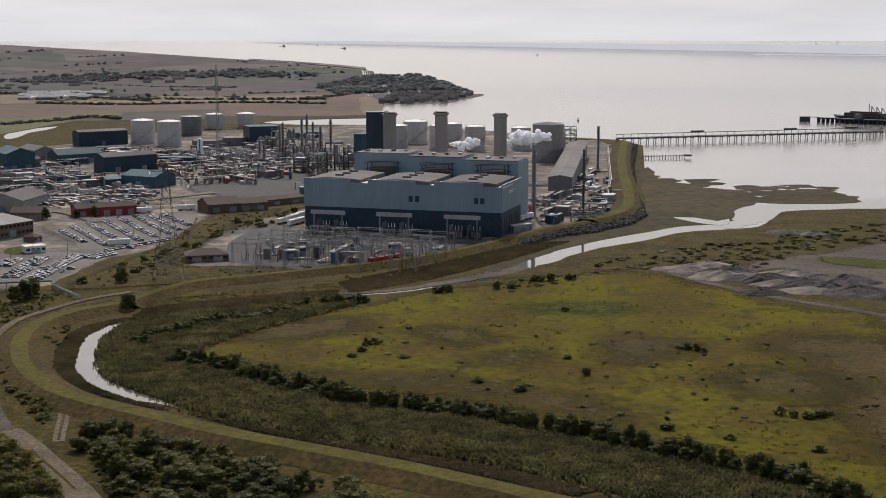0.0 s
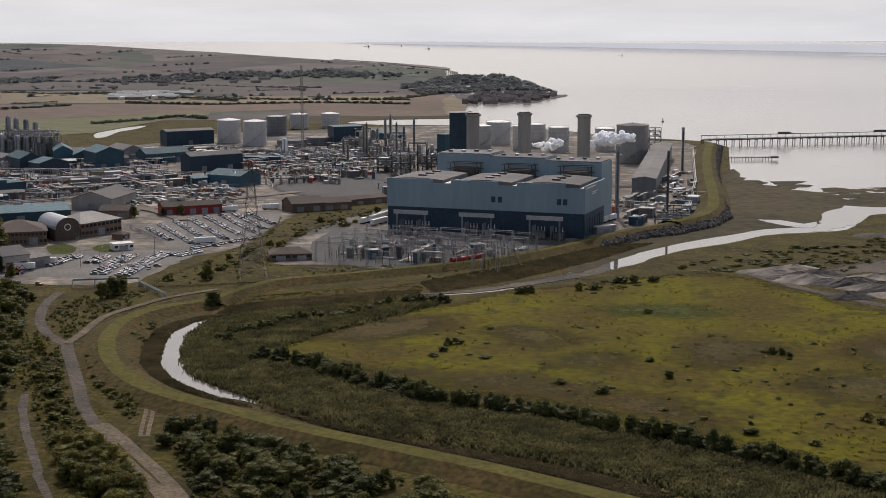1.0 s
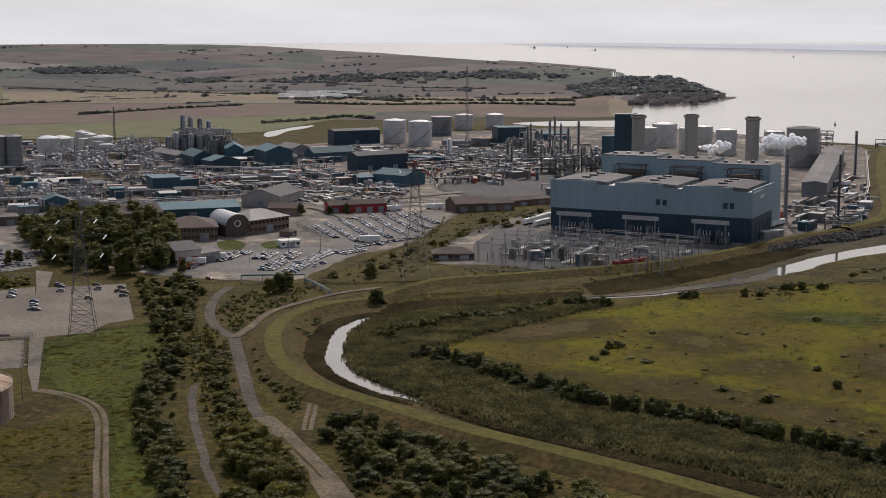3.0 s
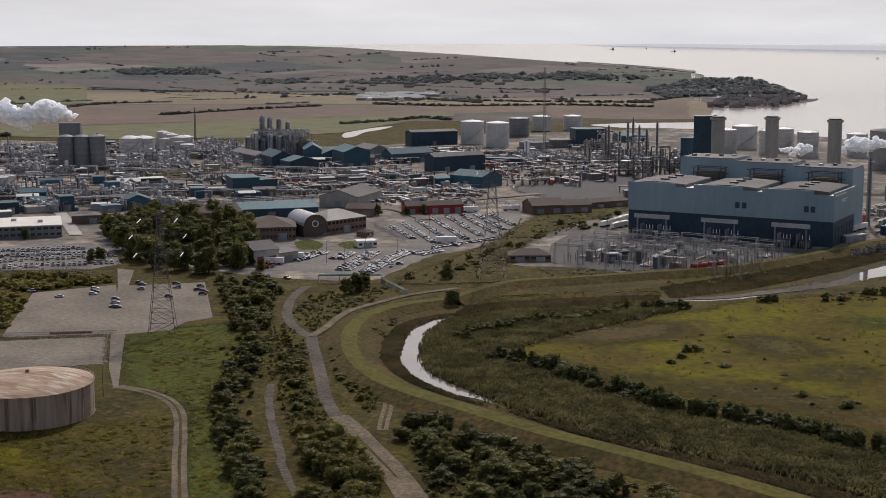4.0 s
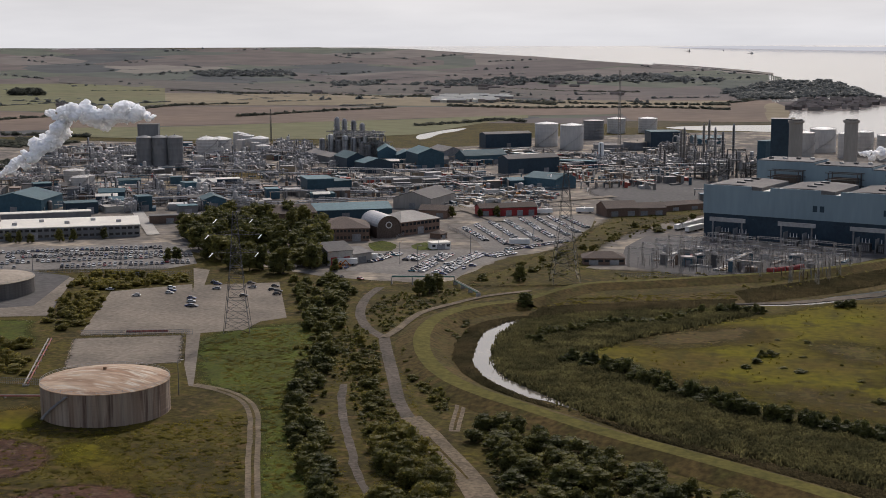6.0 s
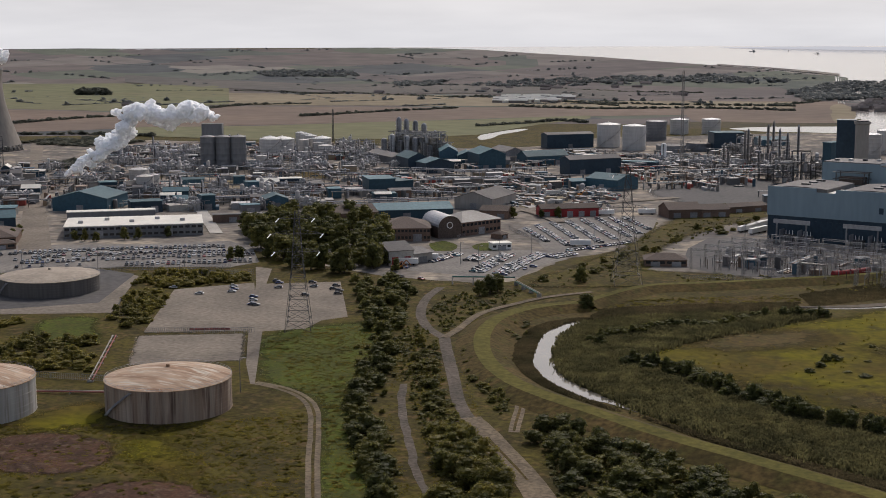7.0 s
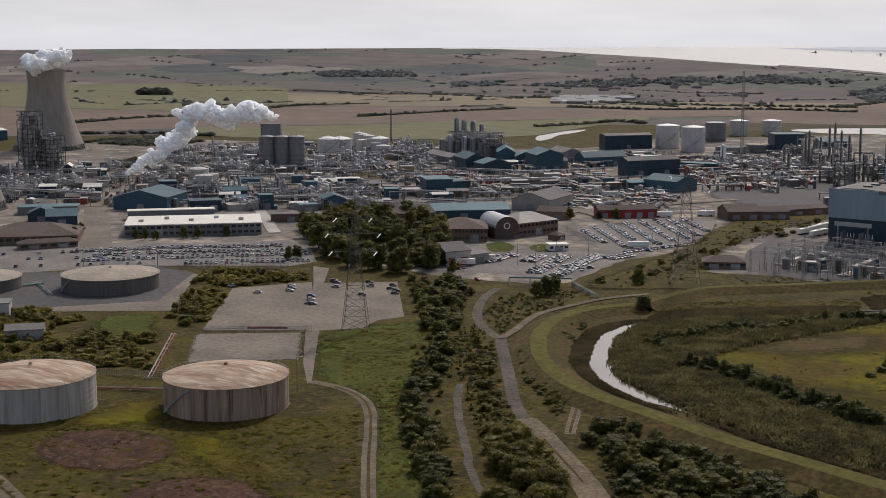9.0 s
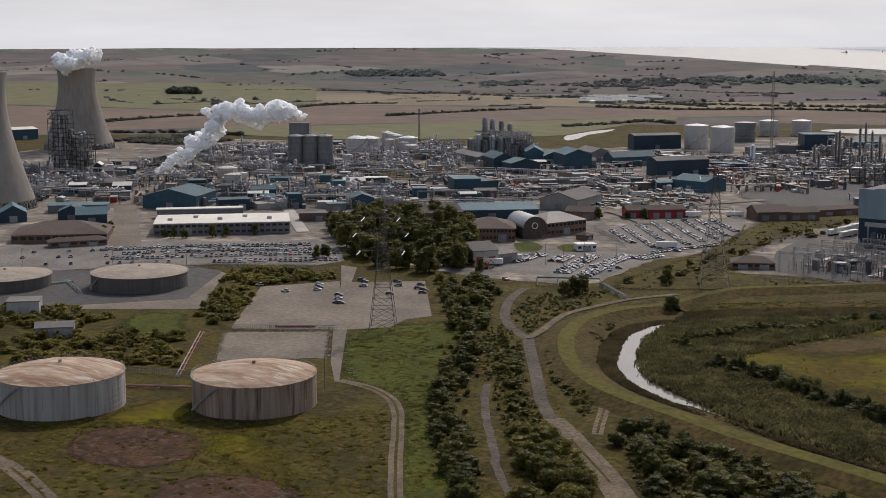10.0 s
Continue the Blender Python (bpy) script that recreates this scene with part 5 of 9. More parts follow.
MEADOW = [(-94.0, 516.5), (-70.7, 555.5), (-33.5, 598.1), (4.2, 643.0), (48.9, 670.2), (103.2, 679.2), (133.1, 619.9), (178.6, 550.8), (116.0, 351.3), (96.6, 369.6), (69.5, 394.9), (31.3, 422.8), (2.9, 445.0), (-36.0, 463.6), (-68.7, 489.2)]
blades("meadow_tufts", scatter_in(MEADOW, 16000, 66), (0.2, 0.6), (0.05, 0.22), "tuft", "tufts of dry yellow meadow grass", 68, 3)
blades("meadow_weeds", [(x + wr.gauss(0, 2.5), y + wr.gauss(0, 2.5)) for wr in [random.Random(71)] for x, y in scatter_in(MEADOW, 230, 70) for _ in range(wr.randint(1, 5))], (0.2, 0.5), (0.3, 1.0), "tuft", "scattered dark weeds in the meadow", 72, 5)


# ---- buildings and plant: kinds ----
def frame_of(a, b):
    """Turn in degrees and length of the front line from a to b."""
    return math.degrees(math.atan2(b[1] - a[1], b[0] - a[0])), math.hypot(b[0] - a[0], b[1] - a[1])


def shed(line, depth, h, ridge=0.0, along="x", wall="teal", roof="teal_roof", label="", name="shed", category="industrial building", doors=1, windows=0, storeys=1, group="", hip=False, units=0, door_mat="steel", swing=0.0):
    """A building with its front base along the line; ridge 0 gives a flat roof."""
    a, b = line[0], line[1]
    turn, w = frame_of(a, b)
    turn += swing
    e = thing(name, label, category, group, a, 0, turn)
    g = Geo()
    if ridge and not hip:
        if along == "x":
            m = depth / 2
            g.add([(0, 0, 0), (w, 0, 0), (w, depth, 0), (0, depth, 0), (0, 0, h), (w, 0, h), (w, depth, h), (0, depth, h), (0, m, h + ridge), (w, m, h + ridge)],
                  [(0, 1, 5, 4), (1, 2, 6, 9, 5), (2, 3, 7, 6), (3, 0, 4, 8, 7)])
        else:
            m = w / 2
            g.add([(0, 0, 0), (w, 0, 0), (w, depth, 0), (0, depth, 0), (0, 0, h), (w, 0, h), (w, depth, h), (0, depth, h), (m, 0, h + ridge), (m, depth, h + ridge)],
                  [(0, 1, 5, 8, 4), (1, 2, 6, 5), (2, 3, 7, 9, 6), (3, 0, 4, 7)])
    else:
        g.box(0, 0, 0, w, depth, h)
    part("wall", g, wall, e)
    r = Geo()
    if hip:
        i = min(w, depth) * 0.45
        o = 0.7
        r.add([(-o, -o, h), (w + o, -o, h), (w + o, depth + o, h), (-o, depth + o, h), (i, depth / 2, h + ridge), (w - i, depth / 2, h + ridge)],
              [(0, 1, 5, 4), (1, 2, 5), (2, 3, 4, 5), (3, 0, 4), (3, 2, 1, 0)])
    elif ridge:
        r.gable(0, 0, w, depth, h + 0.05, h + ridge + 0.05, along)
    else:
        r.box(-0.3, -0.3, h + 0.004, w + 0.3, depth + 0.3, h + 0.5)
    part("roof", r, roof, e)
    for k in range(doors):
        x = w * (k + 0.5) / doors
        dw, dh = min(5.0, w / doors * 0.5), min(4.5, h * 0.7)
        part("door", Geo().box(x - dw / 2, -0.12, 0, x + dw / 2, 0.05, dh), door_mat, e)
    if windows:
        for s in range(storeys):
            z = h / storeys * (s + 0.4)
            for k in range(windows):
                x = w * (k + 0.5) / windows
                ww = w / windows * 0.34
                part("window", Geo().box(x - ww, -0.1, z, x + ww, 0.05, z + h / storeys * 0.4), "glass", e)
    for k in range(units):
        x, y = w * (k + 0.6) / (units + 0.4), depth * (0.35 + 0.25 * (k % 2))
        part("roof_unit", Geo().box(x - 1.5, y - 1.2, h + 0.5, x + 1.5, y + 1.2, h + 2.0), "silver", e)
    return e


def storage_tank(at, r, h, dome, wall="tank_white", roof="white", label="", group="storage tanks", rail=True, stair=True, seg=40, rise=0.0):
    e = thing("storage_tank", label, "storage tank", group, at, rise)
    shell = Geo()
    prof = [(r * 1.006, 0)]
    n = 6
    for k in range(n):
        z0, z1 = h * k / n, h * (k + 1) / n
        prof += [(r, z0 + 0.02), (r, z1 - 0.12), (r * 1.004, z1 - 0.06)]
    prof.append((r * 1.008, h))
    shell.lathe(0, 0, prof, seg)
    part("shell", shell, wall, e, smooth=True)
    top = Geo().lathe(0, 0, [(r * 1.012, h - 0.05), (r * 1.012, h + 0.15), (r * 0.7, h + dome * 0.5), (r * 0.35, h + dome * 0.86), (0.6, h + dome), (0.6, h + dome + 0.8)], seg)
    part("roof", top, roof, e, smooth=True)
    if rail:
        ring = Geo()
        for z in (0.6, 1.1):
            for i in range(seg):
                p, q = 2 * math.pi * i / seg, 2 * math.pi * (i + 1) / seg
                ring.beam((r * math.cos(p), r * math.sin(p), h + z), (r * math.cos(q), r * math.sin(q), h + z), 0.07)
        for i in range(0, seg, 2):
            p = 2 * math.pi * i / seg
            ring.beam((r * math.cos(p), r * math.sin(p), h), (r * math.cos(p), r * math.sin(p), h + 1.1), 0.07)
        part("guard_rail", ring, "steel", e)
    if stair:
        st = Geo()
        for i in range(int(h / 0.5)):
            p = -2.3 + i * 0.5 / r * 1.4
            x, y = (r + 0.5) * math.cos(p), (r + 0.5) * math.sin(p)
            st.box(x - 0.5, y - 0.5, i * 0.5, x + 0.5, y + 0.5, i * 0.5 + 0.15)
        part("stair", st, "steel", e)
    return e


def column(at, r, h, mat="silver", label="slender steel process column", base=0.0, rings=3, name="process_column"):
    e = thing(name, label, "process column", "process columns", at, base)
    part("shell", Geo().lathe(0, 0, [(r * 1.25, 0), (r * 1.1, h * 0.06), (r, h * 0.08), (r, h * 0.93), (r * 0.75, h * 0.97), (r * 0.25, h)], 14), mat, e, smooth=True)
    for k in range(rings):
        z = h * (0.35 + 0.6 * k / max(1, rings))
        part("platform", Geo().lathe(0, 0, [(r * 1.05, z), (r + 1.2, z), (r + 1.2, z + 0.2), (r * 1.05, z + 0.2)], 12).lathe(0, 0, [(r + 1.1, z + 1.0), (r + 1.2, z + 1.1)], 12, False), "steel", e)
    part("ladder", Geo().box(-0.3, -r - 0.35, 0, 0.3, -r - 0.2, h * 0.95), "dark_steel", e)
    return e


def chimney(at, r, h, mat="stack", base=0.0, label="round grey chimney stack", cap=True):
    e = thing("chimney", label, "chimney", "chimneys", at, base)
    part("shaft", Geo().lathe(0, 0, [(r * 1.06, 0), (r, h * 0.1), (r, h - 1)], 24), mat, e, smooth=True)
    if cap:
        part("collar", Geo().lathe(0, 0, [(r, h - 2.6), (r * 1.22, h - 2.0), (r * 1.22, h - 0.4), (r * 1.1, h - 0.4)], 24, False), mat, e)
        part("flue", Geo().lathe(0, 0, [(r * 0.9, h - 1), (r * 0.9, h + 0.5), (r * 0.8, h + 0.5)], 20), "dark_steel", e)
    else:
        part("rim", Geo().lathe(0, 0, [(r, h - 1.4), (r * 1.12, h - 1.3), (r * 1.12, h - 0.9), (r * 0.85, h - 0.9)], 20, False), "steel", e)
        for z in (h * 0.45, h * 0.85):
            part("platform", Geo().lathe(0, 0, [(r * 1.02, z), (r + 0.9, z), (r + 0.9, z + 0.2), (r * 1.02, z + 0.2)], 16), "steel", e)
        part("ladder", Geo().box(-0.3, -r - 0.3, 0, 0.3, -r - 0.15, h * 0.9), "dark_steel", e)
    return e


def lattice_mast(at, h, w0, w1, label, name="lattice_mast", mat="steel", arms=(), beam=0.25, sections=14):
    e = thing(name, label, "pylon" if arms else "mast", "", at, 0, 20)
    legs = [(-1, -1), (1, -1), (1, 1), (-1, 1)]

    def wid(z):
        return (w0 + (w1 - w0) * min(1, (z / h) ** 0.7)) / 2

    for sx, sy in legs:
        part("leg", Geo().beam((sx * wid(0), sy * wid(0), 0), (sx * wid(h * 0.55), sy * wid(h * 0.55), h * 0.55), beam * 1.4).beam((sx * wid(h * 0.55), sy * wid(h * 0.55), h * 0.55), (sx * wid(h), sy * wid(h), h), beam * 1.2), mat, e)
    br = Geo()
    for k in range(sections):
        z0, z1 = h * k / sections, h * (k + 1) / sections
        for i in range(4):
            (ax, ay), (bx, by) = legs[i], legs[(i + 1) % 4]
            br.beam((ax * wid(z0), ay * wid(z0), z0), (bx * wid(z1), by * wid(z1), z1), beam)
            br.beam((bx * wid(z0), by * wid(z0), z0), (ax * wid(z1), ay * wid(z1), z1), beam)
            br.beam((ax * wid(z1), ay * wid(z1), z1), (bx * wid(z1), by * wid(z1), z1), beam)
    part("bracing", br, mat, e)["kind"] = "stuff"
    for z, half in arms:
        for s in (-1, 1):
            a = Geo().beam((0, 0.6, z), (s * half, 0, z), beam).beam((0, -0.6, z), (s * half, 0, z), beam).beam((0, 0, z + 2.2), (s * half, 0, z), beam)
            for u in (0.4, 0.7):
                a.beam((s * half * u, 0.3, z), (s * half * u, -0.3, z + 2.2 * (1 - u)), beam)
            arm = part("cross_arm", a, mat, e)
            for y in (-1, 1):
                part("insulator", Geo().beam((s * half * 0.98, y * 0.4, z - 0.1), (s * half * 0.98 - 1.0, y * 5.2, z - 0.9), 0.3, 6), "white", arm)
    return e


def process_frame(at, w, d, h, levels, turn=0.0, label="open steel process structure full of vessels and pipes", vessels=4, seed=1, name="process_structure", base=0.0, mat="dark_steel"):
    """Open steel floors carrying vessels and pipes."""
    rr = random.Random(seed)
    e = thing(name, label, "process plant", "process structures", at, base, turn)
    fr = Geo()
    nx, ny = max(2, int(w / 6) + 1), max(2, int(d / 6) + 1)
    for i in range(nx):
        for j in range(ny):
            x, y = w * i / (nx - 1), d * j / (ny - 1)
            hh = h if (i + j) % 3 else h * 0.85
            fr.beam((x, y, 0), (x, y, hh), 0.45)
    for k in range(1, levels + 1):
        z = h * k / levels
        for i in range(nx):
            fr.beam((w * i / (nx - 1), 0, z), (w * i / (nx - 1), d, z), 0.4)
        for j in range(ny):
            fr.beam((0, d * j / (ny - 1), z), (w, d * j / (ny - 1), z), 0.4)
        fr.beam((0, 0, z + 1.1), (w, 0, z + 1.1), 0.12)
        i = rr.randrange(nx - 1)
        fr.beam((w * i / (nx - 1), 0, z - h / levels), (w * (i + 1) / (nx - 1), 0, z), 0.28)
    part("steel_frame", fr, mat, e)
    for k in range(1, levels):
        z = h * k / levels
        if rr.random() < 0.7:
            part("floor_deck", Geo().box(0.2, 0.2, z - 0.1, w - 0.2, d * rr.uniform(0.5, 0.95), z + 0.1), "dark_steel", e)
    for k in range(vessels):
        x, y = rr.uniform(1.5, w - 1.5), rr.uniform(1, d - 1)
        r, z = rr.uniform(0.9, 2.0), h / levels * rr.randrange(levels)
        if rr.random() < 0.6:
            hh = rr.uniform(4, 9)
            part("vessel", Geo().lathe(x, y, [(r * 0.4, z), (r, z + 0.8), (r, z + hh - 0.8), (r * 0.4, z + hh)], 12), rr.choice(["silver", "steel", "tank_white"]), e, smooth=True)
        else:
            part("drum", Geo().beam((x - 3, y, z + r + 0.5), (x + 3, y, z + r + 0.5), r, 10), rr.choice(["silver", "steel", "tank_white"]), e)
    pipes = Geo()
    for k in range(vessels * 3):
        x, y, z = rr.uniform(0, w), rr.uniform(0, d), rr.uniform(1, h)
        x2, z2 = rr.uniform(0, w), rr.uniform(1, h)
        pipes.beam((x, y, z), (x2, y, z), 0.35, 6).beam((x2, y, z), (x2, y, z2), 0.35, 6)
    part("pipework", pipes, "silver", e)["kind"] = "stuff"
    return e


def pipe_rack(line, h, width=4.0, pipes=5, label="steel pipe rack carrying bright pipes", mat="steel", seed=0):
    rr = random.Random(seed)
    a, b = line[0], line[1]
    turn, w = frame_of(a, b)
    e = thing("pipe_rack", label, "pipe rack", "pipe racks", a, 0, turn)
    tr = Geo().beam((0, 0, 0), (0, 0, h), 0.35).beam((0, width, 0), (0, width, h), 0.35).beam((0, -0.3, h - 1.2), (0, width + 0.3, h - 1.2), 0.35).beam((0, -0.3, h), (0, width + 0.3, h), 0.35)
    me = tr.mesh("trestle")
    me.materials.append(M[mat])
    n = max(2, min(40, int(w / 7)))
    for k in range(n + 1):
        t = part("trestle", me, mat, e)
        t.location = (w * k / n, 0, 0)
    for k in range(pipes):
        y, z = width * (k % 4 + 0.5) / 4, h + 0.35 if k < 4 else h - 0.85
        r = rr.uniform(0.2, 0.5)
        part("pipe", Geo().beam((-1, y, z), (w + 1, y, z), r, 8), rr.choice(["silver", "silver", "steel", "tank_white"]), e)
    return e


# ---- the power station ----
def power_hall():
    a, b, c = (-85.7, 844.5), (34.5, 808.1), (52.3, 853.6)
    turn, w = frame_of(a, b)
    d = math.hypot(c[0] - b[0], c[1] - b[1])
    e = thing("turbine_hall", "pale blue clad turbine hall with a dark blue base", "power station", "", a, 0, turn)
    h = 32.0
    base = Geo()
    base.box(0.4, 0.4, 0, w - 0.4, d - 0.4, 14.6)
    part("base_wall", base, "navy", e)
    up = Geo()
    # three bays, each with a lower notch at its end
    bay = w / 3
    up.box(0, 0, 14.6, w, d, h - 3.0)
    part("upper_wall", up, "blue", e)
    for k in range(3):
        x0 = k * bay
        part("parapet", Geo().box(x0, 0, h - 3.0, x0 + bay * 0.72 - 0.01, 0.8, h), "blue", e)
        part("low_parapet", Geo().box(x0 + bay * 0.72, 0, h - 3.0, x0 + bay - 0.01, 0.6, h - 2.2), "blue", e)
    part("side_parapet", Geo().box(w - 0.8, 0.8, h - 3.0, w, d, h - 1), "blue", e)
    for k in range(3):
        x0 = k * bay + (3 if k else 1)
        g = Geo()
        n = 8
        vs = []
        for i in range(n + 1):
            t = i / n
            x = x0 + t * bay * 0.84
            z = h - 0.4 + 1.0 * math.sin(math.pi * t)
            for y in (1.2, d * 0.97):
                vs += [(x, y, z), (x, y, z - 2.6)]
        fs = []
        for i in range(n):
            p = 4 * i
            fs += [(p, p + 4, p + 6, p + 2), (p + 1, p, p + 2, p + 3)] if i == 0 else [(p, p + 4, p + 6, p + 2)]
            fs += [(p + 1, p + 5, p + 4, p), (p + 2, p + 6, p + 7, p + 3)]
        p = 4 * n
        fs.append((p, p + 1, p + 3, p + 2))
        g.add(vs, fs)
        roof = part("bay_roof", g, "roof_grey", e)
        for j in range(3):
            y = d * (0.25 + 0.25 * j)
            part("ridge_vent", Geo().box(x0 + bay * 0.36, y, h + 0.3, x0 + bay * 0.48, y + 2.5, h + 1.5), "dark_steel", roof)
        part("skylight_strip", Geo().box(x0 + bay * 0.85, 1.5, h - 2.9, x0 + bay * 0.94, d * 0.5, h - 2.3), "roof_white", e)
    for x in (w * 0.55, w * 0.583, w * 0.875, w * 0.905):
        part("louvre", Geo().box(x - 1.3, -0.15, 19.5, x + 1.3, 0.1, 23.0), "navy", e)
    for k in range(18):
        x = w * (k + 0.5) / 18
        part("base_panel", Geo().box(x - 2.2, 0.2, 0.3, x + 2.2, 0.35, 12.5), "navy", e)
    for k in range(8):
        part("side_panel", Geo().box(w - 0.35, d * (k + 0.15) / 8, 2, w - 0.15, d * (k + 0.8) / 8, 11), "navy", e)
    for j, z in enumerate((25.6, 24.6)):
        part("sign_bar", Geo().box(w - 0.01, d * 0.35, z, w + 0.12, d * (0.62 - 0.1 * j), z + 0.6), "white", e)
    # transformers and cooler frames against the front
    for k in range(3):
        x = bay * k + bay * 0.55
        for j in range(2):
            t = thing("transformer", "grey transformer with radiators before the hall", "transformer", "transformers")
            t.matrix_basis = e.matrix_basis @ pose(x + j * 11 - 5, -9, 0)
            part("tank", Geo().box(-3, -2, 0, 3, 2, 5), "dark_steel", t)
            for q in (-2, 0, 2):
                part("bushing", Geo().lathe(q, 0, [(0.3, 5), (0.18, 7.5)], 8), "white", t)
            for q in range(6):
                part("radiator", Geo().box(-2.8 + q, -2.9, 0.8, -2.3 + q, -2.02, 4.2), "steel", t)
            part("fire_wall", Geo().box(-4.6, -4, 0, -4.2, 3, 8), "steel", t)
        gy = thing("gantry", "steel busbar gantry in front of the hall", "gantry", "gantries")
        gy.matrix_basis = e.matrix_basis @ pose(x - 10, -16, 0)
        for q in (0, 18):
            part("post", Geo().box(q - 0.4, -0.4, 0, q + 0.4, 0.4, 13), "steel", gy)
        part("crossbeam", Geo().box(-2, -0.5, 12.2, 20, 0.5, 14.6), "silver", gy)
    # boiler house behind
    hb = thing("boiler_house", "pale blue boiler house with steel duct platforms", "power station")
    hb.matrix_basis = e.matrix_basis @ pose(9, d + 16, 0)
    wb = w * 0.88
    for k in range(3):
        x0 = wb / 3 * k
        part("wall", Geo().box(x0, 0, 0, x0 + wb / 3 - 0.01, 30 - k, 42.0 - k * 1.5), "blue", hb)
        part("roof", Geo().box(x0 + 0.5, 0.5, 42.0 - k * 1.5, x0 + wb / 3 - 0.5, 29 - k, 42.6 - k * 1.5), "roof_grey", hb)
        x = x0 + wb / 3 * 0.58
        fr = Geo()
        for sx in (-9, 9):
            for sy in (-9, -1):
                fr.beam((x + sx, sy, 26), (x + sx, sy, 37), 0.6)
        for z in (29, 33, 37):
            fr.beam((x - 11, -9, z), (x + 11, -9, z), 0.5).beam((x - 11, -1, z), (x + 11, -1, z), 0.5)
        part("duct_frame", fr, "dark_steel", hb)
        part("duct", Geo().box(x - 7.5, -8, 29.5, x + 7.5, -0.2, 34), "roof_brown", hb)
        for j in range(4):
            xx = x0 + 6 + j * 8
            part("roof_plant", Geo().box(xx - 1.2, 8 + j * 3, 41.9 - k * 1.5, xx + 1.2, 10.5 + j * 3, 43.8 - k * 1.5), "silver" if j % 2 else "dark_steel", hb)
    # stacks
    for k, (px, py) in enumerate(((-41.2, 1065.2), (-1.6, 1084.7), (44.1, 1068.3))):
        chimney((px, py), 5.0, (59.0, 58.5, 58.0)[k], "stack", 0, "thick buff chimney stack with a collared top")
    shed([(-60.4, 1083.3), (-46.6, 1084.0)], 14, 58, 0, wall="navy", roof="navy", name="boiler_tower", label="tall dark blue clad boiler tower", doors=0)
    shed([(-73.0, 1127.4), (-66.3, 1123.0)], 18, 38, 0, wall="teal", roof="teal_roof", name="boiler_annexe", label="dark teal annexe against the boiler tower", doors=0)
    return e


power_hall()
shed([(78.3, 1026.4), (96.1, 1026.3)], 330, 13, 1.5, "y", "silo", "roof_grey", "long grey condenser building with a ribbed roof", "condenser_building", doors=2, swing=-7.5)
chimney((59.7, 907.3), 1.4, 48.3, "steel", 0, "thin steel auxiliary stack", False)
chimney((136.9, 1219.9), 1.2, 39.0, "steel", 0, "thin grey vent stack near the jetty", False)
chimney((93.2, 912.8), 0.8, 44.5, "dark_steel", 0, "slim dark pole stack beside the yard", False)
for p in [(81.8, 871.5), (89.8, 879.4), (95.7, 890.2)]:
    process_frame(p, 9, 7, 7, 2, 0, "small cluster of cooling equipment by the fence", 2, 5, "cooling_equipment")
shed([(42.8, 826.6), (54.5, 838.6)], 5, 4, 0, wall="steel", roof="silver", name="site_cabin", label="grey metal site cabin beside the hall", category="cabin")
shed([(68.1, 866.3), (73.9, 871.5)], 5, 5, 0, wall="teal", roof="teal_roof", name="equipment_cabin", label="teal equipment cabin beside the sea bank", category="cabin")

# tanks behind the hall
TANK_ROW = [((-46.7, 1452.4), 19.0, 23.7), ((-30.6, 1512.2), 26.6, 24.1), ((-6.2, 1437.7), 16.5, 24.7), ((10.6, 1481.1), 19.4, 23.6), ((32.9, 1423.3), 21.0, 24.4), ((80.9, 1436.7), 20.6, 22.3)]
for p, w, h in TANK_ROW:
    storage_tank(p, w / 2, h, w * 0.08, "tank_white", "white", "grey-white storage tank near the shore")
storage_tank((99.0, 1302.1), 29.9 / 2, 34.6, 2.0, "stack", "roof_grey", "large dark concrete storage tank by the shore", "storage tanks")
process_frame((128.0, 1450.4), 12, 8, 21.9, 5, 0, "open steel stair tower beside a tank", 2, 9)

# ---- tank farm and works sheds ----
for p, w, h in (((-330.4, 1521.4), 26.1, 25.0), ((-294.3, 1485.0), 25.4, 26.1), ((-289.5, 1750.1), 23.2, 18.3), ((-251.5, 1764.3), 23.8, 18.3)):
    storage_tank(p, w / 2, h, w * 0.07, "tank_white", "white", "tall cream storage tank with a bright domed roof")
storage_tank((-299.3, 1643.1), 24.5 / 2, 22.0, 1.0, "silo", "steel", "tall dull grey storage tank")
storage_tank((-251.3, 1469.7), 31.9 / 2, 7.1, 0.8, "silo", "roof_grey", "low grey storage tank")
storage_tank((-224.3, 1495.7), 30.9 / 2, 8.4, 0.8, "silo", "tan_roof", "low grey storage tank with a tan roof")
column((-230.0, 1304.7), 2.6, 21.7, "white", "white slender storage column", rings=0)
lattice_mast((-192.5, 1180.1), 92.9, 2.6, 1.5, "tall slim red and white lattice mast", "lattice_mast", "stack", (), 0.13, 34)

def works_shed(line, depth, h, ridge, along, wall, roof, doors, label):
    shed(line, depth, h, ridge, along, wall, roof, label, doors=doors)


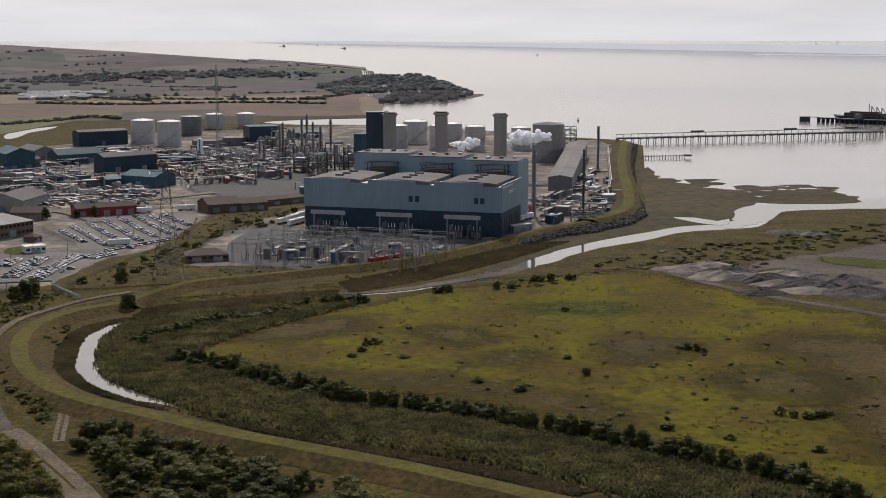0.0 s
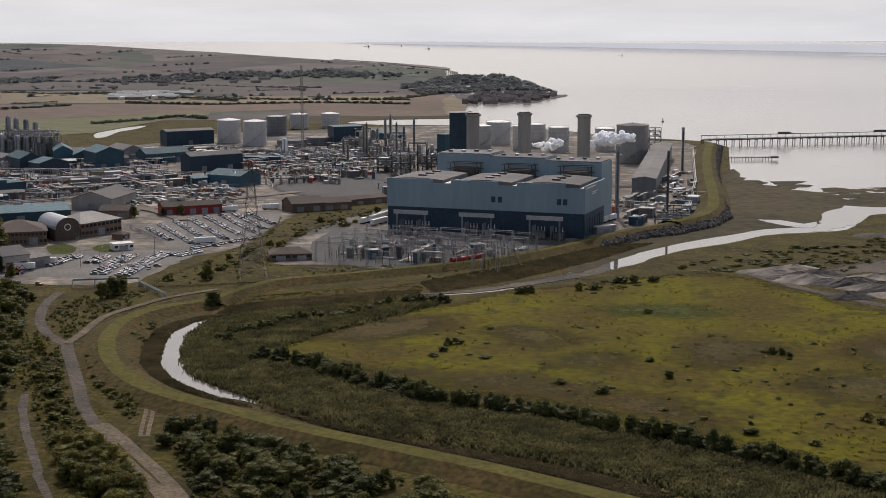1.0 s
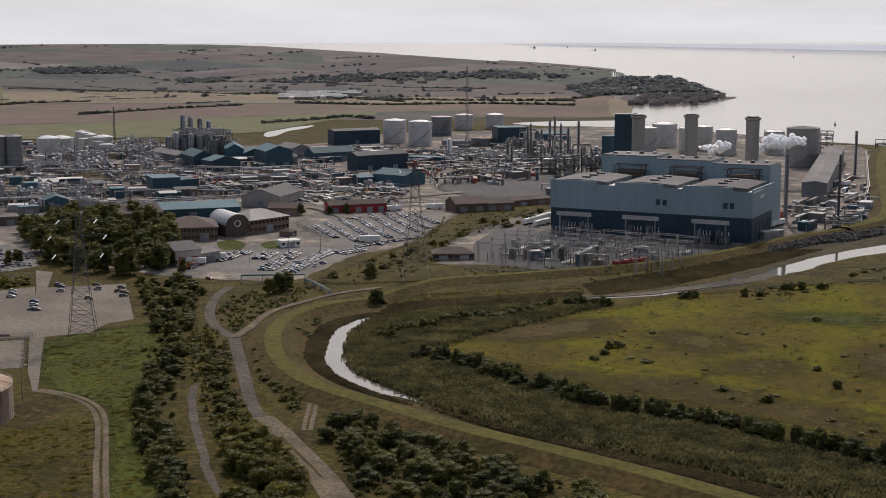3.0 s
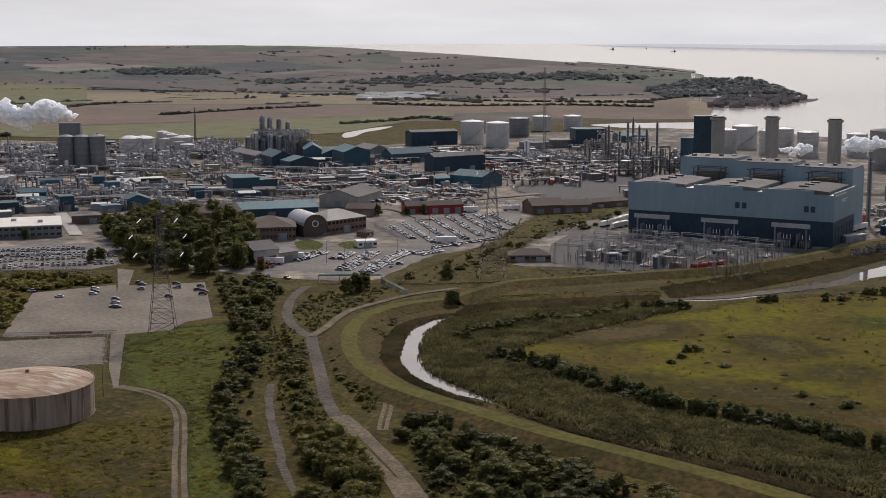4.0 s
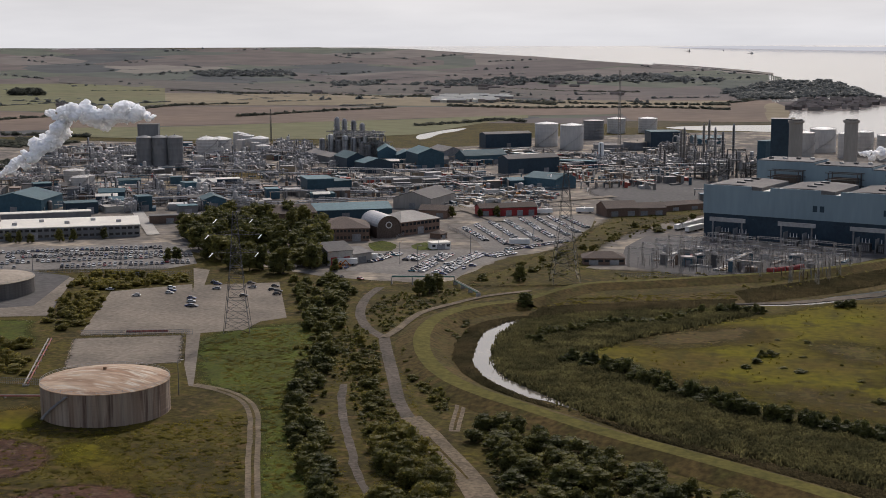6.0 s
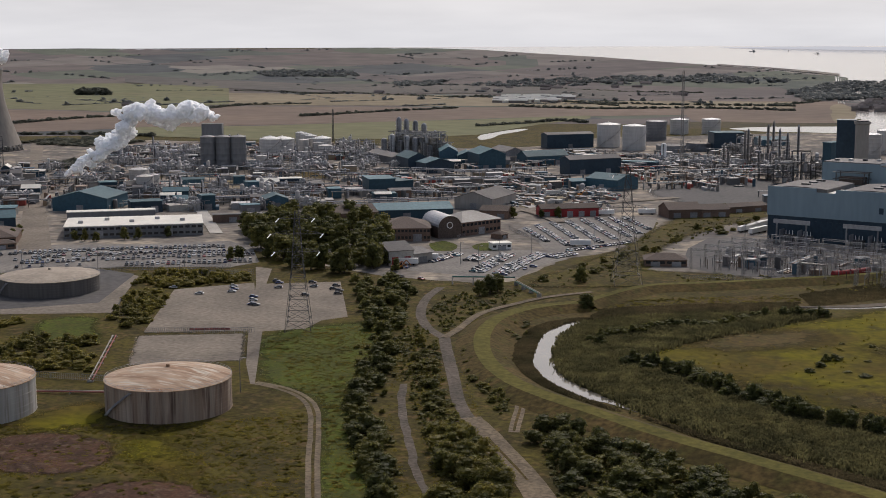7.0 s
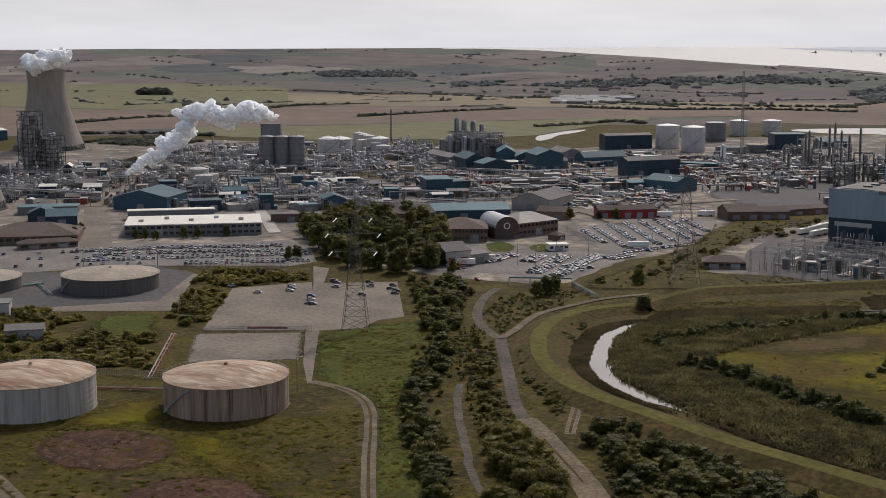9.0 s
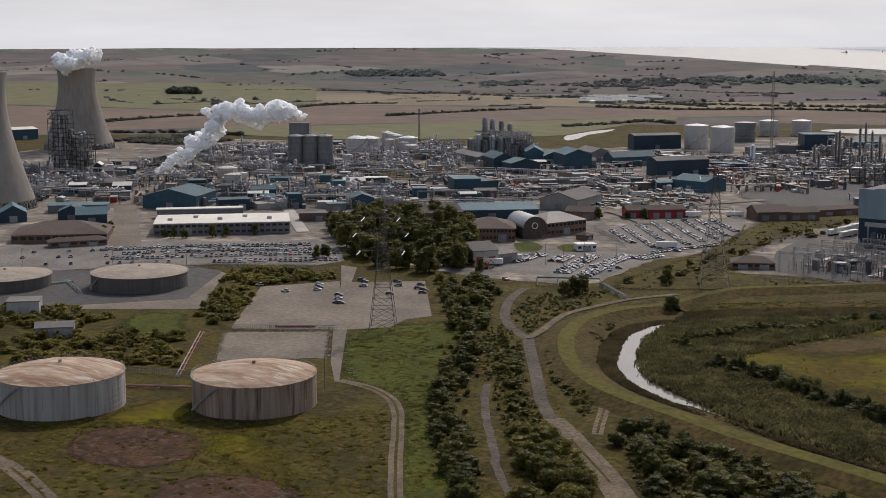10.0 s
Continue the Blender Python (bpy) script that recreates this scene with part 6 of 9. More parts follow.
# front line, depth, eaves, ridge, ridge along, wall, roof, doors, label
works_shed([(-579.9, 828.6), (-540.5, 836.9)], 42, 9.0, 5.0, "y", "teal", "teal_roof", 1, "large teal gabled warehouse")
works_shed([(-519.8, 834.5), (-502.6, 848.3)], 16, 7.6, 0, "x", "navy", "teal_roof", 2, "dark blue flat-roofed plant building")
works_shed([(-487.7, 950.4), (-480.8, 957.2)], 12, 11.0, 0, "x", "teal", "teal_roof", 0, "small teal clad tower building")
works_shed([(-480.3, 864.2), (-472.9, 870.7)], 12, 10.2, 0, "x", "teal", "teal_roof", 1, "teal clad plant building")
works_shed([(-439.9, 883.7), (-426.3, 892.6)], 22, 6.9, 3.0, "y", "teal", "teal_roof", 1, "teal gabled plant building")
works_shed([(-442.3, 851.3), (-431.6, 858.9)], 10, 6.3, 0, "x", "silo", "teal_roof", 1, "grey flat-roofed plant building")
works_shed([(-402.6, 987.8), (-384.9, 999.0)], 30, 12.3, 0, "x", "teal", "teal_roof", 1, "two-storey teal plant building")
works_shed([(-384.9, 999.0), (-374.9, 1011.4)], 26, 10.2, 0, "x", "teal", "teal_roof", 1, "teal plant building with a flat roof")
works_shed([(-352.1, 847.7), (-296.9, 879.0)], 34, 6.1, 3.0, "x", "teal", "teal_roof", 3, "long low teal warehouse with rooflights")
works_shed([(-360.5, 819.8), (-335.5, 838.8)], 34, 7.0, 4.0, "x", "brick", "roof_brown", 1, "broad brown-roofed brick workshop")
works_shed([(-313.3, 929.9), (-284.3, 927.2)], 46, 7.3, 5.0, "y", "stack", "roof_grey", 1, "grey gabled warehouse beside a road")
works_shed([(-240.5, 898.1), (-205.5, 918.2)], 14, 5.5, 2.5, "x", "red", "roof_brown", 5, "low red-fronted workshop with a dark roof")
works_shed([(-444.1, 1185.9), (-428.5, 1197.8)], 40, 11, 5.0, "y", "navy", "teal_roof", 1, "dark teal gabled shed in a row")
works_shed([(-420.0, 1166.4), (-399.7, 1185.6)], 22, 9, 4.0, "y", "navy", "teal_roof", 1, "dark gabled shed in a row")
works_shed([(-442.0, 1267.8), (-425.6, 1274.1)], 40, 11, 5.0, "y", "teal", "teal_roof", 1, "teal gabled shed in a row")
works_shed([(-421.7, 1262.5), (-404.5, 1269.1)], 30, 8, 4.0, "y", "teal", "teal_roof", 1, "low teal gabled shed in a row")
works_shed([(-383.2, 1209.4), (-362.1, 1223.5)], 40, 14.5, 5.0, "y", "teal", "teal_roof", 2, "large dark teal gabled workshop")
works_shed([(-387.5, 1308.8), (-372.1, 1321.5)], 40, 9, 4, "y", "steel", "roof_grey", 1, "pale grey gabled shed")
works_shed([(-353.0, 1263.5), (-320.0, 1295.2)], 20, 8.6, 5.0, "x", "teal", "teal_roof", 2, "long teal shed with a pitched roof")
works_shed([(-292.4, 1188.2), (-254.2, 1224.9)], 18, 13.4, 3.0, "x", "navy", "roof_grey", 2, "big dark teal shed with a grey roof")
works_shed([(-254.9, 1089.2), (-225.3, 1074.2)], 26, 8.2, 4.0, "x", "teal", "teal_roof", 1, "teal gabled shed at the yard edge")
works_shed([(-263.4, 1076.9), (-253.9, 1085.1)], 14, 6, 2, "x", "teal", "teal_roof", 1, "small teal shed at the yard edge")
works_shed([(-388.5, 1473.8), (-344.3, 1507.5)], 18, 14.8, 2.0, "x", "navy", "roof_grey", 1, "dark blue-grey process building")
works_shed([(-264.4, 1273.2), (-230.2, 1268.5)], 12, 6, 0, "x", "navy", "teal_roof", 1, "low dark teal store")
works_shed([(-206.2, 1471.5), (-175.1, 1483.4)], 30, 20.6, 0, "x", "navy", "teal_roof", 0, "dark blue block of process plant")
works_shed([(-171.9, 1581.6), (-140.1, 1593.7)], 26, 6.2, 3, "x", "teal", "teal_roof", 1, "teal process building near the shore")
works_shed([(-157.5, 918.3), (-137.1, 929.5)], 22, 5.5, 4.0, "x", "brick", "roof_brown", 2, "brown brick works building with a pitched roof")
works_shed([(-138.8, 928.8), (-120.1, 939.3)], 18, 5, 3.0, "x", "brick", "roof_brown", 2, "brown brick works building")
works_shed([(-122.5, 957.4), (-99.0, 979.8)], 14, 4, 2.0, "x", "brick", "roof_brown", 2, "low brown works building beside the hall")
works_shed([(-621.5, 725.8), (-608.5, 737.1)], 24, 6, 5.0, "y", "navy", "teal_roof", 1, "teal gabled workshop by the cooling tower")
works_shed([(-590.9, 747.1), (-576.1, 756.1)], 18, 6, 4.0, "y", "navy", "teal_roof", 1, "teal gabled workshop beside offices")
works_shed([(-568.9, 737.5), (-553.2, 749.7)], 20, 6, 4.0, "x", "navy", "teal_roof", 1, "teal roofed workshop beside offices")
works_shed([(-624.9, 779.4), (-589.9, 800.0)], 18, 5, 0, "x", "silo", "teal_roof", 2, "long flat-roofed teal store")
works_shed([(-535.9, 781.5), (-487.8, 813.4)], 10, 6, 0, "x", "silo", "roof_white", 0, "narrow block with a cream flat roof")
works_shed([(-440.4, 806.6), (-371.4, 846.4)], 8, 5, 0, "x", "brick", "roof_grey", 3, "long low brick store behind the copse")
works_shed([(-1130.3, 1349.5), (-1113.1, 1376.6)], 40, 12, 2.0, "x", "teal", "roof_white", 1, "pale roofed warehouse beyond the tower")
works_shed([(-528.0, 1289.5), (-481.1, 1239.6)], 20, 7, 3, "x", "silo", "roof_grey", 1, "grey gabled shed among pipes")
works_shed([(-626.4, 836.2), (-618.8, 843.0)], 10, 6, 0, "x", "brick", "roof_brown", 1, "small red-brown plant cabin")
works_shed([(-613.2, 940.3), (-602.7, 948.9)], 14, 8, 0, "x", "navy", "teal_roof", 0, "dark blue process building")
works_shed([(-498.1, 850.1), (-485.3, 862.3)], 16, 4, 0, "x", "concrete", "concrete", 0, "open pale concrete basin")

# white office and houses by the long car park
shed([(-490.9, 711.7), (-418.6, 753.9)], 44, 7.1, 0, "x", "silo", "roof_white", "long two-storey office with a cream flat roof", "office_building", "office", 2, 22, 2, units=5)
shed([(-550.8, 652.1), (-503.0, 681.0)], 40, 5.0, 6.0, "x", "brick", "roof_brown", "broad works office under a dark brown hipped roof", "office_building", "office", 1, 12, 1, hip=True)
shed([(-517.8, 645.9), (-494.6, 669.5)], 10, 3.5, 2.0, "x", "brick", "roof_brown", "low brick gatehouse with a hipped roof", "gatehouse", "office", 2, 6, 1, hip=True)
shed([(-304.0, 760.1), (-275.1, 771.5)], 34, 8.0, 5.0, "x", "brick", "roof_brown", "brown brick office with a dark hipped roof", "office_building", "office", 2, 14, 2, hip=True)
shed([(-263.5, 796.7), (-247.2, 824.6)], 26, 8.5, 5.0, "x", "brick", "stack", "brick office with a grey-tan hipped roof", "office_building", "office", 1, 10, 2, hip=True)
shed([(-265.7, 678.9), (-255.3, 689.1)], 24, 7.5, 3.5, "x", "concrete", "roof_grey", "cream works garage with red doors and a grey roof", "garage", "garage", 2, 0, door_mat="red")
shed([(-255.3, 689.1), (-248.5, 700.0)], 22, 5, 2.0, "x", "stack", "roof_grey", "grey lean-to beside the red garage", "lean_to", "garage", 1, 0)
shed([(-229.4, 749.0), (-219.8, 755.1)], 8, 3.5, 0, "x", "white", "roof_white", "small white gatehouse with a flat roof", "gatehouse", "gatehouse", 1, 4)
shed([(-135.7, 719.7), (-114.2, 725.1)], 14, 3.6, 2.8, "x", "brick", "roof_brown", "brown roofed brick switchgear house", "switch_house", "building", 2, 6, 1, hip=True)
shed([(-236.9, 791.7), (-234.5, 797.8)], 8, 3, 2.0, "x", "brick", "roof_brown", "small brick lodge with a brown roof", "lodge", "building", 1, 2, 1, hip=True)
shed([(-279.3, 882.7), (-260.0, 884.1)], 16, 5, 3, "x", "brick", "roof_brown", "brown brick workshop beside offices", "workshop", "industrial building", 2)
shed([(-406.6, 476.1), (-394.8, 483.5)], 12, 6, 0, "x", "tank_white", "roof_grey", "pale block hut in the scrub", "hut", "hut", 1)
shed([(-364.6, 443.1), (-352.1, 451.6)], 12, 4, 1.5, "x", "steel", "roof_grey", "small grey metal shed in the scrub", "metal_shed", "shed", 1)


def vault_hall():
    a, b = [(-274.1, 782.1), (-262.0, 792.0)]
    turn, w = frame_of(a, b)
    e = thing("entrance_hall", "white barrel-vaulted entrance hall with a round window", "building", "", a, 0, turn)
    r = w * 0.48
    g = Geo()
    n = 14
    vs = [(w / 2 + r * math.cos(math.pi * i / n), y, 7 + r * 0.9 * math.sin(math.pi * i / n)) for y in (-0.5, 30) for i in range(n + 1)]
    g.add(vs, [(i, n + 1 + i, n + 2 + i, i + 1) for i in range(n)])
    part("vault", g, "silver", e)
    part("gable_wall", Geo().box(w / 2 - r, 0.3, 0, w / 2 + r, 29, 7).add([(w / 2 + r * 0.98 * math.cos(math.pi * i / n), 0.3, 7 + r * 0.88 * math.sin(math.pi * i / n)) for i in range(n + 1)], [tuple(range(n + 1))]), "roof_brown", e)
    ring = Geo()
    for i in range(20):
        p, q = 2 * math.pi * i / 20, 2 * math.pi * (i + 1) / 20
        ring.beam((w / 2 + 1.8 * math.cos(p), 0.0, 8 + 1.8 * math.sin(p)), (w / 2 + 1.8 * math.cos(q), 0.0, 8 + 1.8 * math.sin(q)), 0.5)
    part("round_window", ring, "white", e)
    return e


vault_hall()

# silos, process cluster, columns
for k, p in enumerate([(-625.0, 1140.0), (-612.1, 1145.0), (-599.2, 1150.0)]):
    storage_tank(p, 7.4, 30.7, 2.0, "silo", "silo", "tall grey steel silo in a row of three", "silos", True, False, 24)
shed([(-638.9, 1153.3), (-621.3, 1160.1)], 14, 41.3, 0, wall="silo", roof="roof_grey", name="silo_headhouse", label="grey headhouse rising behind the silos", doors=0)
for k, (p, r, h) in enumerate((((-628.5, 1287.5), 8.0, 15), ((-663.1, 1344.5), 7.0, 16), ((-651.6, 1348.9), 7.0, 15), ((-654.3, 1315.8), 6.0, 14), ((-616.1, 1330.4), 5.5, 15), ((-615.5, 1346.5), 5.5, 15), ((-595.6, 1322.8), 6.0, 13), ((-583.1, 1312.3), 7.5, 11), ((-586.7, 964.2), 7.0, 12), ((-621.9, 1013.2), 8.5, 12), ((-591.6, 985.7), 5.0, 11), ((-589.8, 1178.5), 5.0, 11))):
    storage_tank(p, r, h, r * 0.2, "tank_white", "tank_white", "pale process tank with a domed roof among pipes", "process tanks", True, True, 24)
for p, r, h in [((-631.8, 1284.0), 11, 19), ((-625.9, 1299.1), 12, 18), ((-640.3, 1376.4), 6, 19), ((-628.7, 1364.1), 6, 18.5), ((-617.2, 1351.8), 6, 18), ((-596.3, 1333.8), 10, 17)]:
    storage_tank(p, r, h, r * 0.22, "tank_white", "white", "big pale storage tank with a bright conical roof", "process tanks", True, True, 28)
for p, h in zip([(-506.8, 1326.6), (-502.2, 1335.8), (-495.9, 1345.7), (-490.0, 1355.5)], (41.2, 39.0, 36.9, 33.5)):
    column(p, 2.8, h, "steel", "tall steel column of a process cluster", 0, 7)
for k in range(7):
    column((-514.0 + k * 8.2, 1303.0 + 2.0 * (k % 3)), 2.9, (21, 25, 19, 24, 22, 18, 15)[k], "silver" if k % 2 else "steel", "broad steel vessel with ringed platforms in a cluster", 0, 4)
process_frame((-512.0, 1310.0), 56, 22, 27, 5, -8, "dense steel process cluster with bright vessels", 42, 21, mat="steel")
process_frame((-474.4, 1317.2), 24, 16, 16, 3, -8, "lower steel process cluster with bright vessels", 20, 22, mat="steel")
process_frame((-515.9, 1308.5), 12, 16, 17, 3, -8, "steel process cluster with bright vessels", 8, 23)
process_frame((-820.6, 1028.6), 17, 16, 56.8, 14, -20, "tall dark steel process tower before a cooling tower", 54, 24)
process_frame((-804.1, 1035.0), 20, 16, 34.7, 9, -20, "dark steel process structure full of vessels", 40, 25)
for p, h in zip([(-155.7, 1315.1), (-152.8, 1316.2), (-149.4, 1380.3), (-135.4, 1323.0), (-133.0, 1348.3), (-174.1, 1308.0), (-166.5, 1281.6)], (34, 36, 26, 40, 42, 22, 18)):
    column(p, 1.2, h, "stack", "tall buff distillation column", 0, 7)
for p, h in zip([(-115.2, 1222.4), (-108.6, 1222.3), (-100.4, 1232.5), (-138.5, 1276.0), (-122.7, 1222.4)], (50.0, 46.0, 53.4, 22, 26)):
    column(p, 1.1, h * 0.85, "steel", "tall buff distillation column by the shore", 0, 8)
for k, p in enumerate([(-130.1, 1197.4), (-115.4, 1173.2), (-101.8, 1182.6), (-91.8, 1212.0), (-149.5, 1304.6), (-130.8, 1304.4), (-91.3, 1275.5), (-76.5, 1222.0), (-170.4, 1365.7), (-187.7, 1412.0)]):
    process_frame(p, 16, 12, 14 + 6 * (k % 3), 3 + k % 2, 0, "steel process structure with vessels near the shore", 7, 40 + k)
lattice_mast((-659.3, 1507.2), 38, 2.0, 1.2, "thin dark crane boom mast", "crane_mast", "dark_steel", (), 0.25, 16)

# process plant filling the yards
PLANT = [process_frame((0, 0), 16, 9, 7, 2, 0, "small steel process unit with pipes and vessels", 6, 71, mat="steel"), process_frame((0, 0), 18, 8, 6, 1, 0, "low skid of pipes and drums", 6, 72, mat="steel"), process_frame((0, 0), 12, 10, 9, 3, 0, "square steel process unit with vessels", 6, 73, mat="steel"), process_frame((0, 0), 22, 8, 8, 2, 0, "long steel process unit with vessels", 9, 74, mat="steel")]
rp = random.Random(17)
plant_zones = [([(-683.6, 1111.3), (-657.2, 1171.8), (-587.5, 1166.8), (-541.6, 1263.2), (-494.3, 1281.4), (-462.9, 1214.9), (-501.5, 1169.6), (-572.1, 1124.7), (-639.9, 1058.9)], 46), ([(-627.9, 971.5), (-587.6, 1047.1), (-533.1, 1047.7), (-463.9, 1012.1), (-404.3, 901.3), (-431.9, 865.7), (-488.7, 853.8), (-546.7, 856.3)], 34), ([(-872.7, 1038.3), (-814.0, 1013.9), (-777.9, 1074.9), (-639.4, 878.5), (-669.4, 819.3), (-728.0, 864.8)], 34), ([(-763.0, 1080.7), (-718.3, 1097.9), (-633.4, 1029.3), (-634.5, 969.0), (-671.7, 954.5)], 14), ([(-259.2, 1371.6), (-201.8, 1428.8), (-154.7, 1315.5), (-188.4, 1267.3), (-237.2, 1283.7)], 12), ([(-856.3, 1321.5), (-790.1, 1409.8), (-658.1, 1184.6), (-734.2, 1142.2)], 34), ([(-707.7, 1378.0), (-596.1, 1455.8), (-511.6, 1310.1), (-611.6, 1202.5)], 34), ([(-229.0, 1454.5), (-157.4, 1453.7), (-88.0, 1304.0), (-92.6, 1222.1), (-145.2, 1243.5)], 14)]
spots = [p for pts, n in plant_zones for p in scatter_in(pts, int(n * 0.7), n + 3)]
for k, p in enumerate(spots):
    src_unit = PLANT[k % 4]
    m = pose(p[0], p[1], 0, 0, 0, -12 + 90 * rp.randrange(4))
    if k < 4:
        src_unit.matrix_basis = m
    else:
        copy_thing(src_unit, m)
for k, p in enumerate(scatter_in([(-856.3, 1321.5), (-785.9, 1402.1), (-602.5, 1471.5), (-516.5, 1322.9), (-611.6, 1202.5), (-734.2, 1142.2)], 22, 80) + scatter_in([(-612.6, 977.5), (-516.5, 1014.9), (-423.4, 923.5), (-531.3, 862.4)], 14, 81) + scatter_in([(-918.1, 1084.6), (-813.8, 1124.7), (-665.5, 911.0), (-714.9, 849.0)], 10, 82)):
    column(p, rp.uniform(0.6, 1.3), rp.uniform(8, 15), rp.choice(["silver", "steel", "tank_white"]), "slim process column among pipes", 0, 2)
for k, line in enumerate(([(-816.7, 1001.5), (-761.2, 1051.6)], [(-750.2, 877.9), (-634.8, 872.1)], [(-682.8, 974.4), (-587.6, 1047.1)], [(-693.5, 1107.5), (-574.9, 1153.3)], [(-545.7, 936.1), (-427.6, 953.3)], [(-560.1, 1100.9), (-443.3, 1082.6)], [(-446.8, 974.8), (-335.6, 989.3)], [(-386.2, 1065.7), (-295.7, 1120.2)], [(-377.9, 1128.5), (-313.1, 1185.6)], [(-409.1, 892.2), (-320.1, 956.5)], [(-505.7, 883.6), (-462.4, 908.2)], [(-424.6, 1142.4), (-359.7, 1135.6)], [(-280.0, 1363.7), (-192.4, 1363.8)], [(-259.4, 1239.9), (-227.5, 1287.4)], [(-626.0, 1230.8), (-518.7, 1344.5)], [(-758.4, 1180.0), (-669.4, 1193.6)], [(-82.4, 1085.4), (-44.2, 1027.4)], [(-225.4, 1360.0), (-152.2, 1304.6)])):
    pipe_rack(line, 4.5 + (k % 3) * 1.2, 4.0, 7, "steel pipe rack carrying bright pipes across the works", "steel" if k % 2 else "dark_steel", k)

# cooling towers


def cooling_tower(at, h, r_base, r_top, label):
    e = thing("cooling_tower", label, "cooling tower", "cooling towers", at)
    prof = []
    for k in range(25):
        t = k / 24
        z = 6 + (h - 6) * t
        thr = 0.82
        r = r_top * 0.965 * math.sqrt(1 + ((t - thr) / 0.82) ** 2 * ((r_base / (r_top * 0.965)) ** 2 - 1))
        prof.append((r, z))
    inner = [(r - 0.8, z) for r, z in reversed(prof)]
    part("shell", Geo().lathe(0, 0, prof + inner, 64, False), "tower_concrete", e, smooth=True)
    part("rim", Geo().lathe(0, 0, [(prof[-1][0] - 0.9, h - 0.05), (prof[-1][0] + 0.5, h - 0.05), (prof[-1][0] + 0.5, h + 0.8), (prof[-1][0] - 0.9, h + 0.8)], 64, False), "stack", e)
    n = 36
    for i in range(n):
        p, q = 2 * math.pi * i / n, 2 * math.pi * (i + 0.5) / n
        part("leg", Geo().beam((r_base * 1.02 * math.cos(p), r_base * 1.02 * math.sin(p), 0), (r_base * math.cos(q), r_base * math.sin(q), 6.2), 0.8).beam((r_base * 1.02 * math.cos(2 * q - p), r_base * 1.02 * math.sin(2 * q - p), 0), (r_base * math.cos(q), r_base * math.sin(q), 6.2), 0.8), "tower_concrete", e)
    part("basin", Geo().lathe(0, 0, [(r_base * 1.06, 0), (r_base * 1.06, 1.0), (r_base * 0.5, 1.0)], 48), "dark_steel", e)
    return e


cooling_tower((-975.3, 1276.3), 88.2, 75.6 / 2, 42.3 / 2, "tall buff concrete cooling tower with steam above")
cooling_tower((-685.3, 790.8), 96.6, 63.5 / 2, 30.5 / 2, "buff concrete cooling tower beside workshops")

# near tanks
storage_tank((-230.6, 389.1), 41.2 / 2, 10.4, 3.4, "rust_wall", "rust_roof", "large rusty oil tank with a streaked conical roof", "oil tanks", True, True, 64)
storage_tank((-289.4, 363.7), 41.5 / 2, 11.2, 3.4, "pale_wall", "rust_roof", "large stained white oil tank with a rusty roof", "oil tanks", True, True, 64)
storage_tank((-396.6, 561.9), 47.0 / 2, 7.3, 2.6, "grey_wall", "tan_roof", "low dark grey oil tank with a tan roof", "oil tanks", True, True, 56)
storage_tank((-458.5, 537.1), 44.6 / 2, 5.7, 2.4, "grey_wall", "tan_roof", "low dark grey oil tank beside the road", "oil tanks", True, True, 56)

# pylons
lattice_mast((-241.8, 514.1), 50, 11, 1.6, "grey lattice power pylon over a car park", "power_pylon", "dark_steel", [(33, 9.5), (40.5, 11), (47, 7.5)], 0.13, 11)
lattice_mast((-134.1, 663.7), 58, 14, 1.6, "grey lattice power pylon on grass beside the switchyard", "power_pylon", "dark_steel", [(38, 9.5), (47, 11), (54, 7.5)], 0.12, 11)


# ---- cars ----
def car_meshes():
    body = Geo()
    # side outline swept across the width, with a narrower cabin
    prof = [(-2.1, 0.35), (-2.15, 0.75), (-1.75, 0.9), (1.0, 0.92), (1.95, 0.78), (2.12, 0.6), (2.1, 0.35)]
    n = len(prof)
    vs = [(x, -0.86, z) for x, z in prof] + [(x, 0.86, z) for x, z in prof]
    body.add(vs, [tuple(range(n)), tuple(range(2 * n - 1, n - 1, -1))] + [(i, n + i, n + (i + 1) % n, (i + 1) % n) for i in range(n)])
    body.add([(-1.3, -0.66, 1.46), (0.2, -0.66, 1.46), (0.2, 0.66, 1.46), (-1.3, 0.66, 1.46), (-1.3, -0.66, 1.40), (0.2, -0.66, 1.40), (0.2, 0.66, 1.40), (-1.3, 0.66, 1.40)], [(0, 1, 2, 3), (7, 6, 5, 4), (0, 4, 5, 1), (1, 5, 6, 2), (2, 6, 7, 3), (3, 7, 4, 0)])
    cabin = Geo().add([(-1.9, -0.8, 0.9), (0.95, -0.8, 0.92), (0.95, 0.8, 0.92), (-1.9, 0.8, 0.9), (-1.3, -0.65, 1.4), (0.2, -0.65, 1.4), (0.2, 0.65, 1.4), (-1.3, 0.65, 1.4)], [(0, 1, 5, 4), (1, 2, 6, 5), (2, 3, 7, 6), (3, 0, 4, 7), (4, 5, 6, 7)])
    wheel = Geo().beam((0, -0.11, 0.32), (0, 0.11, 0.32), 0.44, 10)
    out = []
    for nm, g, m in (("body", body, "paint"), ("window_band", cabin, "glass"), ("wheel", wheel, "rubber")):
        me = g.mesh(nm)
        me.materials.append(M[m])
        out.append(me)
    return out, body, cabin


CAR, CAR_BODY, CAR_CABIN = car_meshes()
rc = random.Random(23)
car_spots = []


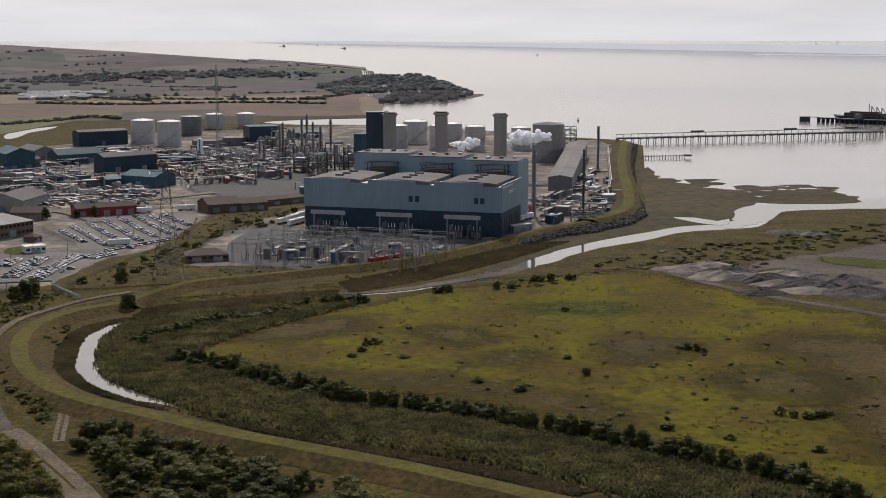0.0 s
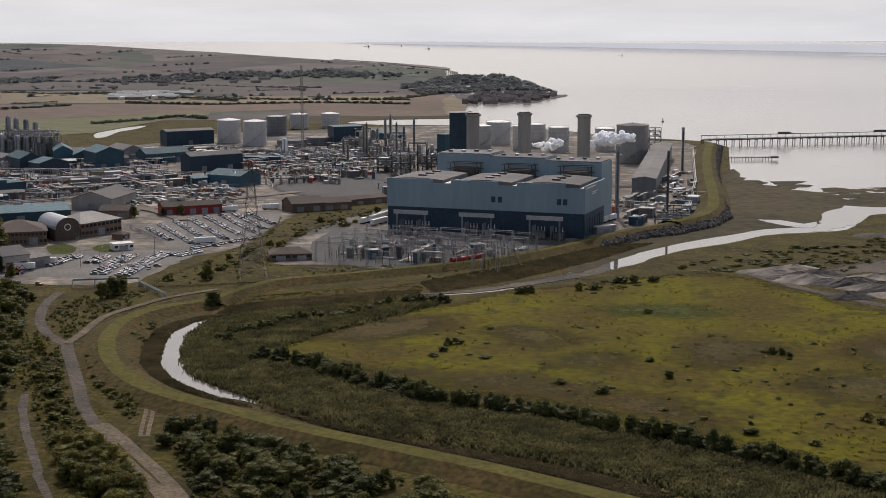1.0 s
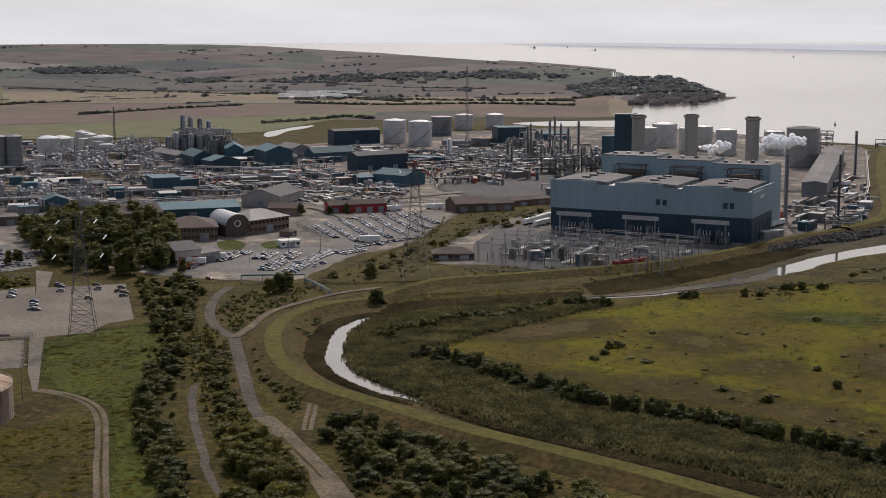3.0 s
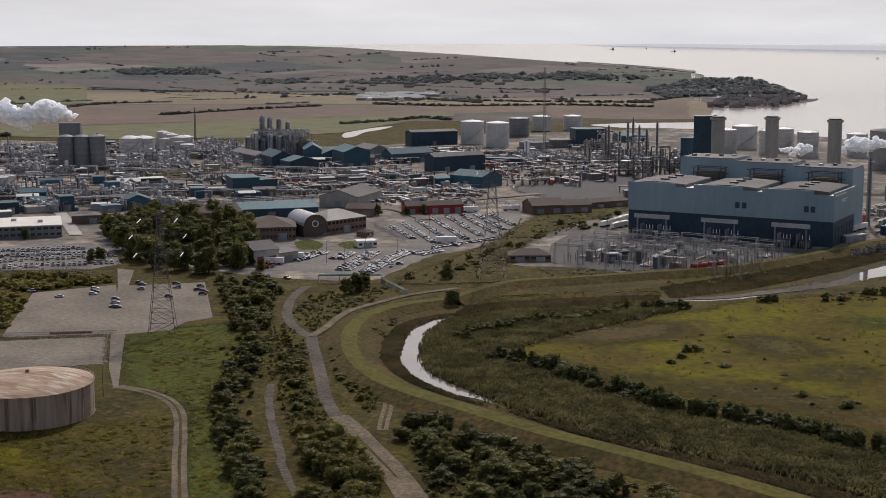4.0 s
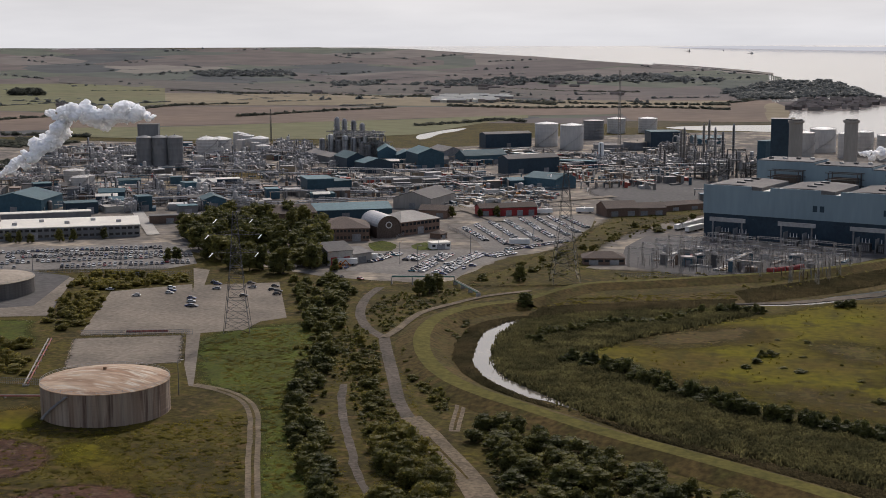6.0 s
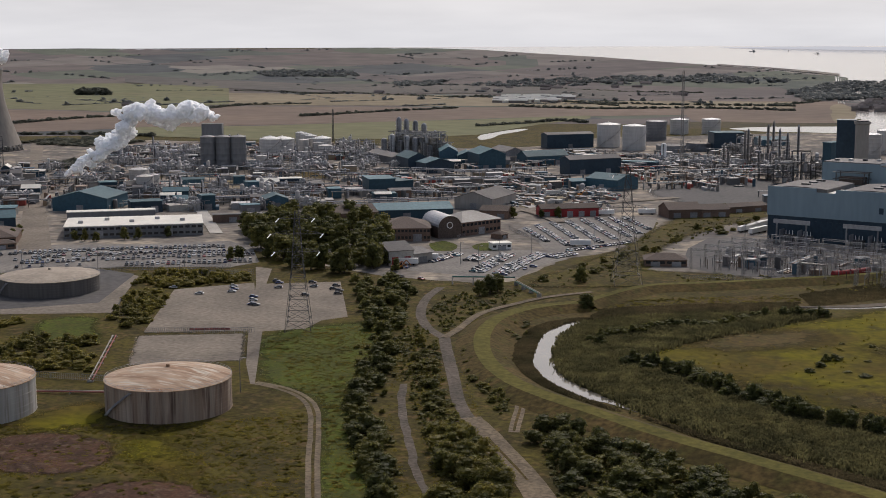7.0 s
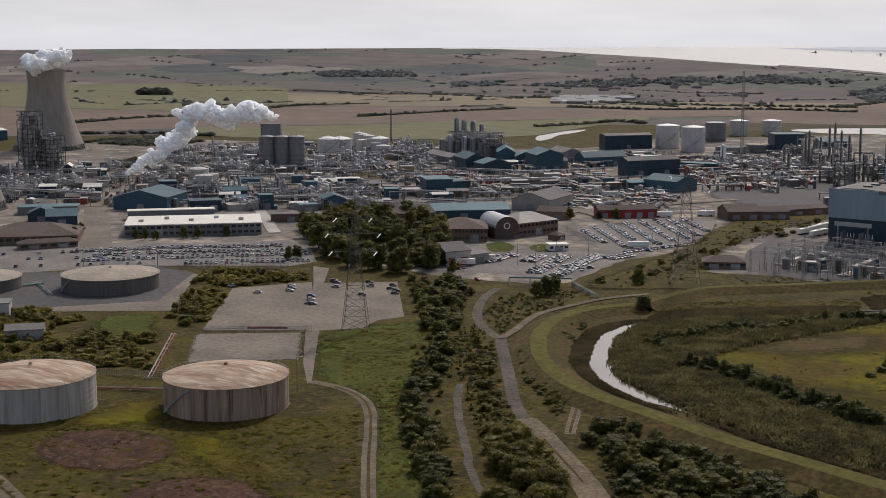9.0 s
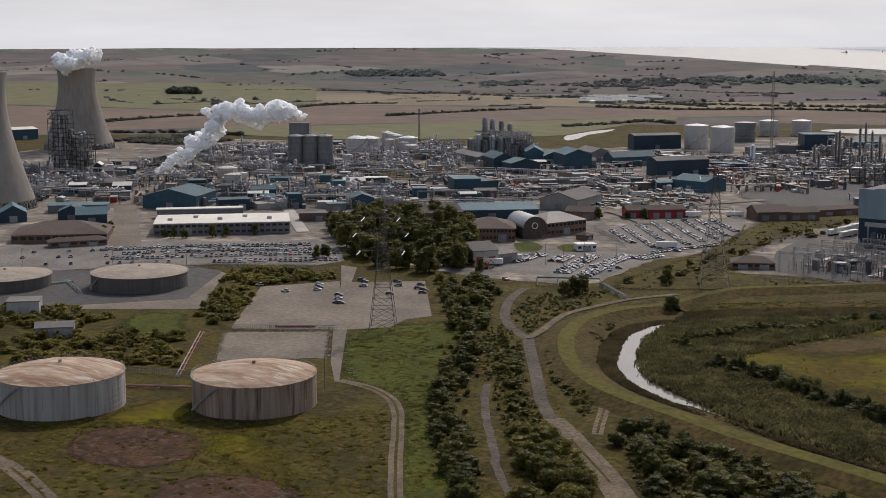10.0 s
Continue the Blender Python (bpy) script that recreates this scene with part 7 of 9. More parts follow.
def car_row(line, gap=2.7, fill=0.9, double=True):
    a, b = line
    turn, w = frame_of(a, b)
    s = Vector((-math.sin(radians(turn)), math.cos(radians(turn))))
    d = Vector((math.cos(radians(turn)), math.sin(radians(turn))))
    for side in ((-2.5, 2.5) if double else (0,)):
        k = 0.0
        while k < w:
            if rc.random() < fill:
                p = Vector(a) + d * k + s * (side + rc.uniform(-0.3, 0.3))
                car_spots.append((p.x, p.y, turn + 90 + rc.choice((0, 180)) + rc.uniform(-3, 3)))
            k += gap


for line in ([(-446.0, 679.2), (-381.0, 714.6)], [(-439.9, 662.9), (-362.0, 703.1)], [(-426.0, 648.4), (-353.2, 692.9)], [(-401.7, 638.9), (-342.1, 671.0)]):
    car_row(line, 2.75, 0.82, True)
for line in ([(-459.4, 626.4), (-426.0, 648.4)], [(-464.5, 644.1), (-439.9, 662.9)], [(-485.5, 651.7), (-446.0, 679.2)]):
    car_row(line, 2.7, 0.75, True)
for line in ([(-515.1, 628.4), (-446.6, 674.2)], [(-507.4, 609.4), (-432.3, 652.4)], [(-486.3, 592.8), (-416.1, 633.2)]):
    car_row(line, 6.5, 0.5, False)
for line in ([(-229.0, 707.7), (-228.9, 729.4)], [(-214.8, 674.2), (-215.7, 733.1)], [(-201.6, 669.4), (-200.6, 725.5)], [(-202.5, 697.2), (-197.8, 742.5)], [(-250.4, 697.5), (-243.4, 729.5)], [(-189.8, 732.9), (-182.5, 748.2)]):
    car_row(line, 2.8, 0.85, True)
for line in ([(-234.4, 838.1), (-207.4, 789.6)], [(-231.4, 855.5), (-191.2, 776.6)], [(-225.4, 870.9), (-181.9, 780.8)], [(-217.9, 881.5), (-175.6, 793.7)], [(-211.6, 895.1), (-171.1, 811.6)], [(-203.0, 903.5), (-165.4, 825.6)], [(-194.9, 909.1), (-162.0, 840.0)], [(-186.1, 911.9), (-159.7, 860.1)], [(-186.8, 758.1), (-160.5, 800.3)]):
    car_row(line, 2.45, 0.93, False)
for p in [(-321.6, 573.7), (-315.1, 596.3), (-311.2, 589.4), (-309.4, 583.5), (-293.0, 574.1), (-289.3, 566.3), (-285.6, 557.2), (-283.3, 556.7), (-297.9, 611.8), (-292.8, 600.1), (-271.8, 585.7), (-282.7, 617.9), (-265.4, 604.4), (-267.8, 613.5), (-258.6, 594.2), (-261.0, 601.3), (-301.3, 615.7), (-341.6, 584.0), (-277.5, 607.9)]:
    car_spots.append((p[0], p[1], rc.choice((10, 190, 20))))
for p in [(-254.1, 675.6), (-252.0, 700.7), (-253.6, 717.1), (-248.3, 708.5), (-244.9, 703.5), (-246.3, 646.7), (-234.7, 644.1), (-201.2, 706.6), (-193.4, 690.1), (-191.2, 698.7), (-186.0, 744.0), (-175.7, 768.1)]:
    car_spots.append((p[0], p[1], rc.uniform(0, 360)))
car_spots.sort(key=lambda q: math.hypot(q[0], q[1]))
for x, y, turn in car_spots[:300]:
    e = thing("parked_car", "hatchback parked on asphalt in a car park", "car", "parked cars", (x, y), 0.1, turn)
    part("body", CAR[0], "paint", e)
    part("window_band", CAR[1], "glass", e)
    for wx in (-1.3, 1.3):
        for wy in (-0.75, 0.75):
            wh = part("wheel", CAR[2], "rubber", e)
            wh.location = (wx, wy, 0)


def far_cars():
    """The rest of the packed rows, joined: coloured bodies, then glass and tyres."""
    rr = random.Random(29)
    bodies, cabins, tone = Geo(), Geo(), []
    for x, y, turn in car_spots[300:]:
        c, s = math.cos(radians(turn)), math.sin(radians(turn))
        for g, src in ((bodies, CAR_BODY), (cabins, CAR_CABIN)):
            g.add([(x + px * c - py * s, y + px * s + py * c, pz + 0.1) for px, py, pz in src.v], src.f)
        tone += [rr.random()] * len(CAR_BODY.v)
        for wx in (-1.3, 1.3):
            for wy in (-0.75, 0.75):
                px, py = x + wx * c - wy * s, y + wx * s + wy * c
                cabins.box(px - 0.3, py - 0.3, 0.1, px + 0.3, py + 0.3, 0.6)
    me = bodies.mesh("packed_cars")
    me.attributes.new("tone", "FLOAT", "POINT").data.foreach_set("value", np.array(tone, dtype=np.float32))
    base = stuff("packed_cars", me, "packed_paint", "tightly packed rows of parked cars", "cars")
    part("glass_and_tyres", cabins, "glass", base)


M["packed_paint"] = paint_material("packed_car_paint", "tone")
far_cars()

# ---- switchyard ----
def switch_bay():
    e = thing("switch_bay", "galvanised switchyard bay with insulators and busbars", "switchgear", "switchyard bays")
    for x in (0, 14):
        g = Geo()
        for sx, sy in ((-0.6, -0.6), (0.6, -0.6), (0.6, 0.6), (-0.6, 0.6)):
            g.beam((x + sx, sy, 0), (x + sx * 0.5, sy * 0.5, 11), 0.1)
        for k in range(6):
            z = 1.8 * k
            g.beam((x - 0.6, -0.6, z), (x + 0.6, -0.6, z + 1.8), 0.1).beam((x + 0.6, 0.6, z), (x - 0.6, 0.6, z + 1.8), 0.1)
        part("lattice_post", g, "stack", e)
    g = Geo()
    for sy, z in ((-0.5, 10.3), (0.5, 10.3), (-0.5, 11.2), (0.5, 11.2)):
        g.beam((-0.5, sy, z), (14.5, sy, z), 0.14)
    for k in range(10):
        g.beam((1.45 * k, -0.5, 10.3), (1.45 * k + 1.4, -0.5, 11.2), 0.1)
    part("crossbeam", g, "steel", e)
    for k, (x, y) in enumerate(((3, 5), (7, 5), (11, 5), (3, 11), (7, 11), (11, 11))):
        part("insulator_post", Geo().lathe(x, y, [(0.16, 0), (0.16, 3), (0.24, 3.1), (0.13, 5.2), (0.22, 5.3)], 8), "roof_brown" if k % 2 else "steel", e)
    for x in (3, 7, 11):
        part("busbar", Geo().beam((x, 1, 7.5), (x, 13, 5.6), 0.12), "silver", e)
    return e


BAY = switch_bay()
bay_dir = frame_of((-85.7, 844.5), (34.5, 808.1))[0]
ba = (-111.0, 717.8)
k = 0
for i in range(7):
    for j in range(5):
        c, s = math.cos(radians(bay_dir)), math.sin(radians(bay_dir))
        u, v = i * 14.6, j * 17.0 + (i % 2) * 4
        x, y = ba[0] + u * c - v * s, ba[1] + u * s + v * c
        m = pose(x, y, 0, 0, 0, bay_dir)
        if k == 0:
            BAY.matrix_basis = m
        else:
            copy_thing(BAY, m)
        k += 1
zone("switchyard_floor", [(-117.2, 725.1), (-124.0, 789.1), (-118.9, 834.9), (-84.9, 839.5), (-21.0, 784.1), (24.9, 799.1), (4.8, 763.1), (-25.4, 724.6), (-53.9, 703.3), (-91.9, 703.5)], "dark_gravel", 0.5, "dark gravel floor of the switchyard", "yard", False)
for line in ([(-84.5, 728.6), (-78.6, 730.4)], [(-77.9, 738.0), (-74.4, 739.8)], [(-27.9, 751.2), (-22.7, 755.2)]):
    shed(line, 5, 4.5, 0, wall="teal", roof="steel", name="switch_cabin", label="teal switchgear cabin among busbars", category="cabin")


def fence(line, name="fence", label="grey steel palisade fence", h=2.4, mat="steel"):
    a, b = line
    turn, w = frame_of(a, b)
    e = thing(name, label, "fence", "fences", a, 0, turn)
    g = Geo().box(-0.05, -0.05, 0, 0.05, 0.05, h)
    me = g.mesh("post")
    me.materials.append(M[mat])
    n = max(2, min(60, int(w / 4)))
    for k in range(n + 1):
        t = part("post", me, mat, e)
        t.location = (w * k / n, 0, 0)
    for z in (0.4, 1.3, h - 0.15):
        part("rail", Geo().box(0, -0.03, z - 0.05, w, 0.03, z + 0.05), mat, e)
    pal = Geo()
    for k in range(int(w / 0.8)):
        pal.box(k * 0.8, -0.05, 0.1, k * 0.8 + 0.12, -0.03, h)
    part("pale_infill", pal, mat, e)["kind"] = "stuff"
    return e


for line in ([(-109.4, 685.0), (-53.5, 698.1)], [(-53.5, 698.1), (-19.4, 724.5)], [(-19.4, 724.5), (24.1, 771.2)], [(-299.7, 488.3), (-256.9, 503.1)], [(-245.1, 835.7), (-211.2, 785.3)], [(-262.3, 784.2), (-261.5, 838.5)], [(-428.7, 603.9), (-342.9, 646.0)], [(-358.7, 616.4), (-323.5, 634.3)], [(-412.5, 480.5), (-377.0, 488.0)], [(-321.2, 407.9), (-269.8, 411.9)]):
    fence(line)

# ---- rail wagons ----
def tank_wagon(line):
    a, b = line
    turn, w = frame_of(a, b)
    e = thing("tank_wagon", "dark red railway tank wagon beside the bank", "rail wagon", "tank wagons", a, 0.3, turn)
    part("barrel", Geo().beam((0.5, 0, 2.9), (w - 0.5, 0, 2.9), 2.1, 14), "red", e)
    part("chassis", Geo().box(0.2, -1.2, 0.9, w - 0.2, 1.2, 1.35), "dark_steel", e)
    for x in (1.5, 3.2, w - 3.2, w - 1.5):
        part("wheelset", Geo().beam((x, -0.9, 0.5), (x, 0.9, 0.5), 0.6, 10), "dark_steel", e)
    for k in range(5):
        x = w * (k + 0.5) / 5
        part("barrel_band", Geo().beam((x - 0.1, 0, 2.9), (x + 0.1, 0, 2.9), 2.16, 14), "roof_brown", e)
    part("hatch", Geo().lathe(w / 2, 0, [(0.5, 4.2), (0.5, 4.9), (0.2, 5.0)], 10), "dark_steel", e)
    return e


for line in ([(-38.9, 706.7), (-31.0, 713.7)], [(-30.7, 713.7), (-21.8, 724.5)]):
    tank_wagon(line)
ribbon("rail_siding", [(-75.5, 686.5), (-53.4, 696.4), (-30.9, 710.2), (-7.5, 731.9), (23.9, 767.0), (48.7, 810.3), (75.9, 853.4)], 4.0, "pale_asphalt", 1.2, "concrete edged service track along the bank", "track")

# ---- riprap, heaps ----
def rocks(pts, n, seed, size, slope_z, name, label):
    rr = random.Random(seed)
    g = Geo()
    for x, y in scatter_in(pts, n, seed):
        s = rr.uniform(*size)
        z = slope_z * rr.random()
        top = [(rr.uniform(-0.4, 0.4) * s, rr.uniform(-0.4, 0.4) * s) for _ in range(1)][0]
        ring = [(x + s * rr.uniform(0.5, 0.8) * math.cos(i * 1.257), y + s * rr.uniform(0.5, 0.8) * math.sin(i * 1.257), z + s * rr.uniform(0.2, 0.45)) for i in range(5)]
        low = [(p[0], p[1], 0.0) for p in ring]
        g.add(low + ring + [(x + top[0], y + top[1], z + s * 0.75)], [(i, (i + 1) % 5, 5 + (i + 1) % 5, 5 + i) for i in range(5)] + [(5 + i, 5 + (i + 1) % 5, 10) for i in range(5)])
    return stuff(name, g, "rock", label, "rocks")


rocks([(41.6, 771.1), (72.1, 810.1), (94.3, 828.7), (119.6, 863.4), (134.0, 901.1), (147.6, 1044.4), (168.9, 1219.6), (207.9, 1478.8), (199.5, 1478.9), (161.9, 1219.7), (142.0, 1044.4), (130.2, 936.3), (112.2, 884.7), (74.4, 836.0), (44.6, 796.8)], 5200, 90, (0.5, 1.4), 1.6, "riprap", "grey boulders armouring the sea bank")


def heap(at, r, h, seed, mat="rubble", label="grey heap of quarry rubble"):
    g = Geo()
    n, m = 20, 9
    vs = []
    for k in range(m):
        t = k / (m - 1)
        for i in range(n):
            a = 2 * math.pi * i / n
            q = r * (1 - t) * (1 + 0.25 * noise.noise(Vector((math.cos(a) * 2 + seed, math.sin(a) * 2, t * 2))))
            z = h * t ** 0.8 * (1 + 0.3 * noise.noise(Vector((math.cos(a) * 3, math.sin(a) * 3 + seed, t * 3)))) if k < m - 1 else h
            vs.append((at[0] + q * math.cos(a) * 1.6, at[1] + q * math.sin(a), z if k else 0))
    fs = [(k * n + i, k * n + (i + 1) % n, (k + 1) * n + (i + 1) % n, (k + 1) * n + i) for k in range(m - 1) for i in range(n)]
    g.add(vs, fs)
    return tagged(part("spoil_mound", g, mat), label, "heap", "rubble heaps")


rh = random.Random(4)
for k, p in enumerate([(127.4, 692.1), (129.8, 678.8), (135.8, 685.3), (137.0, 672.4), (142.5, 678.8), (144.3, 667.6), (150.9, 666.0), (153.7, 659.8), (159.4, 664.4), (162.2, 655.2), (168.0, 656.7), (171.1, 647.6), (173.8, 637.4), (180.8, 641.7), (185.6, 641.7), (190.9, 641.7), (191.6, 630.2), (184.5, 667.4), (173.4, 678.6), (196.1, 659.6), (199.0, 633.0), (137.7, 705.7), (148.7, 695.3), (210.6, 827.9), (220.5, 813.8), (148.3, 630.5), (203.2, 623.2), (124.2, 695.5)]):
    heap(p, rh.uniform(6, 12), rh.uniform(1.8, 4.5), k, "rubble" if k % 3 else "gravel", "grey heap of quarry rubble on muddy ground" if k % 3 else "pale heap of crushed stone on muddy ground")
ribbon("quarry_road", [(113.0, 688.8), (133.4, 647.8), (157.4, 614.0), (176.9, 593.2), (194.5, 571.5)], 6.0, "worn", 1.6, "muddy quarry road behind the meadow", "track", 0.4)

# ---- jetty and shipping ----
def jetty():
    a, b = (189.9, 1509.5), (511.7, 1613.8)
    turn, w = frame_of(a, b)
    e = thing("jetty", "long piled oil jetty carrying pipes over the estuary", "jetty", "", a, 0, turn)
    part("deck", Geo().box(0, -3, 4.6, w, 3, 5.5), "dark_steel", e)
    part("pipe_track", Geo().box(0, 1, 9.4, w, 3.5, 10.0), "dark_steel", e)
    for k in range(4):
        part("pipe", Geo().beam((0, -2 + k, 6.1), (w, -2 + k, 6.1), 0.35, 6), "silver", e)
    g = Geo()
    for y in (-2.6, 2.6):
        g.beam((0, y, -1), (0, y * 0.9, 4.7), 0.7)
    g.beam((0, -3.4, 4.3), (0, 3.4, 4.3), 0.8).beam((0, 2.6, 4.7), (0, 2.6, 9.5), 0.4)
    me = g.mesh("pile_bent")
    me.materials.append(M["dark_steel"])
    n = int(w / 9)
    for k in range(n + 1):
        p = part("pile_bent", me, "dark_steel", e)
        p.location = (w * k / n, 0, 0)
    part("hand_rail", Geo().box(0, -3, 6.5, w, -2.9, 6.65), "steel", e)
    for k in (0.27, 0.62, 0.86):
        part("shelter", Geo().box(w * k, -2, 10, w * k + 14, 3, 12), "dark_steel", e)
    return e


jetty()


def small_jetty():
    a, b = (191.9, 1324.8), (233.1, 1330.4)
    turn, w = frame_of(a, b)
    e = thing("landing_stage", "low timber landing stage on piles", "jetty", "", a, 0, turn)
    part("deck", Geo().box(0, -1.2, 2.0, w, 1.2, 2.5), "roof_brown", e)
    part("head_platform", Geo().box(w, -3, 1.8, w + 6, 3, 3.6), "dark_steel", e)
    for k in range(16):
        part("pile", Geo().box(w * k / 15 - 0.25, -0.25, -1, w * k / 15 + 0.25, 0.25, 3.4), "roof_brown", e)
    return e


small_jetty()


def terminal():
    a, b = (490.3, 1883.9), (628.6, 1757.6)
    turn, w = frame_of(a, b)
    e = thing("tanker_berth", "dark steel tanker berth with loading arms", "jetty", "", a, 0, turn)
    part("deck", Geo().box(w * 0.12, -5, 5, w, 5, 6.5), "dark_steel", e)
    part("walkway", Geo().box(0, -1, 6, w * 0.14, 1, 6.8), "dark_steel", e)
    part("mooring_dolphin", Geo().box(-4, -4, 0, 8, 4, 6.5), "dark_steel", e)
    for k in range(26):
        x = w * (0.12 + 0.88 * k / 25)
        part("pile", Geo().box(x - 0.6, -4, -1, x + 0.6, 4, 5), "dark_steel", e)
    for k in range(4):
        x = w * 0.52 + k * 7
        part("loading_arm", Geo().beam((x, 0, 6), (x, 0, 24 - k), 1.0).beam((x, 0, 24 - k), (x + 7, 2, 12), 0.8), "dark_steel", e)
    part("control_house", Geo().box(w * 0.4, -4, 6.5, w * 0.45, 3, 13), "silo", e)
    s = thing("tanker_ship", "dark hulled tanker moored at the berth", "ship", "", a, 0, turn)
    s.matrix_basis = e.matrix_basis @ pose(w * 0.2, 24, 0)
    L = w * 0.8
    part("hull", Geo().add([(0, 0, 0), (8, -9, 0), (L, -9, 0), (L, 9, 0), (8, 9, 0), (-6, 0, 10), (4, -10, 9), (L, -10, 9), (L, 10, 9), (4, 10, 9)], [(0, 1, 6, 5), (1, 2, 7, 6), (2, 3, 8, 7), (3, 4, 9, 8), (4, 0, 5, 9), (5, 6, 7, 8, 9)]), "navy", s)
    part("deck_gear", Geo().box(12, -5, 9, L * 0.45, 5, 13).box(18, -1, 13, L * 0.4, 1, 15), "roof_brown", s)
    part("superstructure", Geo().box(L * 0.5, -8, 9, L * 0.62, 8, 20), "white", s)
    part("mast", Geo().beam((L * 0.3, 0, 9), (L * 0.3, 0, 26), 0.8), "steel", s)
    return e


terminal()


def boat(at, length, label):
    x, y = at
    z = ground_z(math.hypot(x, y))
    e = thing("boat", label, "boat", "boats on the estuary", at, z, -8)
    k = length
    part("hull", Geo().add([(-k / 2, 0, 0), (-k / 3, -k * 0.1, 0), (k / 2, -k * 0.1, 0), (k / 2, k * 0.1, 0), (-k / 3, k * 0.1, 0), (-k * 0.55, 0, k * 0.14), (-k / 3, -k * 0.12, k * 0.12), (k / 2, -k * 0.12, k * 0.12), (k / 2, k * 0.12, k * 0.12), (-k / 3, k * 0.12, k * 0.12)], [(0, 1, 6, 5), (1, 2, 7, 6), (2, 3, 8, 7), (3, 4, 9, 8), (4, 0, 5, 9), (5, 6, 7, 8, 9)]), "navy", e)
    part("wheelhouse", Geo().box(k * 0.15, -k * 0.08, k * 0.12, k * 0.35, k * 0.08, k * 0.34), "silo", e)
    part("mast", Geo().beam((0, 0, k * 0.1), (0, 0, k * 0.45), k * 0.02), "dark_steel", e)


boat((286.0, 4286.3), 14, "small dark coaster out on the estuary")
boat((-325.9, 4564.5), 18, "distant dark ship on the estuary")
boat((-534.5, 4642.9), 20, "long distant ship on the estuary")
boat((-424.5, 4674.8), 12, "faint distant ship on the estuary")
for p in ((704.1, 3228.6), (185.1, 1900.6)):
    e = thing("channel_buoy", "small dark channel buoy on the water", "buoy", "buoys", p)
    part("float", Geo().lathe(0, 0, [(1.6, 0), (1.8, 0.8), (1.2, 1.4)], 12), "dark_steel", e)
    part("cage", Geo().beam((-0.8, 0, 1.2), (0, 0, 5), 0.4).beam((0.8, 0, 1.2), (0, 0, 5), 0.4), "dark_steel", e)


# far shore across the water, emitting a flat haze colour
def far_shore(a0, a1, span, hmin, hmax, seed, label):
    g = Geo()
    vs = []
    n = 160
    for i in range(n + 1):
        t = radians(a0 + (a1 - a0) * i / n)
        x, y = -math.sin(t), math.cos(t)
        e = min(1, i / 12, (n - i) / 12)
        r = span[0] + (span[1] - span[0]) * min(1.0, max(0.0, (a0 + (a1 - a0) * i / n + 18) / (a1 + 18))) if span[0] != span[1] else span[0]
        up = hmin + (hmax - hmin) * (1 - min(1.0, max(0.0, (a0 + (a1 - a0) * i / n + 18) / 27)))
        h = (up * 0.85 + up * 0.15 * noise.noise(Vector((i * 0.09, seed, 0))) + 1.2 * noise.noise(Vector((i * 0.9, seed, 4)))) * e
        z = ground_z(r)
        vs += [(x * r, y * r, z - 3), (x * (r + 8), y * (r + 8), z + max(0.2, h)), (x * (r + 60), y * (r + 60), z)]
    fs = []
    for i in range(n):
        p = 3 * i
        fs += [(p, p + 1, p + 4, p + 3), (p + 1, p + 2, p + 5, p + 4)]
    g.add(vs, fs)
    return setting("backdrop", g, "haze_glow_hills", label, "far shore")


far_shore(-34, 9, (4340, 4850), 8, 34, 2, "pale far land glowing in a haze colour across the estuary")
far_shore(-34, -11.5, (4290, 4330), 2, 5, 7, "low spit glowing in a haze colour before the far shore")
far_shore(9, 64, (4830, 4830), 3, 10, 9, "pale skyline glowing in a haze colour beyond the farmland")
# distant tower blocks and chimneys; their glow stands in for haze
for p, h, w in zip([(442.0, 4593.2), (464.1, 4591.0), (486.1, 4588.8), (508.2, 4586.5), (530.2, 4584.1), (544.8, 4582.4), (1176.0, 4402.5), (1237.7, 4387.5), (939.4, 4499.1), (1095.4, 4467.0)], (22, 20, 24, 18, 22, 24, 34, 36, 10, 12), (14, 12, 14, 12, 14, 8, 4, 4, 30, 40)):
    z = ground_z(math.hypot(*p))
    setting("backdrop", Geo().box(p[0] - w / 2, p[1] - 8, z - 2, p[0] + w / 2, p[1] + 8, z + h * 0.7), "haze_glow_towers", "pale towers glowing in a haze colour on the far shore", "far shore")

# village and farms
def village(pts, n, seed, name, label, size=(7, 12), roof="village_roof"):
    rr = random.Random(seed)
    walls, roofs = Geo(), Geo()
    for x, y in scatter_in(pts, n, seed):
        w, d, h = rr.uniform(*size), rr.uniform(7, 9), rr.uniform(4, 6)
        z = ground_z(math.hypot(x, y))
        walls.box(x - w / 2, y - d / 2, z, x + w / 2, y + d / 2, z + h)
        roofs.gable(x - w / 2, y - d / 2, x + w / 2, y + d / 2, z + h, z + h + 3, "x")
    base = stuff(name, walls, "village_wall", label, "houses")
    part("roofs", roofs, roof, base)


M["village_wall"] = material("village_wall", (0.3, 0.26, 0.23), (0.22, 0.18, 0.16), big=0.02, fine=0.1, vary=0.2, island=True, rnd=0.4)
M["village_roof"] = material("village_roof", (0.14, 0.115, 0.105), (0.11, 0.095, 0.09), big=0.02, fine=0.1, vary=0.2, island=True, rnd=0.4)
village([(-109.3, 2343.2), (-93.0, 2706.8), (-5.0, 2781.0), (66.7, 2703.4), (5.4, 2398.0), (-62.0, 2361.0)], 130, 3, "village_houses", "small brick houses of a shoreline village")
village([(-750.1, 2466.5), (-796.8, 2737.7), (-691.1, 2833.2), (-623.5, 2535.4)], 26, 4, "farm_buildings", "pale roofed farm and nursery buildings", (16, 40), "roof_white")
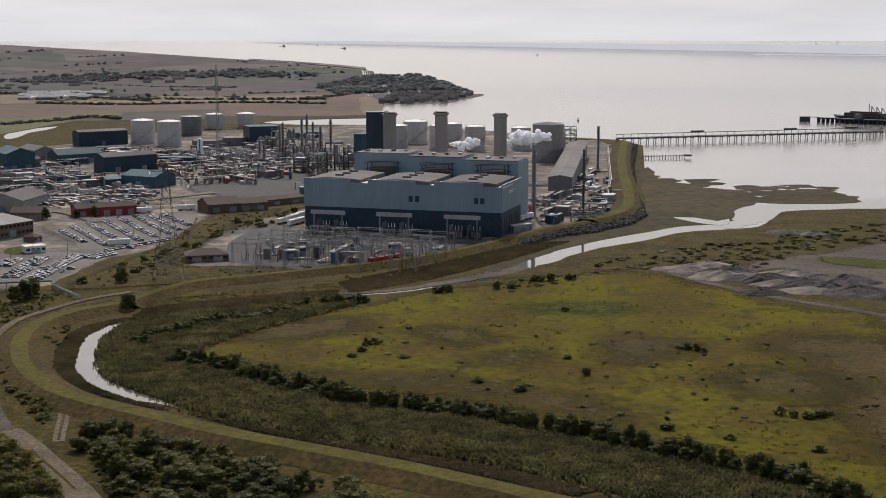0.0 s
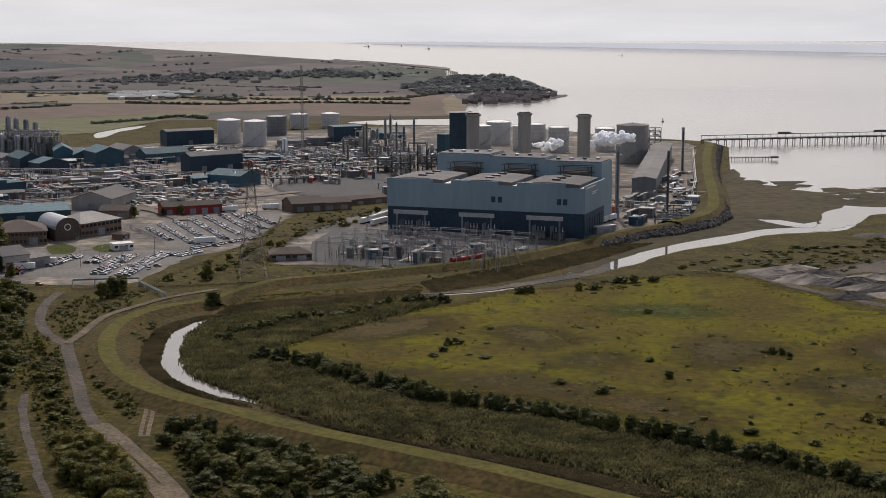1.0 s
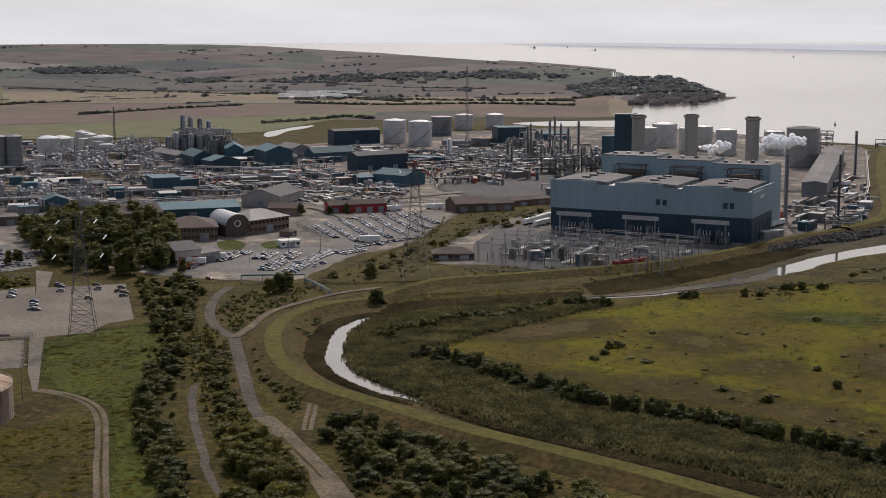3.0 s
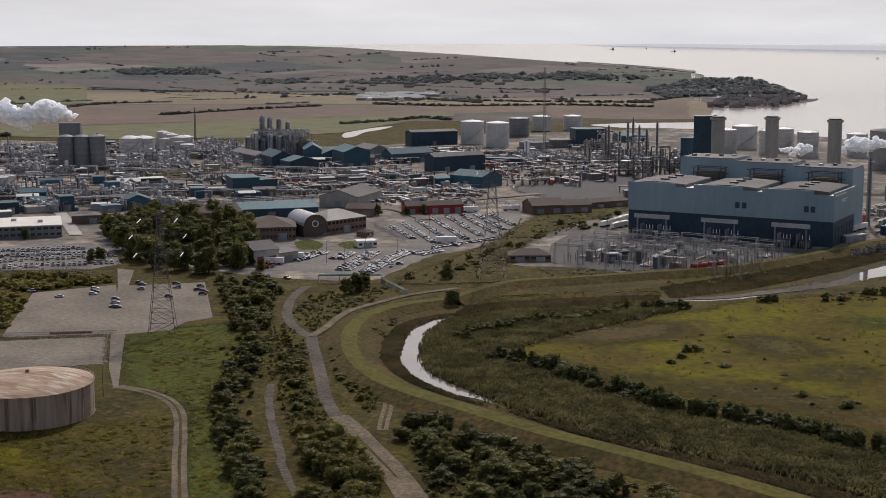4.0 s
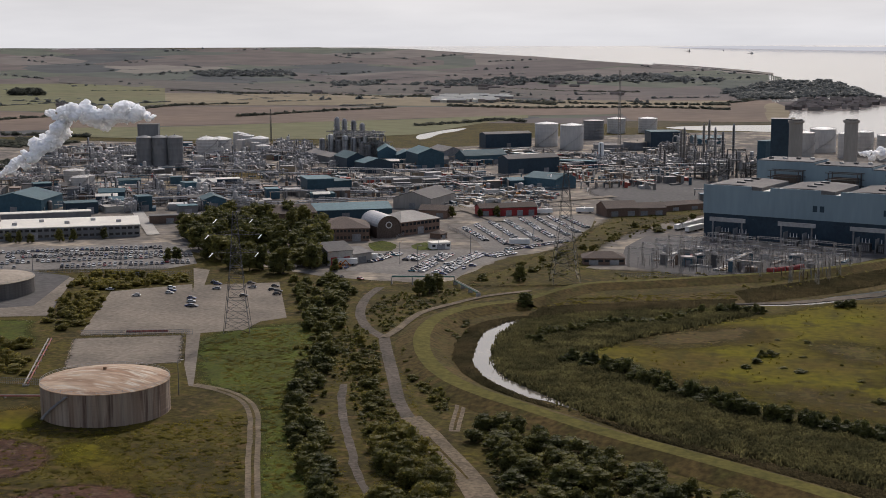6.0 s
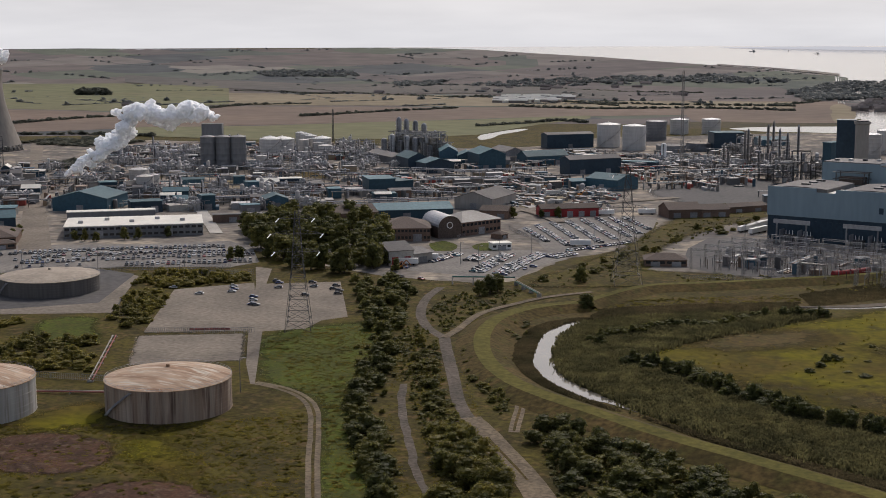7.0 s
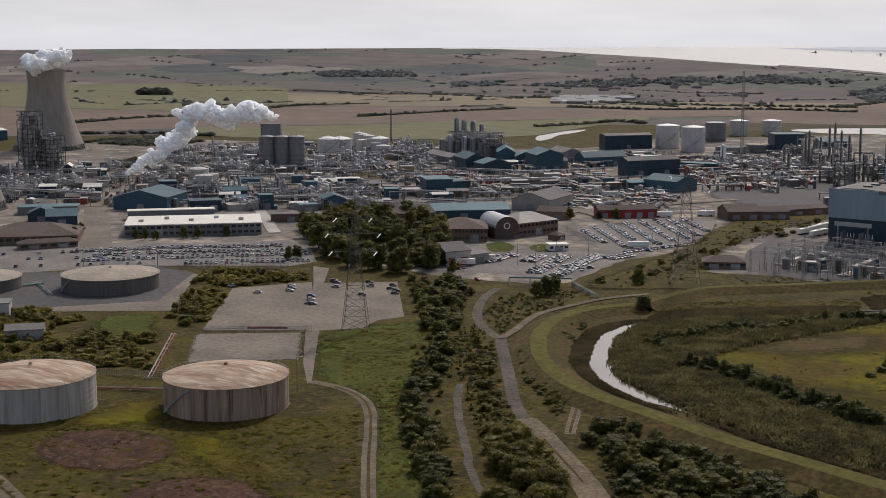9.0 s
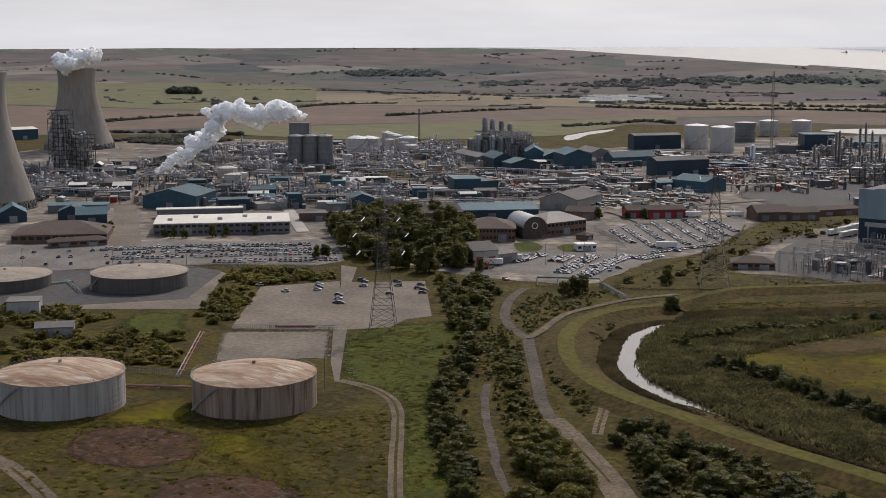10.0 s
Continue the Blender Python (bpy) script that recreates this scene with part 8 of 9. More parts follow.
village([(-1439.6, 1979.3), (-1171.5, 3229.7), (-516.1, 3420.9), (-427.2, 2838.4), (-1055.8, 2911.1)], 16, 5, "scattered_farms", "scattered farm buildings among fields", (12, 30))
for line, depth in (([(-831.6, 3292.7), (-766.8, 3311.4)], 20), ([(-741.9, 2493.4), (-683.7, 2538.3)], 40), ([(-824.9, 3303.8), (-767.1, 3309.3)], 30)):
    shed(line, depth, 5, 1, wall="roof_white", roof="roof_white", label="long white glasshouse among far fields", name="glasshouse", category="greenhouse", doors=0)

# ---- steam ----
def puffs(rows, seed, count, size, stray, rough):
    """Billowing lumps strung along a drifting plume."""
    rr = random.Random(seed)
    g = Geo()
    n, m = 20, 12
    for k in range(len(rows) - 1):
        for j in range(count):
            t = (j + rr.random()) / count
            x, y, z, r = [a + (b - a) * t for a, b in zip(rows[k], rows[k + 1])]
            q = r * rr.uniform(*size)
            x, y, z = x + rr.gauss(0, stray) * r, y + rr.gauss(0, stray) * r, z + rr.gauss(0, stray) * r * 0.9
            vs = []
            for i in range(m + 1):
                b = -math.pi / 2 + math.pi * i / m
                for u in range(n):
                    a = 2 * math.pi * u / n
                    d = Vector((math.cos(a) * math.cos(b), math.sin(a) * math.cos(b), math.sin(b)))
                    f = q * (1 + rough * noise.fractal(d * 1.9 + Vector((x * 0.3, y * 0.3, z * 0.3)), 0.7, 2.1, 5))
                    vs.append((x + d.x * f * 1.15, y + d.y * f, z + d.z * f * 0.9))
            g.add(vs, [(i * n + u, i * n + (u + 1) % n, (i + 1) * n + (u + 1) % n, (i + 1) * n + u) for i in range(m) for u in range(n)])
    me = g.mesh("steam_plume", False)
    me.shade_smooth()
    return me


def steam(rows, seed, label):
    """One billowing body with ragged lumps at its edge."""
    ob = tagged(part("steam_plume", puffs(rows, seed, 16, (0.16, 0.62), 0.4, 0.55), "steam"), label, "steam", "", "stuff")
    skin = ob.modifiers.new("skin", "REMESH")
    skin.mode, skin.voxel_size, skin.use_smooth_shade = "VOXEL", 0.5, True
    return ob


def plume(base, heights, radii):
    return [(x, y, h, r * 1.25) for (x, y), h, r in zip(base, heights, radii)]


steam(plume([(-644.3, 941.8), (-635.2, 945.3), (-622.3, 950.3), (-611.6, 954.5), (-601.7, 958.4), (-596.6, 960.4)], (14.7, 21.6, 29.9, 35.3, 44.4, 54.9), (2.5, 4.5, 6, 7, 8, 6)), 1, "thick white steam plume rising from a works stack")
steam(plume([(-598.7, 959.6), (-588.0, 963.7), (-575.1, 968.8), (-562.3, 973.8), (-549.4, 978.8), (-538.7, 983.0), (-530.2, 986.3)], (61.7, 63.5, 58.1, 61.7, 64.4, 60.3, 58.9), (6, 8, 8, 8, 7, 4, 2)), 2, "drifting white steam above the works")
steam(plume([(-973.7, 1251.1), (-960.7, 1256.1), (-946.0, 1261.7), (-937.1, 1265.1)], (92.5, 98.6, 101.0, 102.2), (7, 11, 9, 5)), 3, "pale steam above a cooling tower")
steam(plume([(4.8, 1126.7), (14.1, 1126.6), (23.3, 1126.5), (28.0, 1126.5)], (30.1, 29.6, 29.6, 32.4), (2, 3, 4, 3)), 4, "small steam cloud behind the turbine hall")
steam(plume([(51.1, 1126.3), (58.1, 1126.2), (67.3, 1126.1), (76.6, 1126.0), (86.7, 1126.0)], (30.1, 34.2, 35.2, 34.7, 37.9), (2, 4, 5, 5, 3)), 5, "white steam drifting beside a chimney")

# ---- small things ----
def lamp_post(at, h=10.0):
    e = thing("lamp_post", "tall grey steel lamp post beside cars", "lamp post", "lamp posts", at)
    part("pole", Geo().lathe(0, 0, [(0.2, 0), (0.14, h * 0.5), (0.1, h)], 8), "steel", e)
    part("arm", Geo().beam((0, 0, h), (1.6, 0, h + 0.3), 0.12), "steel", e)
    part("lantern", Geo().box(1.3, -0.2, h + 0.2, 2.2, 0.2, h + 0.45), "silver", e)


for p in [(-179.9, 793.8), (-213.8, 711.2), (-203.5, 738.7), (-165.0, 823.2), (-203.0, 811.8), (-217.7, 685.6)] + [(-230.7, 694.9), (-217.3, 414.0), (-409.7, 623.4), (-369.2, 643.6), (-440.9, 600.9), (-479.7, 575.7)]:
    lamp_post(p, 12.0)


def pipe_run(line, n, mat, label, z=0.8, r=0.35):
    a, b = line
    turn, w = frame_of(a, b)
    e = thing("pipeline", label, "pipeline", "pipelines", a, 0, turn)
    for k in range(n):
        part("pipe", Geo().beam((0, k * 1.2, z), (w, k * 1.2, z), r, 8), mat if k % 2 == 0 else "stack", e)
    for k in range(max(2, int(w / 9)) + 1):
        part("support", Geo().box(w * k / max(2, int(w / 9)) - 0.2, -0.5, 0, w * k / max(2, int(w / 9)) + 0.2, n * 1.2 - 0.6, z - r * 0.6), "concrete", e)


M["red_pipe"] = material("faded_red_pipe", (0.33, 0.12, 0.1), (0.26, 0.1, 0.085), big=0.2, fine=0.8, vary=0.2)
pipe_run([(-273.9, 410.2), (-307.0, 478.1)], 2, "red_pipe", "faded red fuel pipes on concrete supports")
pipe_run([(-284.6, 390.1), (-259.1, 397.1)], 2, "red_pipe", "faded red fuel pipes between two tanks")
pipe_run([(-438.1, 547.0), (-433.3, 557.5)], 3, "green_pipe", "green pipes beside a tank")
pipe_run([(-439.3, 558.6), (-411.2, 533.0)], 2, "green_pipe", "green pipes in the tank compound")
pipe_run([(-215.5, 636.2), (-185.3, 643.2)], 2, "green_pipe", "green pipe bridge over the ditch", 4.0, 0.5)
pipe_run([(-185.3, 643.2), (-166.3, 615.6)], 2, "green_pipe", "green pipes down to the footpath", 2.0, 0.4)
pipe_run([(104.1, 890.2), (137.6, 1125.5)], 2, "silver", "bright pipes along the sea bank", 2.0, 0.6)
pipe_run([(137.6, 1125.5), (173.0, 1449.9)], 2, "silver", "bright pipes towards the jetty", 2.0, 0.6)


def trailer(at, turn, mat):
    e = thing("box_trailer", "white box trailer parked in a row", "trailer", "box trailers", at, 0, turn)
    part("box", Geo().box(-6, -1.3, 1.1, 6, 1.3, 3.9), mat, e)
    part("chassis", Geo().box(-5.8, -0.6, 0.7, 5.8, 0.6, 1.09), "dark_steel", e)
    for x in (-4.5, -3.4, 3.6):
        part("axle", Geo().beam((x, -1.2, 0.5), (x, 1.2, 0.5), 0.62, 10), "rubber", e)


for p in [(-102.3, 870.1), (-100.0, 875.4), (-97.6, 883.4), (-95.2, 891.6), (-92.7, 899.9), (-94.2, 862.2), (-91.5, 870.0), (41.2, 863.9), (46.9, 871.7), (51.1, 882.4), (55.3, 890.5), (35.7, 853.7), (114.7, 1083.7), (120.9, 1134.4), (127.7, 1190.1), (111.3, 1026.2)]:
    trailer(p, rp.uniform(60, 75), "white")
for p in [(-257.4, 684.2), (-252.4, 702.6), (-184.7, 778.4), (-175.9, 936.4), (-201.9, 922.9)]:
    trailer(p, rp.uniform(0, 30), "white")


def digger(at):
    e = thing("excavator", "orange excavator parked by the garage", "excavator", "excavators", at, 0, 30)
    part("tracks", Geo().box(-2, -1.5, 0, 2, -0.8, 1).box(-2, 0.8, 0, 2, 1.5, 1), "rubber", e)
    part("body", Geo().box(-1.8, -1.3, 1, 1.5, 1.3, 2.2), "orange", e)
    part("cab", Geo().box(0, -1.2, 2.2, 1.4, 0, 3.4), "glass", e)
    part("boom", Geo().beam((1.5, 0.5, 2), (4, 0.5, 4.5), 0.45).beam((4, 0.5, 4.5), (6.5, 0.5, 1.5), 0.35), "orange", e)


for p in [(-258.3, 668.1), (-257.3, 672.3), (-285.5, 1081.8), (-245.9, 1032.6)]:
    digger(p)


def goods_material():
    """Painted steel, timber and concrete goods, each piece in one of a few plain colours."""
    m = bpy.data.materials.new("works_goods")
    m.use_nodes = True
    n, l = m.node_tree.nodes, m.node_tree.links
    b = n["Principled BSDF"]
    b.inputs["Roughness"].default_value = 0.6
    g, r = n.new("ShaderNodeNewGeometry"), n.new("ShaderNodeValToRGB")
    r.color_ramp.interpolation = "CONSTANT"
    cols = [(0.0, (0.24, 0.215, 0.185)), (0.16, (0.42, 0.4, 0.37)), (0.24, (0.15, 0.14, 0.13)), (0.42, (0.05, 0.1, 0.135)), (0.52, (0.3, 0.29, 0.28)), (0.66, (0.2, 0.13, 0.085)), (0.78, (0.55, 0.53, 0.49)), (0.83, (0.07, 0.07, 0.07)), (0.93, (0.32, 0.24, 0.15)), (0.98, (0.35, 0.06, 0.04))]
    e = r.color_ramp.elements
    e[0].position, e[0].color = cols[0][0], (*cols[0][1], 1)
    e[1].position, e[1].color = cols[1][0], (*cols[1][1], 1)
    for p, c in cols[2:]:
        e.new(p).color = (*c, 1)
    t, x, k = n.new("ShaderNodeTexNoise"), n.new("ShaderNodeMixRGB"), n.new("ShaderNodeValToRGB")
    t.inputs["Scale"].default_value = 0.8
    k.color_ramp.elements[0].color, k.color_ramp.elements[1].color = (0.7, 0.7, 0.7, 1), (1.2, 1.2, 1.2, 1)
    x.blend_type = "MULTIPLY"
    x.inputs[0].default_value = 1.0
    l.new(g.outputs["Position"], t.inputs["Vector"])
    l.new(t.outputs["Fac"], k.inputs["Fac"])
    l.new(g.outputs["Random Per Island"], r.inputs["Fac"])
    l.new(r.outputs["Color"], x.inputs[1])
    l.new(k.outputs["Color"], x.inputs[2])
    l.new(x.outputs[0], b.inputs["Base Color"])
    return m


M["goods"] = goods_material()


def works_goods(pts, n, seed, name, label, turn=30.0, share=(3, 2, 3, 3, 2, 3)):
    """Containers, cabins, vans, pipe bundles, drums and overhead pipes along the yard's grid."""
    rr = random.Random(seed)
    g = Geo()

    def block(x, y, a, w, d, z0, z1, taper=1.0):
        c, s = math.cos(a), math.sin(a)
        vs = [(x + px * c - py * s, y + px * s + py * c, z) for z, q in ((z0, 1.0), (z1, taper)) for px, py in ((-w / 2, -d / 2 * q), (w / 2, -d / 2 * q), (w / 2, d / 2 * q), (-w / 2, d / 2 * q))]
        g.add(vs, [(3, 2, 1, 0), (4, 5, 6, 7), (0, 1, 5, 4), (1, 2, 6, 5), (2, 3, 7, 6), (3, 0, 4, 7)])

    for x, y in scatter_in(pts, n, seed):
        a = radians(turn + rr.choice((0, 0, 90)) + rr.uniform(-4, 4))
        kind = rr.choices(range(6), share)[0]
        if kind == 0:
            block(x, y, a, rr.choice((6.1, 12.2)), 2.44, 0.1, 2.7)
        elif kind == 1:
            w, d, h = rr.uniform(6, 15), rr.uniform(4, 8), rr.uniform(2.8, 5.5)
            block(x, y, a, w, d, 0, h)
            block(x, y, a, w + 0.5, d + 0.5, h + 0.01, h + 0.8, rr.choice((1.0, 0.15)))
        elif kind == 2:
            block(x, y, a, 4.6, 1.9, 0.3, 1.3)
            block(x, y, a, rr.uniform(2.2, 3.4), 1.6, 1.31, rr.uniform(1.6, 2.4), 0.8)
        elif kind == 3:
            w = rr.uniform(6, 18)
            for k in range(rr.randint(2, 5)):
                block(x - math.sin(a) * k * 1.1, y + math.cos(a) * k * 1.1, a, w * rr.uniform(0.7, 1), 0.8, 0.2, rr.uniform(0.7, 1.2))
        elif kind == 4:
            r, h = rr.uniform(0.8, 2.4), rr.uniform(2.5, 7)
            g.lathe(x, y, [(r, 0), (r, h), (r * 0.4, h + r * 0.4)], 10)
        else:
            w, z = rr.uniform(16, 45), rr.uniform(3.5, 6.0)
            for k in range(rr.randint(2, 4)):
                block(x - math.sin(a) * k * 0.8, y + math.cos(a) * k * 0.8, a, w, 0.5, z, z + 0.5)
            for k in range(4):
                u = w * (k / 3 - 0.5) * 0.96
                block(x + math.cos(a) * u, y + math.sin(a) * u, a, 0.35, 2.6, 0, z - 0.02)
    return stuff(name, g, "goods", label, "yard goods")


works_goods([(-319.8, 1024.5), (-316.9, 1092.7), (-251.6, 1095.0), (-217.9, 1064.3), (-206.9, 954.2), (-257.2, 944.9), (-287.1, 947.3)], 330, 5, "yard_stock", "skips, pipes and plant stacked in the buff yard", 36, (3, 0, 6, 5, 1, 0))
works_goods([(-419.9, 1101.9), (-371.9, 1173.8), (-289.7, 1173.2), (-260.1, 1091.7), (-323.9, 1022.9), (-374.3, 982.3)], 230, 6, "works_stock", "containers, vans and goods between sheds", 36, (3, 2, 4, 3, 1, 2))
works_goods([(-872.7, 1038.3), (-808.6, 1126.7), (-718.3, 1097.9), (-535.5, 1168.5), (-456.8, 1198.9), (-345.6, 954.1), (-518.8, 842.0), (-603.3, 852.9), (-666.5, 791.0)], 620, 7, "plant_goods", "small plant, cabins and overhead pipes in the works", 30, (2, 3, 2, 3, 3, 5))
works_goods([(-856.3, 1321.5), (-790.1, 1409.8), (-596.1, 1455.8), (-511.6, 1310.1), (-611.6, 1202.5), (-734.2, 1142.2)], 330, 12, "far_plant_goods", "small plant, cabins and overhead pipes behind the silos", 30, (2, 3, 1, 3, 3, 5))
works_goods([(-313.4, 1386.1), (-174.2, 1476.2), (-115.2, 1220.2), (-144.7, 1092.9), (-205.4, 1090.7), (-255.0, 1219.1)], 300, 8, "tank_farm_goods", "cabins, pipes and goods by the tank farm", 36, (3, 2, 2, 4, 2, 4))
works_goods([(-480.0, 1215.0), (-440.0, 1330.0), (-330.0, 1440.0), (-270.0, 1380.0), (-330.0, 1230.0), (-400.0, 1190.0)], 170, 13, "shed_row_goods", "pipes and cabins behind the row of sheds", 36, (3, 3, 1, 3, 1, 4))
works_goods([(65.7, 1026.5), (145.4, 1219.9), (116.7, 942.5), (77.5, 871.5), (55.1, 858.7)], 110, 9, "station_goods", "vans, cabins and small plant beside the power station", 70, (2, 1, 5, 1, 1, 1))
works_goods([(-100.2, 1085.5), (-62.5, 1221.9), (-48.4, 1127.1), (-103.5, 1027.9)], 80, 10, "shore_goods", "small plant behind the turbine hall", 20, (2, 2, 1, 2, 3, 3))
works_goods([(-100.0, 735.0), (-112.0, 800.0), (-20.0, 785.0), (10.0, 775.0), (-28.0, 735.0), (-55.0, 712.0)], 40, 14, "switchyard_gear", "low switchgear, boxes and cable troughs in the switchyard", bay_dir, (1, 0, 0, 5, 3, 1))


def plant_cabins():
    """Small clad plant buildings among the pipes."""
    rr = random.Random(31)
    spots = scatter_in([(-627.9, 971.5), (-587.6, 1047.1), (-463.9, 1012.1), (-340.0, 1000.0), (-404.3, 901.3), (-488.7, 853.8), (-546.7, 856.3)], 18, 32) + scatter_in([(-872.7, 1038.3), (-777.9, 1074.9), (-639.4, 878.5), (-728.0, 864.8)], 12, 33) + scatter_in([(-480.0, 1215.0), (-330.0, 1400.0), (-270.0, 1330.0), (-330.0, 1200.0)], 12, 34)
    looks = [("teal", "teal_roof", "small teal clad plant building among pipes"), ("silo", "roof_grey", "small grey clad plant building among pipes"), ("brick", "roof_grey", "small brick plant building among pipes"), ("navy", "roof_white", "small dark blue plant building with a pale roof")]
    for x, y in spots:
        wall, roof, label = rr.choice(looks)
        a, w = radians(30 + rr.choice((0, 0, 90))), rr.uniform(8, 20)
        shed([(x, y), (x + math.cos(a) * w, y + math.sin(a) * w)], rr.uniform(7, 14), rr.uniform(3.5, 8), rr.choice((0, 1.5, 2.5)), "x", wall, roof, label, "plant_building", doors=rr.randint(0, 2), group="plant buildings")


plant_cabins()

HERBAGE = scatter_in([(-199.4, 511.5), (-201.5, 557.7), (-164.6, 479.5), (-132.7, 408.0), (-100.3, 336.4), (-114.8, 332.8), (-154.8, 416.1)], 520, 201) + scatter_in([(-201.5, 557.7), (-209.3, 611.2), (-176.9, 634.8), (-175.3, 590.5), (-180.7, 526.9)], 200, 202) + scatter_in([(-166.6, 498.9), (-139.7, 442.5), (-122.9, 413.1), (-124.5, 434.5), (-154.2, 481.9)], 160, 203) + scatter_in([(-110.6, 409.3), (-81.3, 391.6), (-44.1, 364.3), (-20.7, 355.4), (-85.6, 339.4)], 420, 204) + scatter_in([(-177.5, 641.9), (-166.0, 735.5), (-156.8, 867.9), (-136.8, 970.4), (-103.2, 991.6), (-115.3, 883.5), (-136.6, 756.8), (-135.8, 694.9), (-141.2, 650.9)], 320, 205)
foliage_stuff("verge_herbage", off_roads(HERBAGE, 3.2), HERBS, (1.2, 3.6), (0.6, 2.2), "leaf_light", "rough yellow-green herbage along tracks and banks", 210, "herbage")
LOW_HERBAGE = scatter_in([(-150.8, 578.7), (-121.7, 602.8), (-86.1, 618.0), (-49.1, 640.1), (-50.4, 658.1), (-101.9, 636.9), (-147.2, 604.3)], 420, 212) + scatter_in([(-272.3, 313.2), (-277.0, 350.8), (-240.2, 366.3), (-203.1, 381.3), (-184.1, 396.3), (-147.5, 320.7), (-245.2, 281.1)], 420, 206) + scatter_in([(-250.0, 489.9), (-238.1, 519.0), (-211.5, 535.8), (-185.5, 472.9), (-168.2, 410.9), (-131.5, 337.3), (-146.4, 325.6), (-185.4, 403.5)], 420, 207) + scatter_in([(61.0, 394.3), (96.9, 370.6), (117.5, 356.1), (146.5, 448.7), (112.8, 434.6)], 260, 208) + scatter_in([(-86.2, 536.1), (-54.4, 580.5), (4.2, 639.0), (74.7, 676.9), (112.9, 653.3), (166.5, 556.6), (135.3, 449.1), (59.7, 449.1), (-16.5, 464.7)], 330, 209)
foliage_stuff("grass_herbage", off_roads(LOW_HERBAGE, 3.2), HERBS, (1.0, 4.0), (0.2, 0.7), "tuft", "low clumps of rough grass and weeds", 211, "herbage")
blades("rough_tufts", off_roads(scatter_in([(-327.5, 361.0), (-259.1, 354.5), (-238.2, 363.0), (-203.1, 380.8), (-187.0, 402.2), (-145.0, 311.3), (-169.6, 310.9), (-204.3, 322.0), (-242.8, 306.3), (-281.6, 309.1)], 3000, 169) + scatter_in([(-196.9, 510.8), (-161.0, 482.5), (-129.3, 410.8), (-95.0, 331.8), (-122.0, 320.7), (-153.0, 387.2)], 2000, 170) + scatter_in([(-246.8, 490.6), (-213.6, 540.6), (-177.1, 422.0), (-124.7, 319.6), (-141.6, 312.7), (-183.6, 403.6)], 2500, 172), 4.0), (0.3, 0.8), (0.08, 0.25), "tuft", "rough grass tufts around tanks and tracks", 173, 3)

for p in [(-283.9, 499.6), (-282.2, 500.3), (-280.2, 501.1), (-278.2, 501.9), (-276.2, 502.7), (-274.2, 503.5), (-272.2, 504.3), (-270.2, 505.1)]:
    tagged(part("barrier", Geo().add([(p[0] - 1.2, p[1] - 0.3, 0), (p[0] + 1.2, p[1] - 0.3, 0), (p[0] + 1.2, p[1] + 0.3, 0), (p[0] - 1.2, p[1] + 0.3, 0), (p[0] - 1.1, p[1] - 0.12, 0.9), (p[0] + 1.1, p[1] - 0.12, 0.9), (p[0] + 1.1, p[1] + 0.12, 0.9), (p[0] - 1.1, p[1] + 0.12, 0.9)], [(3, 2, 1, 0), (4, 5, 6, 7), (0, 1, 5, 4), (1, 2, 6, 5), (2, 3, 7, 6), (3, 0, 4, 7)]), "red_pipe"), "orange-red road barrier at the edge of the car park", "barrier", "road barriers")
zone("works_grass", [(-680.5, 1077.0), (-668.8, 1117.1), (-628.2, 1063.5), (-628.3, 1020.9)], "rough_grass", 0.6, "patch of dry grass between plant", "grass", soft=5)
zone("works_grass.001", [(-545.6, 1140.8), (-508.2, 1185.1), (-483.4, 1153.3), (-496.2, 1082.6)], "rough_grass", 0.6, "patch of dry grass between sheds", "grass", soft=5)
zone("works_grass.002", [(-272.6, 762.6), (-267.9, 774.4), (-254.2, 760.2), (-250.3, 738.4), (-259.2, 734.8)], "vivid_grass", 0.7, "mown lawn before the offices", "lawn")
zone("works_grass.003", [(-245.1, 759.0), (-241.6, 774.9), (-225.6, 762.1), (-226.4, 747.9), (-235.3, 744.3)], "vivid_grass", 0.7, "mown lawn beside the gatehouse", "lawn")
zone("tan_yard", [(-578.1, 1030.2), (-557.8, 1069.2), (-512.9, 997.6), (-541.1, 968.5)], "stubble", 0.6, "buff earth yard between plant", "yard", False)
zone("shed_yard", [(-624.2, 1032.9), (-611.3, 1059.1), (-547.5, 957.1), (-558.1, 931.3)], "concrete", 0.6, "pale concrete apron between plant", "yard", False)
zone("shed_yard.001", [(-307.5, 1029.2), (-285.5, 1081.8), (-244.1, 1025.2), (-264.7, 941.9)], "stubble", 0.6, "buff earth storage yard", "yard", soft=8)
zone("weed_patch", [(-357.3, 495.9), (-339.0, 510.1), (-307.4, 466.1), (-326.6, 458.4)], "vivid_grass", 0.5, "yellow-green weeds between scrub", "grass", True, 3, soft=7)
zone("yellow_grass", [(-269.0, 357.6), (-257.5, 389.4), (-239.2, 366.1), (-248.9, 353.7), (-259.3, 347.4)], "meadow", 0.5, "yellowish grass beside the tanks", "grass", True, 3, soft=7)
zone("yellow_grass.001", [(-226.4, 357.3), (-214.9, 365.4), (-201.0, 348.1), (-179.2, 322.4), (-197.6, 323.0), (-215.1, 336.2)], "meadow", 0.4, "yellowish dry grass round bare earth", "grass", True, 3, soft=14)

